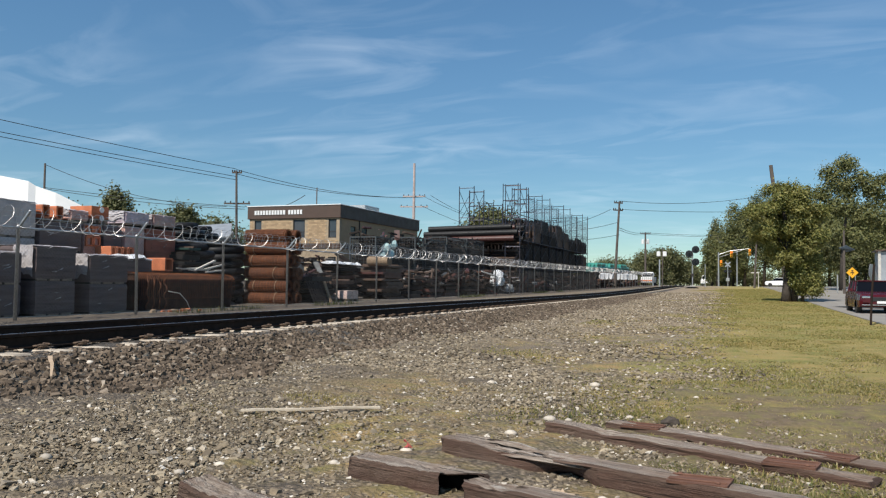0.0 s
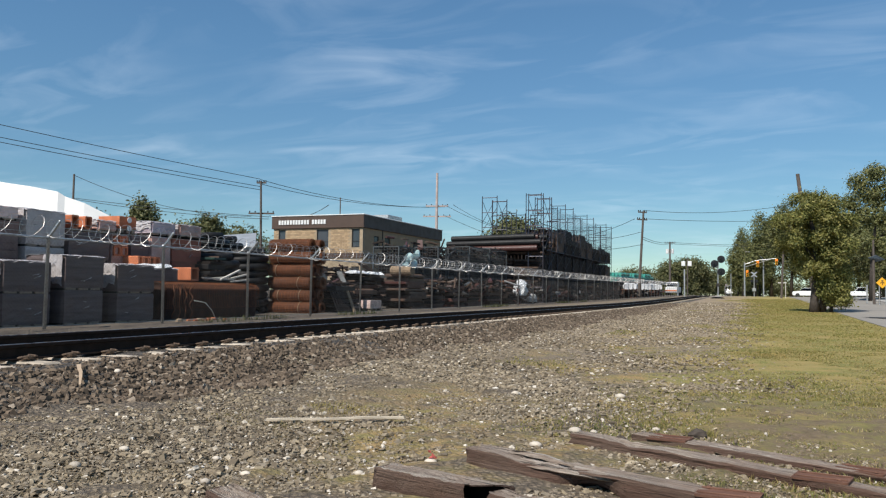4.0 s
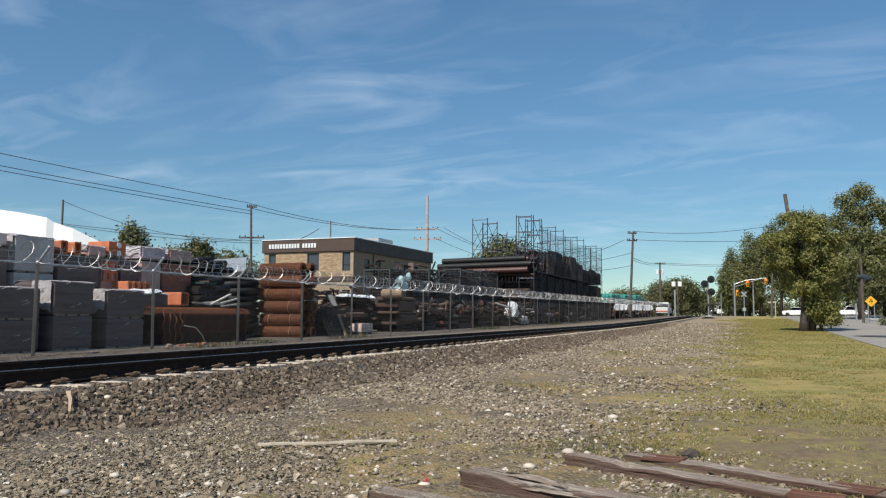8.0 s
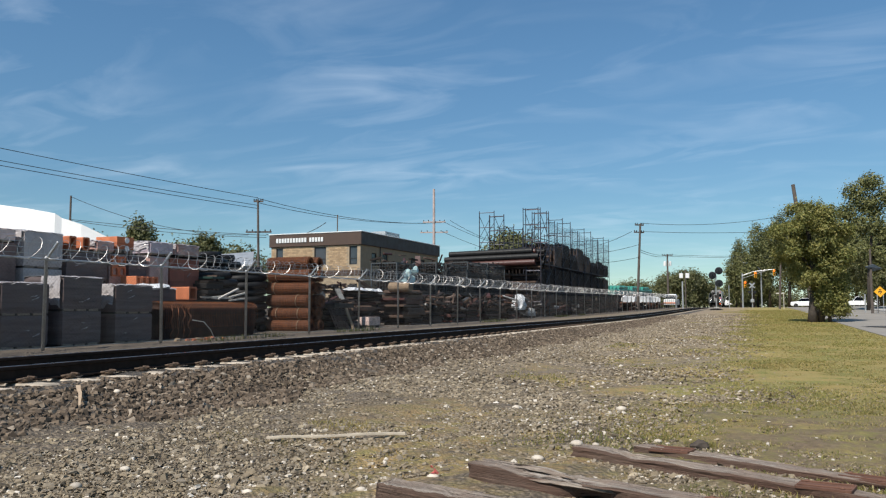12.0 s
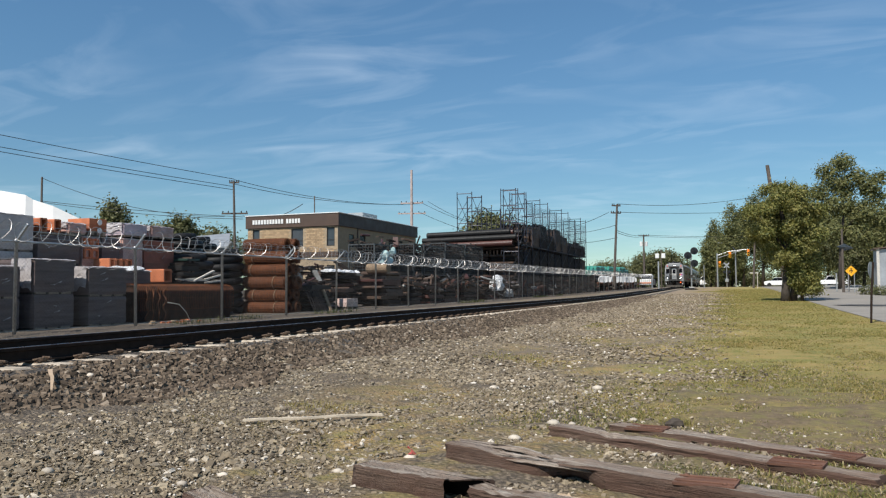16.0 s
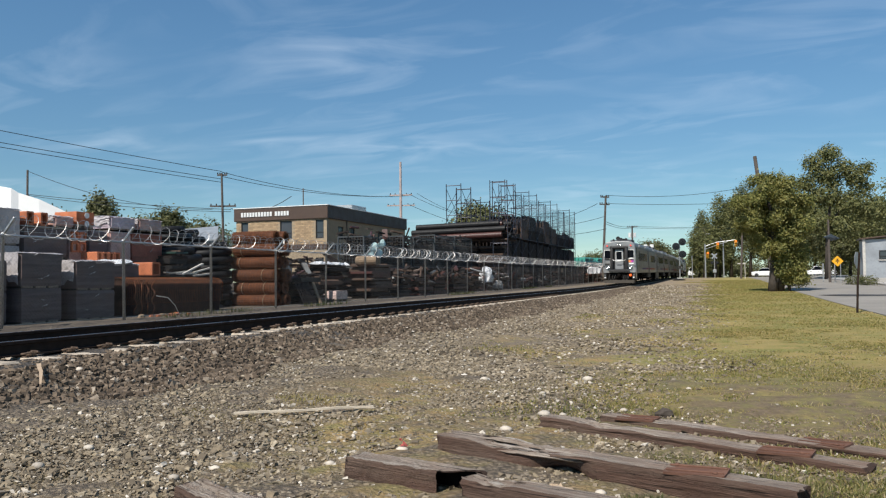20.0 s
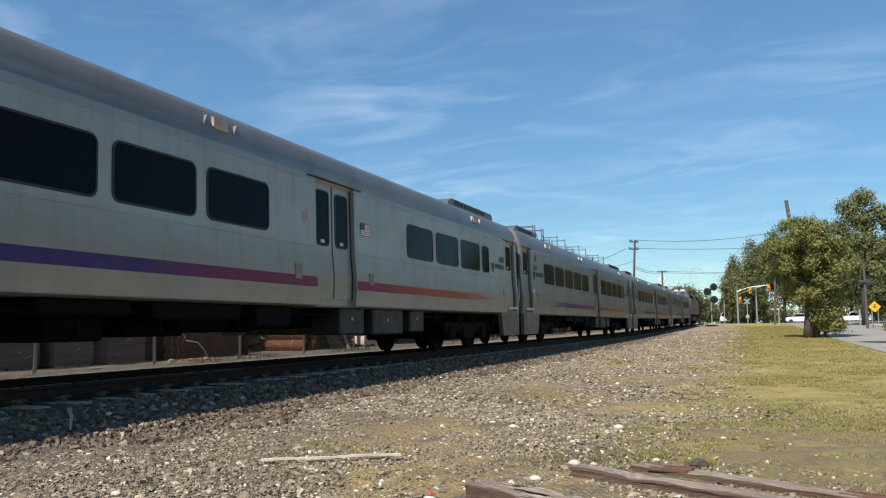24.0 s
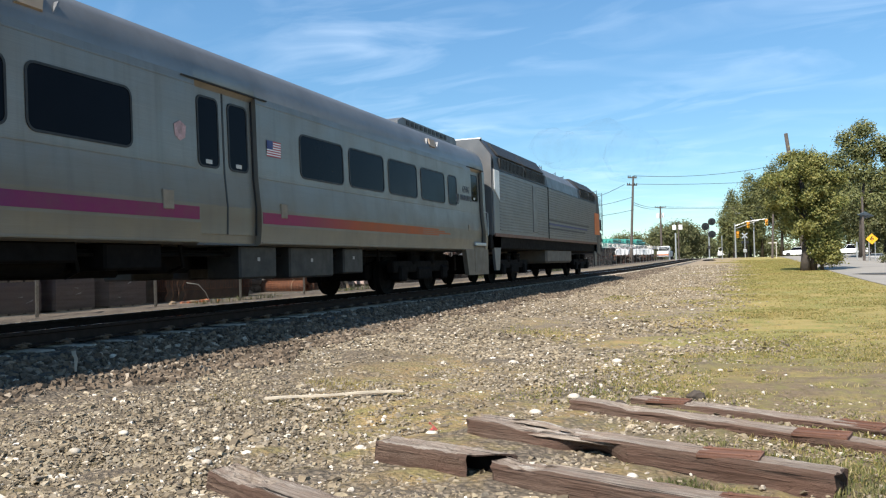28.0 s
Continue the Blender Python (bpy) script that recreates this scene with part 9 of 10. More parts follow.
def build_office():
    """Two storeys of tan brick under a brown fascia, a brown band between the floors."""
    x0, x1, y0, y1 = -39.1, -30.3, 56.4, 73.3
    ob = thing("office_building", "two-storey tan brick office with a dark brown fascia and band", "building")
    ground = 0.7
    wins_f = [(-38.6, -37.9), (-34.75, -33.6), (-31.35, -30.6)]
    z_lo, z_hi = 4.9, 6.45

    def wall(axis, at, a0, a1, holes, sgn, zs):
        """A wall cut into panels round its openings."""
        g = Geo()
        th = 0.3
        lo, hi = (at, at + th) if sgn < 0 else (at - th, at)
        cuts = [a0] + [v for h in holes for v in h] + [a1]
        for i in range(0, len(cuts), 2):
            if cuts[i + 1] - cuts[i] > 0.01:
                g.plate([(cuts[i], zs[0]), (cuts[i + 1], zs[0]), (cuts[i + 1], zs[3]), (cuts[i], zs[3])], axis, lo, hi)
        for h in holes:
            g.plate([(h[0], zs[0]), (h[1], zs[0]), (h[1], zs[1]), (h[0], zs[1])], axis, lo, hi)
            g.plate([(h[0], zs[2]), (h[1], zs[2]), (h[1], zs[3]), (h[0], zs[3])], axis, lo, hi)
        return g
    for z0, z1, lo, hi in ((ground, 4.0, 1.6, 3.3), (4.42, 6.55, 4.9, 6.45)):
        part("wall_front", wall(1, y0, x0, x1, wins_f, -1, (z0, lo, hi, z1)), "mortar", ob, "tan brick wall")
        side = [(58.4, 59.4), (60.5, 61.6), (66.5, 67.6), (68.8, 69.9)]
        part("wall_side", wall(0, x1, y0 + 0.31, y1, side, 1, (z0, lo, hi - 0.45, z1)), "brick_tan", ob, "tan brick side wall")
        for a, b in wins_f:
            window_in(ob, 1, y0 + 0.12, a, b, lo, hi, -1)
        for a, b in side:
            window_in(ob, 0, x1 - 0.12, a, b, lo, hi - 0.45, 1)
    part("wall_back", Geo().box(x0, x1 - 0.3, y1 - 0.3, y1, ground, 6.55), "brick_tan", ob)
    part("wall_west", Geo().box(x0, x0 + 0.3, y0 + 0.31, y1 - 0.31, ground, 6.55), "brick_tan", ob)
    part("band", Geo().box(x0 - 0.06, x1 + 0.06, y0 - 0.06, y1 + 0.06, 4.0, 4.42, 0.02), "brown_band", ob, "dark brown band between the floors")
    part("fascia", Geo().box(x0 - 0.15, x1 + 0.15, y0 - 0.15, y1 + 0.15, 6.55, 7.62, 0.03), "brown_band", ob, "dark brown fascia")
    part("coping", Geo().box(x0 - 0.2, x1 + 0.2, y0 - 0.2, y1 + 0.2, 7.62, 7.70, 0.02), "white", ob, "pale roof edge")
    # white letters of the firm's name as plain bars
    a = -38.5
    for n in (11, 5):
        for i in range(n):
            part("sign_bar", Geo().box(a, a + 0.21, y0 - 0.20, y0 - 0.14, 6.90, 7.28, 0.01), "white", ob, "plain white sign bar")
            a += 0.285
        a += 0.22
    part("roof_unit", Geo().box(-32.6, -31.0, 62.5, 65.5, 7.7, 8.25, 0.05), "galv", ob, "rooftop unit")
    part("vent_pipe", Geo().rod((-33.2, 57.6, 7.6), (-33.2, 57.6, 9.3), 0.05, 6), "pole", ob)
    part("conduit", Geo().rod((x1 + 0.08, 59.9, 1), (x1 + 0.08, 59.9, 7.0), 0.04, 6), "gasket", ob)
    # face bricks of the sunlit front
    brick = Geo().box(-0.145, 0.145, -0.02, 0.06, -0.07, 0.07, 0.01).mesh("brick")
    brick.materials.append(M["brick_tan"])
    k = 0
    r = random.Random(6)
    for j in range(14):
        z = 4.50 + j * 0.15
        for i in range(29):
            x = x0 + 0.17 + i * 0.303 + (0.15 if j % 2 else 0)
            if x > x1 - 0.15 or any(a - 0.16 < x < b + 0.16 and 4.75 < z < 6.52 for a, b in wins_f):
                continue
            b = new("brick", brick)
            b.parent = ob
            b.matrix_basis = pose(x, y0 + r.uniform(-0.008, 0.004), z)


def utility_pole(x, y, h, top_x=None, top_y=None, arms=(), r=0.16, mat="pole", label="weathered wooden utility pole with crossarms", turn=0, cans=0):
    x, y = x - (top_x or 0), y - (top_y or 0)
    z = gz(x, y)
    s = thing("utility_pole", label, "pole", (x, y, z), 0, "utility poles")
    tx, ty = (top_x or 0), (top_y or 0)
    part("pole", Geo().tube([(0, 0, -0.3), (tx * 0.5, ty * 0.5, h * 0.5), (tx, ty, h)], r, 10, r * 0.65), mat, s)
    for frac, w in arms:
        c = Vector((tx * frac, ty * frac, h * frac))
        d = Vector((math.cos(radians(turn)), math.sin(radians(turn)), 0)) * w / 2
        n = Vector((-d.y, d.x, 0)).normalized() * 0.06
        u = Vector((0, 0, 0.07))
        c = c + n * 3
        a = part("crossarm", Geo().loft([[p - n - u, p + n - u, p + n + u, p - n + u] for p in (c - d, c + d)]), mat, s)
        for k in (-0.92, -0.5, 0.5, 0.92):
            q = c + d * k + u
            part("insulator", Geo().lathe(q, (0, 0, 1), [(0, 0.03), (0.05, 0.06), (0.1, 0.05), (0.14, 0.06), (0.17, 0.02)], 8), "box_grey", a)
    for i in range(cans):
        q = (0.42 * (1 if i % 2 else -1), -0.1, h * 0.78)
        part("transformer", Geo().lathe(q, (0, 0, 1), [(0, 0.22), (0.02, 0.26), (0.75, 0.26), (0.8, 0.2)], 12), "white", s, "pale transformer can")
    return s


def cable(a, b, sag, r=0.03, n=22):
    a, b = Vector(a), Vector(b)
    pts = [a.lerp(b, i / n) - Vector((0, 0, sag * 4 * (i / n) * (1 - i / n))) for i in range(n + 1)]
    return thing("overhead_cable", "black overhead cable strung between poles", "cable", group="overhead cables", geo=Geo().tube(pts, r, 4), material="wire")


def polar(az, dist):
    return -math.sin(radians(az)) * dist, math.cos(radians(az)) * dist


def build_poles():
    def at(az, dist, el):
        x, y = polar(az, dist)
        return Vector((x, y, EYE + dist * math.tan(radians(el))))
    p0, p1, p2, p3, mast = at(48.15, 78, 7.55), at(35.75, 73, 7.86), at(7.57, 92, 6.04), at(5.74, 140, 3.79), at(22.76, 87, 8.83)
    utility_pole(p0.x, p0.y, p0.z - gz(p0.x, p0.y), arms=(), r=0.13)
    utility_pole(p1.x, p1.y, p1.z - gz(p1.x, p1.y), top_x=-0.3, arms=((0.715, 2.4), (0.985, 0.9)), turn=20, r=0.14)
    utility_pole(p2.x, p2.y, p2.z - gz(p2.x, p2.y), top_x=0.55, arms=((0.985, 1.2), (0.90, 1.4)), turn=45, r=0.17, label="leaning wooden utility pole with two crossarms")
    utility_pole(p3.x, p3.y, p3.z - gz(p3.x, p3.y), arms=((0.98, 1.8),), cans=2, r=0.2, label="wooden utility pole with two pale transformer cans")
    utility_pole(mast.x, mast.y, mast.z - gz(mast.x, mast.y), arms=((0.73, 2.6), (0.645, 3.2)), mat="pole_pale", r=0.2, label="tall pale utility pole with wide crossarms", turn=15)
    # cables: along the back of the yard, then on to the crossing
    w = lambda t, dz=0, dx=0: t + Vector((dx, 0, dz))
    for el, dz, sag in ((11.9, 0.15, 0.2), (10.95, -0.55, 0.2), (10.6, -0.85, 0.2)):
        cable(at(66, 60, el), w(p1, dz), sag)
    cable(w(p1, 0.1), w(mast, -3.9, -1), 0.6)
    cable(w(p1, -0.3), w(mast, -3.9, 1), 0.7)
    cable(w(p0, -0.1), w(p1, -3.3, -1), 0.9)
    cable(w(p0, -2.2), w(p1, -3.4, 1), 0.15)
    cable(w(p0, -2.3), w(p1, -3.6, 1), 0.3)
    cable(w(p1, -3.3, 1), Vector((-34.0, 57.0, 8.6)), 0.7)
    cable(w(mast, -3.7, 2), w(p2, -0.9, -1), 3.0)
    cable(w(mast, -4.9, 1), w(p2, -3.9), 2.0)
    cable(w(mast, -3.7, 1), w(p2, -2.4), 2.4)
    cable(w(p2, 0.05), at(-3.4, 103, 6.45), 0.75)
    cable(w(p2, -0.95, 0.3), at(-3.4, 103, 5.2), 0.25)
    for d in (0, -0.25):
        cable(w(p2, -3.1 + d), w(p3, -0.1 + d), 0.3, 0.03)
        cable(w(p3, -0.1 + d), at(-5, 158, 3.5) + Vector((0, 0, d)), 0.35, 0.035)
    # stub behind the tree and the wooden pole at the verge
    x, y = polar(-2.66, 84)
    utility_pole(x, y, EYE + 84 * math.tan(radians(8.3)) - gz(x, y), top_x=-1.5, r=0.27, label="tall bare wooden pole stub behind the tree")
    x, y = polar(-1.76, 118)
    utility_pole(x, y, 8.4, top_x=0.4, r=0.16, label="leaning wooden pole at the edge of the grass")


def crown(lobes, n, leaf, seed):
    """Leaves as bent four-cornered slips, gathered in small clumps on uneven lobes (x, y, z, rx, ry, rz)."""
    rng = np.random.default_rng(seed)
    vol = np.array([l[3] * l[4] + l[4] * l[5] + l[3] * l[5] for l in lobes])
    pick = rng.choice(len(lobes), n // 12, p=vol / vol.sum())
    L = np.array(lobes)[pick]
    d = rng.standard_normal((len(pick), 3))
    d /= np.linalg.norm(d, axis=1, keepdims=True)
    rad = rng.uniform(0.45, 1.0, len(pick)) ** 0.45 * (1 + 0.10 * rng.standard_normal(len(pick)))
    c = L[:, :3] + d * L[:, 3:6] * rad[:, None]
    p = np.repeat(c, 12, 0) + rng.standard_normal((len(c) * 12, 3)) * leaf * 1.9
    m = len(p)
    # leaves lie across the way out of the crown, tipped a little at random
    out = np.repeat(d + np.array([0, 0, 0.45]), 12, 0) + 0.55 * rng.standard_normal((m, 3))
    out /= np.linalg.norm(out, axis=1, keepdims=True)
    u = np.cross(out, rng.standard_normal((m, 3)))
    u /= np.linalg.norm(u, axis=1, keepdims=True)
    w = np.cross(out, u)
    s = leaf * rng.uniform(0.6, 1.3, m)[:, None]
    nrm = np.cross(u, w) * s * 0.25
    v = np.stack([p - u * s, p + w * s * 0.55 + nrm, p + u * s, p - w * s * 0.55 + nrm], 1).reshape(-1, 3)
    o = 4 * np.arange(m)[:, None]
    f = np.concatenate([o + [0, 1, 2], o + [0, 2, 3]], 0)
    return v, f


def tree(name, x, y, trunk, lobes, n, leaf, mat, label, seed, limbs=(), bark="bark", group="trees"):
    """A tapered trunk with limbs and a loose crown; all in the tree's own space."""
    s = thing(name, label, "tree", (x, y, gz(x, y)), 0, group)
    for pts, r0, r1 in trunk:
        part("trunk", Geo().tube(pts, r0, 10, r1), bark, s, soft=True)
    for pts, r0, r1 in limbs:
        part("limb", Geo().tube(pts, r0, 7, r1), bark, s, soft=True)
    v, f = crown(lobes, n, leaf, seed)
    part("crown", raw_mesh("crown", v, f, mat), mat, s)
    return s


def lobes_for(rng, cx, cy, cz, rx, ry, rz, n, small=0.42):
    out = []
    for i in range(n):
        t, u = rng.uniform(0, 2 * math.pi), rng.uniform(-0.85, 1)
        q = math.sqrt(max(0, 1 - u * u)) * rng.uniform(0.35, 0.85)
        k = small * rng.uniform(0.7, 1.25)
        out.append((cx + rx * q * math.cos(t), cy + ry * q * math.sin(t), cz + rz * u * 0.72, rx * k, ry * k, rz * k * rng.uniform(0.7, 1)))
    return out


def build_trees():
    r = random.Random(17)
    # the yellowing street tree on the grass
    x, y = polar(-3.98, 57)
    # many small clumps inside an uneven outline, with a skirt that hangs low on one side
    zs = (0.5, 1.4, 2.3, 3.2, 4.1, 5.0, 5.9, 6.8, 7.5, 8.0)
    west = (0.5, -0.2, -0.9, -1.4, -2.0, -2.8, -3.1, -2.8, -1.9, -1.2)
    east = (1.7, 1.9, 2.2, 1.7, 1.9, 2.3, 2.2, 2.0, 1.3, -0.2)
    lob = []
    while len(lob) < 86:
        pz, k = r.uniform(0.6, 7.9), r.uniform(0.26, 0.62)
        lo, hi = np.interp(pz, zs, west) + 0.8 * k, np.interp(pz, zs, east) - 0.8 * k
        if hi <= lo:
            continue
        px = r.uniform(lo, hi)
        deep = 0.45 * (hi - lo) + 0.3
        py = r.uniform(-deep, deep)
        if abs((px - (lo + hi) / 2) / (hi - lo + 0.01) * 2) ** 2 + (py / deep) ** 2 > 1.3:
            continue
        if any((px - q[0]) ** 2 + (py - q[1]) ** 2 + (pz - q[2]) ** 2 < (0.62 * (k + q[3] / 1.15)) ** 2 for q in lob):
            if r.random() < 0.93:
                continue
        lob.append((px, py, pz, k * 1.15, k * 1.1, k * 0.72))
    tree("street_tree", x, y, [([(-0.42, 0, -0.1), (-0.36, 0, 0.9), (-0.25, 0, 2.4), (-0.3, 0, 4.4), (-0.5, 0, 6.4)], 0.34, 0.10), ([(0.12, 0.25, -0.1), (0.16, 0.15, 1.4), (0.4, 0, 3.0), (0.8, 0, 5.2)], 0.24, 0.08), ([(0.62, 0.1, -0.1), (0.66, 0.1, 1.2), (0.9, 0, 2.6)], 0.13, 0.05)],
         lob, 56000, 0.085, "leaf", "street tree with yellowing green leaves and a forked trunk", 5,
         [([(-0.3, 0, 3.4), (-1.2, 0.1, 4.9), (-2.0, 0, 6.0)], 0.11, 0.03), ([(0.3, 0, 3.0), (1.0, 0.2, 4.7), (1.4, 0, 6.4)], 0.11, 0.03), ([(-0.4, 0, 5.2), (-0.7, 0, 6.8), (-0.9, 0, 8.2)], 0.10, 0.03), ([(0.5, 0, 2.2), (1.2, 0, 2.4), (1.7, 0, 2.1)], 0.06, 0.02)])
    rng = random.Random(4)

    def wood(az, dist, top_el, width, n, leaf, mat, seed, label="dark green tree at the crossing", low=0.6, sparse=1.0):
        x, y = polar(az, dist)
        h = EYE + dist * math.tan(radians(top_el)) - gz(x, y)
        rr = random.Random(seed)
        cz, rz = h * (0.5 + low * 0.1), h * 0.5
        lob = lobes_for(rr, 0, 0, cz, width / 2, width / 2, rz * 0.96, int(16 * sparse))
        tree("tree", x, y, [([(0, 0, -0.2), (0.1, 0, h * 0.3), (0, 0.1, h * 0.75)], max(0.16, h * 0.024), 0.05)], lob, n, leaf, mat, label, seed,
             [([(0.1, 0, h * 0.3), (width * 0.2 * s, 0.3, h * 0.5), (width * 0.36 * s, 0, h * 0.68)], 0.1, 0.03) for s in (-1, 1)])
    # wood behind the street tree
    wood(0.85, 160, 4.2, 4.6, 9000, 0.2, "leaf_dark", 61)
    wood(0.1, 150, 5.2, 5.6, 11000, 0.2, "leaf_dark", 62)
    wood(1.2, 164, 2.7, 4.0, 5000, 0.2, "leaf_dark", 63)
    wood(-0.2, 170, 4.0, 5.5, 11000, 0.2, "leaf_dark", 21)
    wood(0.2, 178, 2.8, 7.5, 7000, 0.2, "leaf_dark", 22)
    wood(-0.95, 166, 5.0, 6.5, 14000, 0.2, "leaf_dark", 20)
    wood(-2.2, 165, 5.9, 8.5, 17000, 0.2, "leaf_dark", 23)
    wood(-3.4, 166, 6.2, 9, 16000, 0.2, "leaf_dark", 24)
    wood(-4.6, 170, 5.6, 11, 14000, 0.22, "leaf_dark", 25)
    wood(-6.2, 168, 5.2, 12, 12000, 0.22, "leaf_dark", 26)
    wood(-7.6, 166, 4.8, 13, 9000, 0.22, "leaf_dark", 27)
    wood(-5.0, 164, 4.9, 9, 9000, 0.2, "leaf_dark", 34)
    wood(-9.3, 128, 5.6, 12, 11000, 0.20, "leaf_dark", 28)
    wood(-11.0, 120, 5.8, 12, 9000, 0.20, "leaf_dark", 29)
    wood(-12.8, 110, 5.6, 12, 7000, 0.20, "leaf_dark", 30)
    wood(-7.4, 118, 3.6, 5, 7000, 0.17, "leaf_far", 35)
    wood(-5.6, 124, 5.4, 8, 9000, 0.18, "leaf_dark", 37)
    wood(-8.3, 122, 5.2, 9, 9000, 0.18, "leaf_dark", 38)
    # low brush behind the crossing street
    rb = random.Random(71)
    for x0, x1, n, sd in ((-62, -13, 42, 72), (-4.0, 46, 44, 73)):
        lob = [(x0 + (x1 - x0) * (i + rb.random()) / n, 186 + rb.uniform(-4, 4), 1.25 + rb.uniform(0.6, 1.4), 1.4, 1.4, rb.uniform(1.2, 2.2)) for i in range(n)]
        v, f = crown(lob, 15000, 0.27, sd)
        ob = new("brush", raw_mesh("brush", v, f, "leaf_far"))
        tagged(ob, "low olive brush behind the crossing street", "bushes", kind="stuff")
    # tall ragged tree with a bare pale limb
    x, y = polar(-6.9, 104)
    lob = [(-1.6, 0, 13.2, 1.5, 1.5, 1.2), (-2.6, 0, 14.4, 1.3, 1.4, 1.1), (-1.0, 0, 15.4, 1.3, 1.3, 1.0), (-3.6, 0, 12.0, 1.2, 1.2, 1.0), (0.6, 0, 13.6, 1.2, 1.2, 1.0), (1.9, 0, 12.2, 1.2, 1.2, 0.9), (2.9, 0, 13.4, 0.9, 0.9, 0.7),
           (3.0, 0, 11.0, 1.0, 1.0, 0.8), (-4.0, 0, 9.6, 1.6, 1.5, 1.3), (-1.5, 0, 10.4, 1.7, 1.6, 1.4), (1.0, 0, 9.4, 1.8, 1.7, 1.5), (3.6, 0, 8.4, 1.8, 1.7, 1.5), (-2.8, 0, 7.2, 2, 1.8, 1.5), (0.5, 0, 6.6, 2, 1.8, 1.6), (-0.9, 0, 12.0, 1.3, 1.3, 1.0)]
    lob = [(a + 1.6, b, c - 0.2, d * 0.85, e, f * 0.85) for a, b, c, d, e, f in lob]
    tree("tree", x, y, [([(0, 0, -0.2), (0.2, 0, 4.5), (0.6, 0, 9.0), (0.4, 0, 13)], 0.28, 0.08)], lob, 17000, 0.17, "leaf_dark", "tall ragged green tree with a bare pale limb", 36,
         [([(0.3, 0, 6), (2.0, 0, 9), (3.6, 0, 11)], 0.18, 0.05)])
    thing("bare_limb", "thick bare pale limb broken off above the leaves", "tree limb", geo=Geo().tube([(*polar(-4.75, 103), 1.2), (*polar(-4.85, 103), 7.0), (*polar(-4.95, 103), 9.2), (*polar(-5.7, 103), 11.2)], 0.55, 9, 0.2), material="bark_pale", soft=True)
    # bush by the track and the trees past the crossing
    for az, d, el, w, n, m, s in ((5.0, 175, 2.6, 9, 9000, "leaf_far", 41), (3.9, 190, 2.3, 9, 7000, "leaf_far", 42), (3.1, 210, 1.5, 9, 5000, "leaf_far", 43), (0.9, 330, 1.15, 16, 4000, "leaf_far", 44), (1.6, 420, 0.9, 18, 3500, "leaf_far", 45),
                                  (2.6, 360, 1.1, 16, 3500, "leaf_far", 46), (-0.2, 260, 1.7, 14, 4000, "leaf_far", 47), (8.0, 230, 1.9, 14, 3500, "leaf_far", 48), (10.5, 230, 1.8, 16, 3500, "leaf_far", 49), (6.9, 220, 1.8, 10, 3000, "leaf_far", 50)):
        wood(az, d, el, w, n, 0.0011 * d + 0.05, m, s, "olive green trees far along the track")
    # trees behind the yard
    for az, d, el, w, n, s in ((43.6, 95, 5.4, 3.8, 9000, 51), (40.8, 120, 4.3, 8, 15000, 52), (39.2, 118, 4.8, 6, 13000, 53), (46.4, 120, 4.5, 10, 9000, 54), (37.2, 130, 4.0, 12, 12000, 55), (17.2, 100, 5.3, 8, 12000, 56), (15.8, 102, 5.1, 8, 10000, 57), (49, 130, 4.4, 16, 3000, 58), (33, 150, 3.6, 18, 3000, 59)):
        wood(az, d, el, w, n, 0.0017 * d + 0.06, "leaf_far", s, "olive green tree behind the yard")


def build_tent():
    """A large white fabric roof on a frame behind the block stacks."""
    s = thing("fabric_building", "large white fabric roof building behind the yard", "building")
    corner = Vector((*polar(45.07, 48.0), 0))
    left = Vector((-math.cos(radians(48.5)), -math.sin(radians(48.5)), 0))
    back = Vector((-math.sin(radians(44.0)), math.cos(radians(44.0)), 0))
    prof = [(0, 0.5), (0, 5.08), (2.0, 6.05), (3.0, 6.36), (3.36, 6.6), (4.7, 6.8), (5.8, 6.9), (12.0, 7.6), (20.0, 7.0), (26.0, 5.0), (26.0, 0.5)]
    eye = Vector((0, 0, EYE))
    crest = [corner + left * a + Vector((0, 0, b)) for a, b in prof]
    # eaves towards the track, ridge set back by a fifth, far eaves behind
    rings = [[Vector((p.x, p.y, max(0.5, p.z - (3.4 if p.z > 1 else 0)))) for p in crest], [eye + (p - eye) * 1.22 if p.z > 1 else Vector((p.x * 1.22, p.y * 1.22, 0.5)) for p in crest],
             [Vector((p.x * 1.5, p.y * 1.5, max(0.5, p.z - 3))) for p in crest]]
    part("roof_skin", Geo().loft(rings), "fabric_white", s, "white fabric skin")
    part("edge_tube", Geo().tube([p + Vector((0, 0, 0.03)) for p in rings[0][1:-1]], 0.07, 6), "galv", s)
    # grey lean-to roof nearer the office
    t = thing("lean_to", "low grey metal roofed shed behind the pipe coils", "shed")
    a = Geo().loft([[(-36.6, 44, 4.3), (-32.0, 44, 4.3), (-32.0, 44, 4.2), (-36.6, 44, 4.2)], [(-41.3, 50, 5.5), (-36.3, 50, 5.7), (-36.3, 50, 5.6), (-41.3, 50, 5.4)]])
    part("roof", a, "shed_rib", t, "pale ribbed metal roof")
    part("wall", Geo().loft([[(-36.4, 44.2, 0.6), (-32.2, 44.2, 0.6), (-32.2, 44.2, 4.2), (-36.4, 44.2, 4.2)], [(-41.1, 49.9, 0.6), (-36.5, 49.9, 0.6), (-36.5, 49.9, 5.4), (-41.1, 49.9, 5.4)]]), "shed", t)


def build_far():
    build_office()
    build_tent()
    build_poles()
    build_trees()


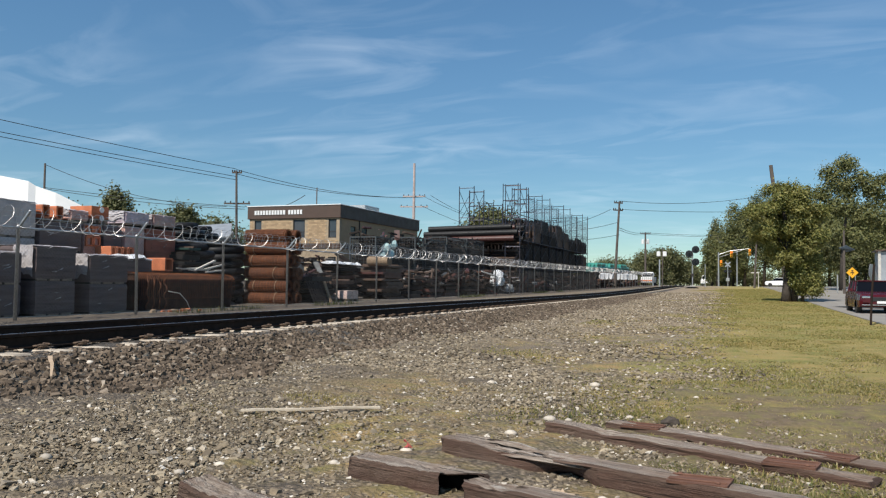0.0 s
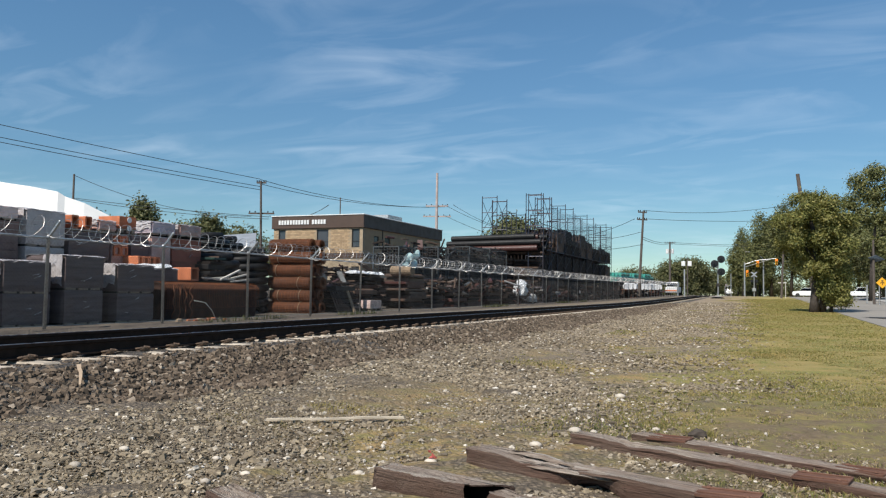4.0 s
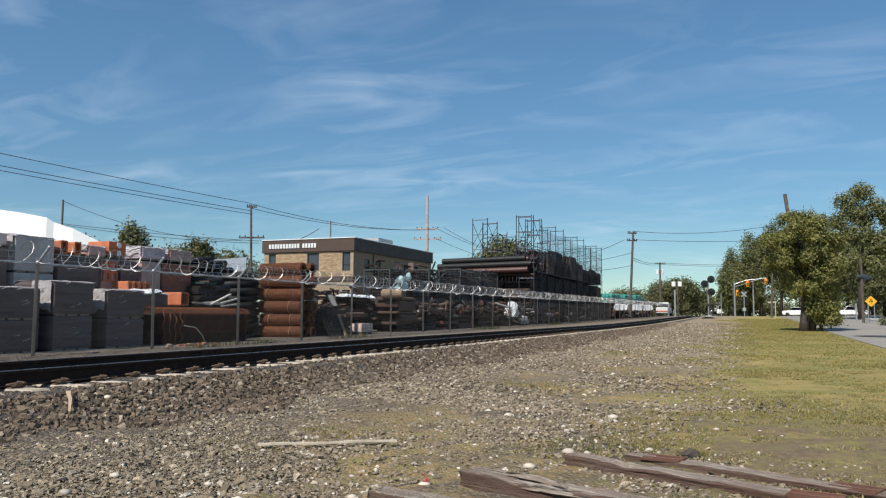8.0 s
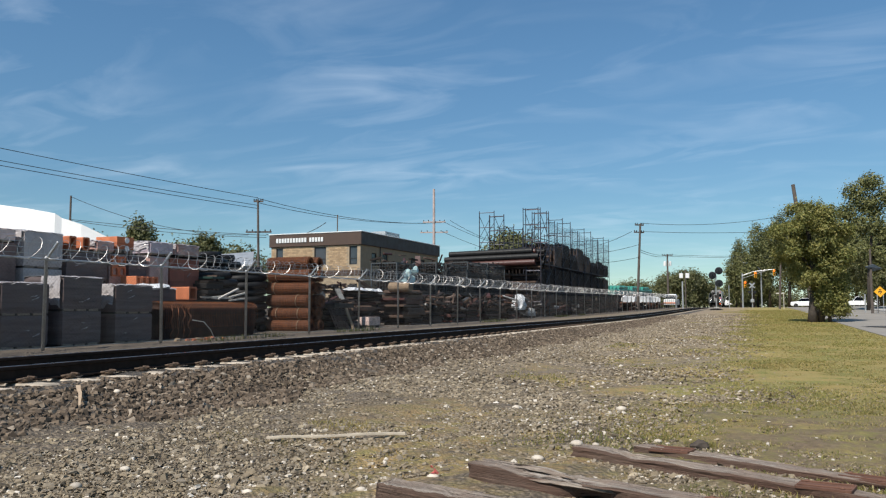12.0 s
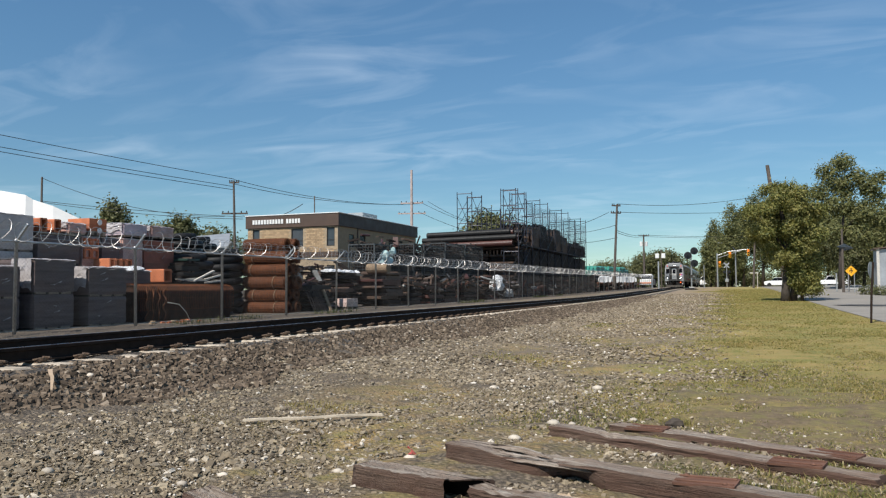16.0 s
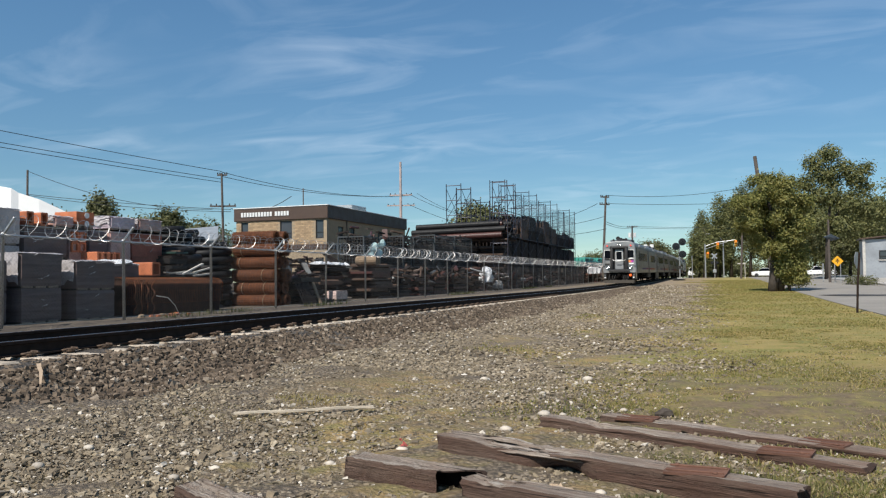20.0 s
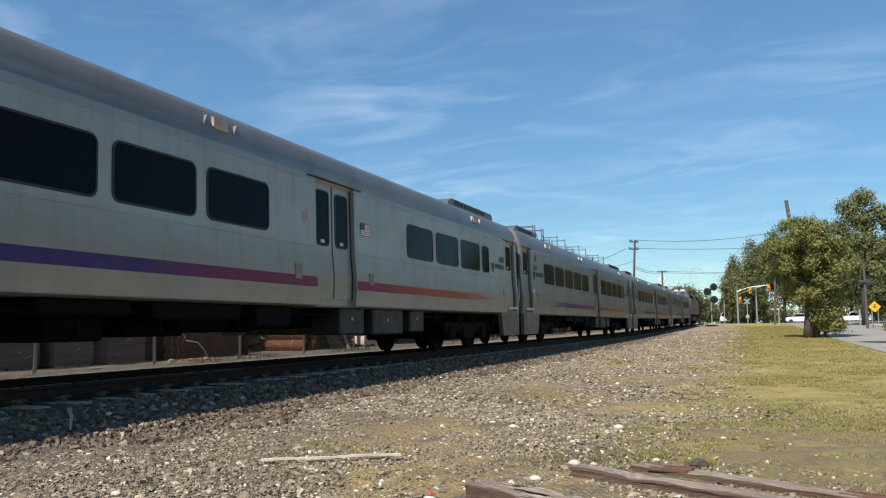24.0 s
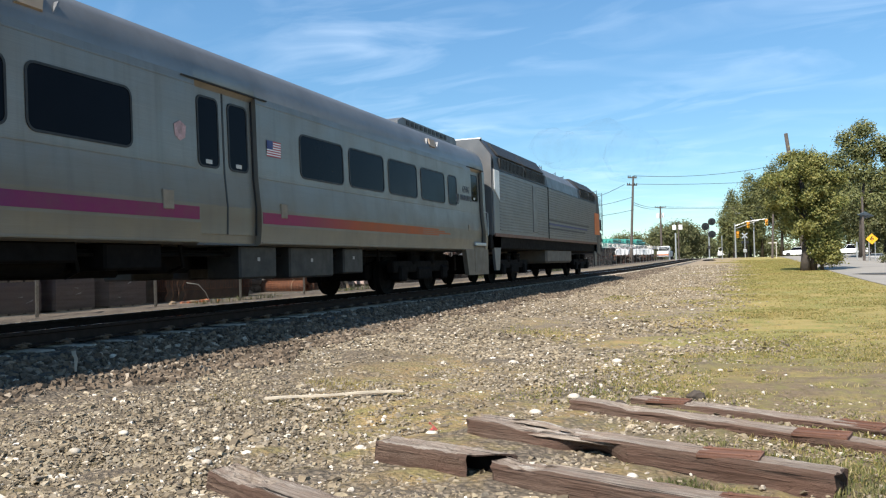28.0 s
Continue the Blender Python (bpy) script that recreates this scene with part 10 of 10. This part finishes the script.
# ---- crossing, signals, road side ----
def railway_signal():
    x, y = polar(2.5, 110)
    s = thing("railway_signal", "railway block signal with three round black targets on a pale mast", "signal", (x, y, gz(x, y)))
    part("mast", Geo().rod((0, 0, -0.2), (0, 0, 5.3), 0.09, 10), "galv", s)
    part("base", Geo().box(-0.35, 0.35, -0.35, 0.35, -0.1, 0.35, 0.04), "concrete", s)
    for dx, z in ((0.42, 5.25), (0.42, 3.55), (-0.42, 4.65)):
        h = part("target", Geo().lathe((dx, -0.2, z), (0, -1, 0), [(0, 0.5), (0.03, 0.5), (0.04, 0.44)], 20), "black_paint", s, "round black target")
        part("hood", Geo().lathe((dx, -0.2, z), (0, -1, 0), [(0, 0.13), (0.35, 0.13), (0.35, 0.11), (0.02, 0.11)], 12), "black_paint", h)
        part("bracket", Geo().rod((0, -0.1, z), (dx, -0.18, z), 0.05, 6), "black_paint", s)
    part("number_plate", Geo().box(-0.2, 0.2, -0.16, -0.13, 1.6, 2.0), "box_grey", s)
    g = Geo().loft([[(x + 1.0 * math.cos(t) * k, y - 1.5 + 1.3 * math.sin(t) * k, gz(x, y) + h) for t in np.arange(0, 6.2, 0.5)] for h, k in ((-0.05, 1), (0.12, 0.7), (0.2, 0.25))])
    thing("earth_heap", "low dark heap of ballast at the foot of the signal", "heap", geo=g, material="under")


def traffic_head(parent, x, y, z, lit_row=0):
    h = part("signal_head", Geo().box(x - 0.2, x + 0.2, y - 0.15, y + 0.1, z - 0.55, z + 0.55, 0.04), "yellow", parent, "yellow traffic signal head")
    for i, m in enumerate(("red_signal", "gasket", "gasket")):
        part("lamp", Geo().lathe((x, y - 0.14, z + 0.35 - 0.35 * i), (0, -1, 0), [(0, 0.13), (0.04, 0.11)], 12), m, h)
        part("visor", Geo().lathe((x, y - 0.14, z + 0.35 - 0.35 * i), (0, -1, 0), [(0, 0.15), (0.22, 0.15), (0.22, 0.13), (0.01, 0.13)], 12), "yellow", h)


def build_signals():
    railway_signal()
    x, y = polar(0.76, 147)
    s = thing("traffic_signal", "grey mast-arm traffic signal at the crossing", "traffic light", (x, y, gz(x, y)))
    part("mast", Geo().rod((0, 0, -0.1), (0, 0, 6.1), 0.15, 10, 0.11), "galv", s)
    part("mast_arm", Geo().tube([(0, 0, 5.7), (2.0, 0, 6.4), (5.2, 0, 6.75)], 0.09, 8, 0.05), "galv", s)
    part("brace", Geo().tube([(0, 0, 5.2), (2.4, 0, 6.0), (4.0, 0, 6.5)], 0.05, 6), "galv", s)
    traffic_head(s, 2.2, -0.1, 5.75)
    traffic_head(s, 5.25, -0.1, 6.1)
    traffic_head(s, 0.45, -0.2, 4.1)
    x, y = polar(-0.45, 148)
    s = thing("street_lamp", "grey street lamp with a curved arm", "street lamp", (x, y, gz(x, y)), group="street lamps")
    part("mast", Geo().rod((0, 0, -0.1), (0, 0, 6.6), 0.12, 10), "galv", s)
    part("lamp_arm", Geo().tube([(0, 0, 6.6), (-0.8, 0, 7.6), (-2.2, 0, 8.0)], 0.05, 7), "galv", s)
    part("luminaire", Geo().box(-2.9, -2.1, -0.15, 0.15, 7.9, 8.08, 0.05), "white", s)
    # crossbuck with its lamps
    x, y = polar(0.15, 146)
    s = thing("crossing_signal", "railway crossing signal with a white crossbuck", "crossing signal", (x, y, gz(x, y)))
    part("mast", Geo().rod((0, 0, -0.1), (0, 0, 4.2), 0.08, 8), "galv", s)
    for a in (45, -45):
        d, n = Vector((math.cos(radians(a)), 0, math.sin(radians(a)))), Vector((-math.sin(radians(a)), 0, math.cos(radians(a))))
        c = Vector((0, -0.1 - 0.02 * (a > 0), 3.9))
        k = [c + d * u * 0.62 + n * v * 0.11 for u, v in ((-1, -1), (1, -1), (1, 1), (-1, 1))]
        part("crossbuck_board", Geo().loft([k, [q + Vector((0, 0.012, 0)) for q in k]]), "galv", s, "pale crossbuck board")
    for sx in (-0.4, 0.4):
        part("flasher", Geo().lathe((sx, -0.1, 2.7), (0, -1, 0), [(0, 0.28), (0.03, 0.28), (0.03, 0.12), (0.25, 0.12)], 14), "black_paint", s)
    part("gate_box", Geo().box(-0.3, 0.3, -0.3, 0.3, 0.9, 1.5, 0.05), "galv", s)
    # low pale posts and relay boxes near the track
    x, y = polar(1.65, 126)
    s = thing("marker_post", "pale marker post beside the track", "post", (x, y, gz(x, y)), geo=Geo().rod((0, 0, -0.1), (0, 0, 3.6), 0.06, 8), material="galv")
    for az, d, h in ((4.75, 128, 4.4), (5.2, 132, 1.5)):
        x, y = polar(az, d)
        s = thing("marker_post", "white post beside the yard", "post", (x, y, gz(x, y)), geo=Geo().box(-0.11, 0.11, -0.11, 0.11, -0.1, h, 0.03), material="galv")
    x, y = polar(4.55, 130)
    s = thing("sign_pole", "dark pole with two white boxes", "pole", (x, y, gz(x, y)))
    part("mast", Geo().rod((0, 0, -0.1), (0, 0, 6.3), 0.09, 8), "pole", s)
    for sx in (-0.62, 0.36):
        part("white_box", Geo().box(sx - 0.3, sx + 0.3, -0.2, 0.1, 5.0, 5.8, 0.05), "white", s)


def plate_sign(x, y, turn, h, shape, face, label, name="road_sign", size=0.9, posts=1, post="galv", back=False):
    s = thing(name, label, "sign", (x, y, gz(x, y)), turn)
    for i in range(posts):
        d = 0 if posts == 1 else (-0.25 + 0.5 * i)
        part("post", Geo().box(d - 0.03, d + 0.03, -0.02, 0.02, -0.1, h + 0.2, 0.006), post, s)
    part("panel", Geo().plate([(a * size / 2, h + b * size / 2) for a, b in shape], 1, -0.034, -0.024), face, s)
    return s


def build_signs():
    x, y = polar(-7.57, 82)
    s = plate_sign(x, y, 0, EYE + 82 * math.tan(radians(0.97)) - gz(x, y), [(0, -1.36), (1.36, 0), (0, 1.36), (-1.36, 0)], "yellow", "yellow diamond warning sign on two posts beside the road", size=0.76, posts=2)
    c = EYE + 82 * math.tan(radians(0.97)) - gz(x, y)
    for a0, a1, b0, b1 in ((-0.03, 0.03, -0.22, 0.18), (-0.15, 0.15, 0.0, 0.06), (-0.15, -0.09, -0.09, 0.06), (0.09, 0.15, -0.09, 0.06), (-0.09, 0.09, 0.16, 0.23)):
        part("symbol_bar", Geo().box(a0, a1, -0.040, -0.035, c + b0, c + b1), "gasket", s, "black symbol")
    # narrow sign seen from behind near the verge
    x, y = 4.42, 29.2
    s = thing("road_sign", "grey back of a road sign on a rusty post", "sign", (x, y, gz(x, y)), 0)
    part("post", Geo().tube([(0, 0, -0.2), (0.05, 0, 1.0), (0.13, 0, 2.05)], 0.035, 6), "rail", s)
    oct_ = [(0.30 * math.cos(radians(22.5 + 45 * k)), 0.30 * math.sin(radians(22.5 + 45 * k))) for k in range(8)]
    p = part("panel", Geo().plate([(a, b + 1.78) for a, b in oct_], 1, -0.006, 0.006), "sign_back", s, "grey sign back")
    p.matrix_basis = pose(0.06, 0.08, 0, 0, 0, 66)
    # small white sign posts by the wooden pole
    x, y = polar(-1.45, 118)
    s = thing("low_sign", "low pale sign frame by the wooden pole", "sign frame", (x, y, gz(x, y)))
    part("post", Geo().box(0.3, 0.38, -0.04, 0.04, -0.1, 2.2), "board_pale", s)
    part("post", Geo().box(0.75, 0.83, -0.04, 0.04, -0.1, 2.2), "board_pale", s)
    part("bar", Geo().box(-0.2, 0.9, -0.05, 0.05, 2.1, 2.25), "board_pale", s)
    # wooden pole with a blue-grey sheet near the yellow sign
    x, y = polar(-7.1, 84)
    s = utility_pole(x, y, 6.2, r=0.13, label="wooden pole with a blue-grey hood among the trees")
    part("hood", Geo().loft([[(-0.5, -0.4, 4.45), (0.15, -0.3, 4.7), (0.95, 0.1, 4.3), (0.3, 0.4, 4.1)], [(-0.5, -0.4, 4.5), (0.15, -0.3, 4.75), (0.95, 0.1, 4.35), (0.3, 0.4, 4.15)]]), "hood", s, "blue-grey sheet")
    for k in range(3):
        x, y = polar(-6.7 - 0.35 * k, 86)
        thing("road_post", "short grey post beside the road", "post", (x, y, gz(x, y)), geo=Geo().box(-0.06, 0.06, -0.06, 0.06, -0.1, 1.9, 0.01), material="pole" if k else "galv", group="short posts")


M["hood"] = worn("blue_grey_sheet", (0.10, 0.125, 0.15), 0.6, 0.0, 0.15, 3, 30)


def build_shed():
    """The grey metal shed beyond the road."""
    x0, y0 = polar(-9.12, 78)
    s = thing("metal_shed", "grey ribbed metal shed with a pale corner post", "shed")
    z = gz(x0, y0)
    top = EYE + 78 * math.tan(radians(2.35))
    part("wall", Geo().box(x0 + 0.12, x0 + 9, y0, y0 + 3, z - 0.1, top, 0.02), "shed_rib", s, "ribbed siding")
    part("roof", Geo().loft([[(x0 - 0.3, y0 - 0.3, top), (x0 + 9.3, y0 - 0.3, top + 0.9), (x0 + 9.3, y0 - 0.3, top + 1.0), (x0 - 0.3, y0 - 0.3, top + 0.12)], [(x0 - 0.1, y0 + 3.2, top), (x0 + 9.3, y0 + 3.2, top + 0.9), (x0 + 9.3, y0 + 3.2, top + 1.0), (x0 - 0.1, y0 + 3.2, top + 0.12)]]), "brown_band", s)
    part("corner_post", Geo().box(x0 - 0.1, x0 + 0.12, y0 - 0.12, y0 + 0.1, z - 0.1, top + 0.1), "board_pale", s, "pale corner post")
    window_in(s, 1, y0 - 0.02, x0 + 1.2, x0 + 2.0, 2.7, 3.5, -1)
    part("footing", Geo().box(x0, x0 + 9, y0 - 0.05, y0, z - 0.1, z + 0.55), "concrete", s)
    for i, (az, d) in enumerate(((-8.5, 74), (-9.3, 72))):
        x, y = polar(az, d)
        thing("shrub", "low brown shrub at the kerb", "shrub", (x, y, gz(x, y)), geo=None, group="shrubs")
        v, f = crown([(0, 0, 0.35, 0.7, 0.6, 0.4)], 900, 0.07, 70 + i)
        part("foliage", raw_mesh("foliage", v, f, "leaf_far"), "leaf_far", bpy.data.objects["shrub" if i == 0 else "shrub.001"])
    g = Geo()
    part_structure("verge", Geo().loft([[(12.8, y, gz(12.8, y) + 0.17), (26, y, gz(26, y) + 0.2), (26, y, gz(26, y) - 0.1), (12.8, y, gz(12.8, y) - 0.1)] for y in (-60, 0, 20, 40, 60, 80, 100, 120, 147)]), "concrete", "pale pavement beyond the kerb")


M["shed_rib"] = ribbed("ribbed_grey_siding", (0.30, 0.32, 0.34), 0.3, 0, 0.55, 0.2)


def wheel_set(s, x, ys, r, half):
    for sx in (-1, 1):
        for y in ys:
            w = part("wheel", Geo().lathe((sx * half, y, r), (sx, 0, 0), [(-0.2, r * 0.6), (-0.2, r), (0.0, r), (0.02, r * 0.92), (0.02, r * 0.62)], 20), "rubber", s, "black tyre")
            part("rim", Geo().lathe((sx * half, y, r), (sx, 0, 0), [(-0.04, r * 0.6), (0.01, r * 0.6), (0.0, r * 0.3), (0.02, 0.05)], 14), "chrome", w)


def car_shell(sections, half):
    """Body from cross-sections along local y: (y, bottom, belt, half width share)."""
    g = Geo()
    g.loft([[(-half * k, y, lo), (-half * k * 1.0, y, (lo + hi) / 2), (-half * k * 0.96, y, hi - 0.06), (-half * k * 0.88, y, hi), (half * k * 0.88, y, hi), (half * k * 0.96, y, hi - 0.06), (half * k, y, (lo + hi) / 2), (half * k, y, lo)] for y, lo, hi, k in sections])
    return g


def suv():
    """A dark red sport utility; its front points along -y."""
    s = thing("red_suv", "dark red sport utility car driving on the side road", "car")
    part("body", car_shell([(0.0, 0.45, 0.80, 0.82), (0.12, 0.32, 0.95, 0.95), (0.7, 0.28, 1.05, 1.0), (1.4, 0.28, 1.10, 1.0), (3.6, 0.28, 1.12, 1.0), (4.4, 0.30, 1.10, 0.98), (4.65, 0.4, 1.0, 0.9)], 0.92), "car_red", s, soft=False)
    g = Geo()
    g.loft([[(-0.80, 1.25, 1.08), (0.80, 1.25, 1.08), (0.80, 4.45, 1.10), (-0.80, 4.45, 1.10)], [(-0.68, 1.95, 1.62), (0.68, 1.95, 1.62), (0.70, 4.2, 1.62), (-0.70, 4.2, 1.62)]])
    part("cabin", g, "glass", s, "dark glazed cabin")
    part("roof", Geo().box(-0.70, 0.70, 1.9, 4.25, 1.60, 1.68, 0.03), "car_red", s)
    for sx in (-1, 1):
        part("headlamp", Geo().box(sx * 0.62 - 0.18, sx * 0.62 + 0.18, -0.01, 0.1, 0.74, 0.88, 0.03), "chrome", s)
        part("fog_lamp", Geo().box(sx * 0.62 - 0.15, sx * 0.62 + 0.15, 0.0, 0.1, 0.46, 0.56, 0.02), "chrome", s)
        part("mirror", Geo().box(sx * 1.0 - 0.09, sx * 1.0 + 0.09, 1.45, 1.6, 1.08, 1.24, 0.03), "car_red", s)
        for y in (2.0, 3.0, 4.1):
            part("pillar", Geo().rod((sx * 0.80, y - 0.05, 1.1), (sx * 0.69, y + (0.4 if y < 2.5 else 0), 1.62), 0.04, 6), "car_red", s)
    part("grille", Geo().box(-0.38, 0.38, -0.02, 0.05, 0.60, 0.82, 0.02), "gasket", s)
    part("plate_bar", Geo().box(-0.2, 0.2, -0.035, -0.02, 0.5, 0.62), "white", s, "plain white plate")
    part("bumper_line", Geo().box(-0.8, 0.8, -0.03, 0.06, 0.40, 0.45, 0.01), "chrome", s)
    wheel_set(s, 0, (0.85, 3.65), 0.36, 0.90)
    for ob in s.children_recursive:
        for v in ob.data.vertices:
            v.co.z *= 0.88
    return s


def pickup(x, y):
    """A white pickup on the crossing street; its front points along -x after a turn."""
    s = thing("white_pickup", "white pickup truck waiting on the crossing street", "car")
    part("body", car_shell([(0.0, 0.55, 0.9, 0.9), (0.15, 0.4, 1.05, 0.98), (1.4, 0.4, 1.15, 1.0), (3.4, 0.4, 1.15, 1.0), (5.4, 0.42, 1.15, 1.0), (5.5, 0.5, 1.1, 0.98)], 0.98), "car_white", s)
    part("cabin", Geo().loft([[(-0.86, 1.3, 1.12), (0.86, 1.3, 1.12), (0.86, 3.3, 1.14), (-0.86, 3.3, 1.14)], [(-0.72, 1.95, 1.78), (0.72, 1.95, 1.78), (0.74, 3.1, 1.78), (-0.74, 3.1, 1.78)]]), "glass", s)
    part("roof", Geo().box(-0.74, 0.74, 1.92, 3.14, 1.76, 1.86, 0.04), "car_white", s)
    for sx in (-1, 1):
        part("pillar", Geo().rod((sx * 0.86, 3.25, 1.1), (sx * 0.74, 3.08, 1.8), 0.1, 6), "car_white", s)
        part("pillar", Geo().rod((sx * 0.86, 1.4, 1.1), (sx * 0.73, 2.0, 1.8), 0.04, 6), "car_white", s)
    part("bed", Geo().box(-0.85, 0.85, 3.5, 5.35, 1.10, 1.16), "gasket", s)
    wheel_set(s, 0, (1.0, 4.4), 0.42, 0.95)
    return s


def white_car():
    s = thing("white_car", "white sport utility car waiting on the crossing street", "car")
    part("body", car_shell([(0.0, 0.45, 0.85, 0.85), (0.15, 0.32, 1.0, 0.97), (1.2, 0.3, 1.1, 1.0), (4.2, 0.3, 1.12, 1.0), (4.6, 0.4, 1.05, 0.92)], 0.92), "car_white", s)
    part("cabin", Geo().loft([[(-0.82, 1.1, 1.06), (0.82, 1.1, 1.06), (0.82, 4.4, 1.08), (-0.82, 4.4, 1.08)], [(-0.7, 1.8, 1.6), (0.7, 1.8, 1.6), (0.72, 4.0, 1.6), (-0.72, 4.0, 1.6)]]), "glass", s)
    part("roof", Geo().box(-0.72, 0.72, 1.75, 4.1, 1.58, 1.66, 0.03), "car_white", s)
    wheel_set(s, 0, (0.85, 3.6), 0.36, 0.90)
    return s


def far_truck():
    """A white utility truck standing end on beyond the crossing."""
    x, y = polar(1.62, 196)
    s = thing("utility_truck", "white utility truck standing beyond the crossing", "truck", (x, y, gz(x, y)))
    part("body", Geo().box(-1.15, 1.15, 0.0, 5.2, 0.55, 1.55, 0.12), "car_white", s, "white truck body")
    part("cab", Geo().loft([[(-1.0, 0.5, 1.5), (1.0, 0.5, 1.5), (1.0, 2.4, 1.5), (-1.0, 2.4, 1.5)], [(-0.8, 0.95, 2.9), (0.8, 0.95, 2.9), (0.85, 2.3, 2.9), (-0.85, 2.3, 2.9)]]), "car_white", s, "white cab")
    part("windscreen", Geo().loft([[(-0.85, 0.56, 1.75), (0.85, 0.56, 1.75), (0.85, 0.62, 1.75), (-0.85, 0.62, 1.75)], [(-0.72, 0.82, 2.55), (0.72, 0.82, 2.55), (0.72, 0.9, 2.55), (-0.72, 0.9, 2.55)]]), "glass", s, "dark windscreen")
    part("bumper", Geo().box(-1.1, 1.1, -0.08, 0.05, 0.5, 0.72, 0.03), "chrome", s)
    wheel_set(s, 0, (0.9, 4.0), 0.42, 1.0)


CARS = {}


def build_right():
    build_signals()
    build_signs()
    build_shed()
    far_truck()
    CARS["suv"], CARS["pickup"], CARS["white"] = suv(), pickup(0, 0), white_car()


def run_cars():
    z = 1.215
    CARS["white"].matrix_basis = pose(6.0, 153.2, z, 0, 0, -90)
    rows = []
    for t, y in ((0.0, 38.6), (0.5, 33.2), (1.0, 27.9), (2.0, 17), (3.0, 6.0), (5.0, -17), (10.0, -73), (28.0, -74)):
        rows.append((t, pose(6.3, y, gz(6.3, y) + 0.06, 0, 0, 0)))
    walk(CARS["suv"], rows)
    walk(CARS["pickup"], [(t, pose(14.5 + d, 152.6, z, 0, 0, -90)) for t, d in ((0.0, 11.0), (0.5, 5.5), (0.9, 2.4), (1.5, 0.5), (2.2, 0.0), (28.0, 0.0))])


# ---- build ----
build_ground()
build_roads()
build_track()
train = build_train()
build_fence()
build_yard()
build_far()
build_right()
build_timbers()
build_grass()
build_stones()


def motions():
    run_train(train)
    run_cars()


motions()
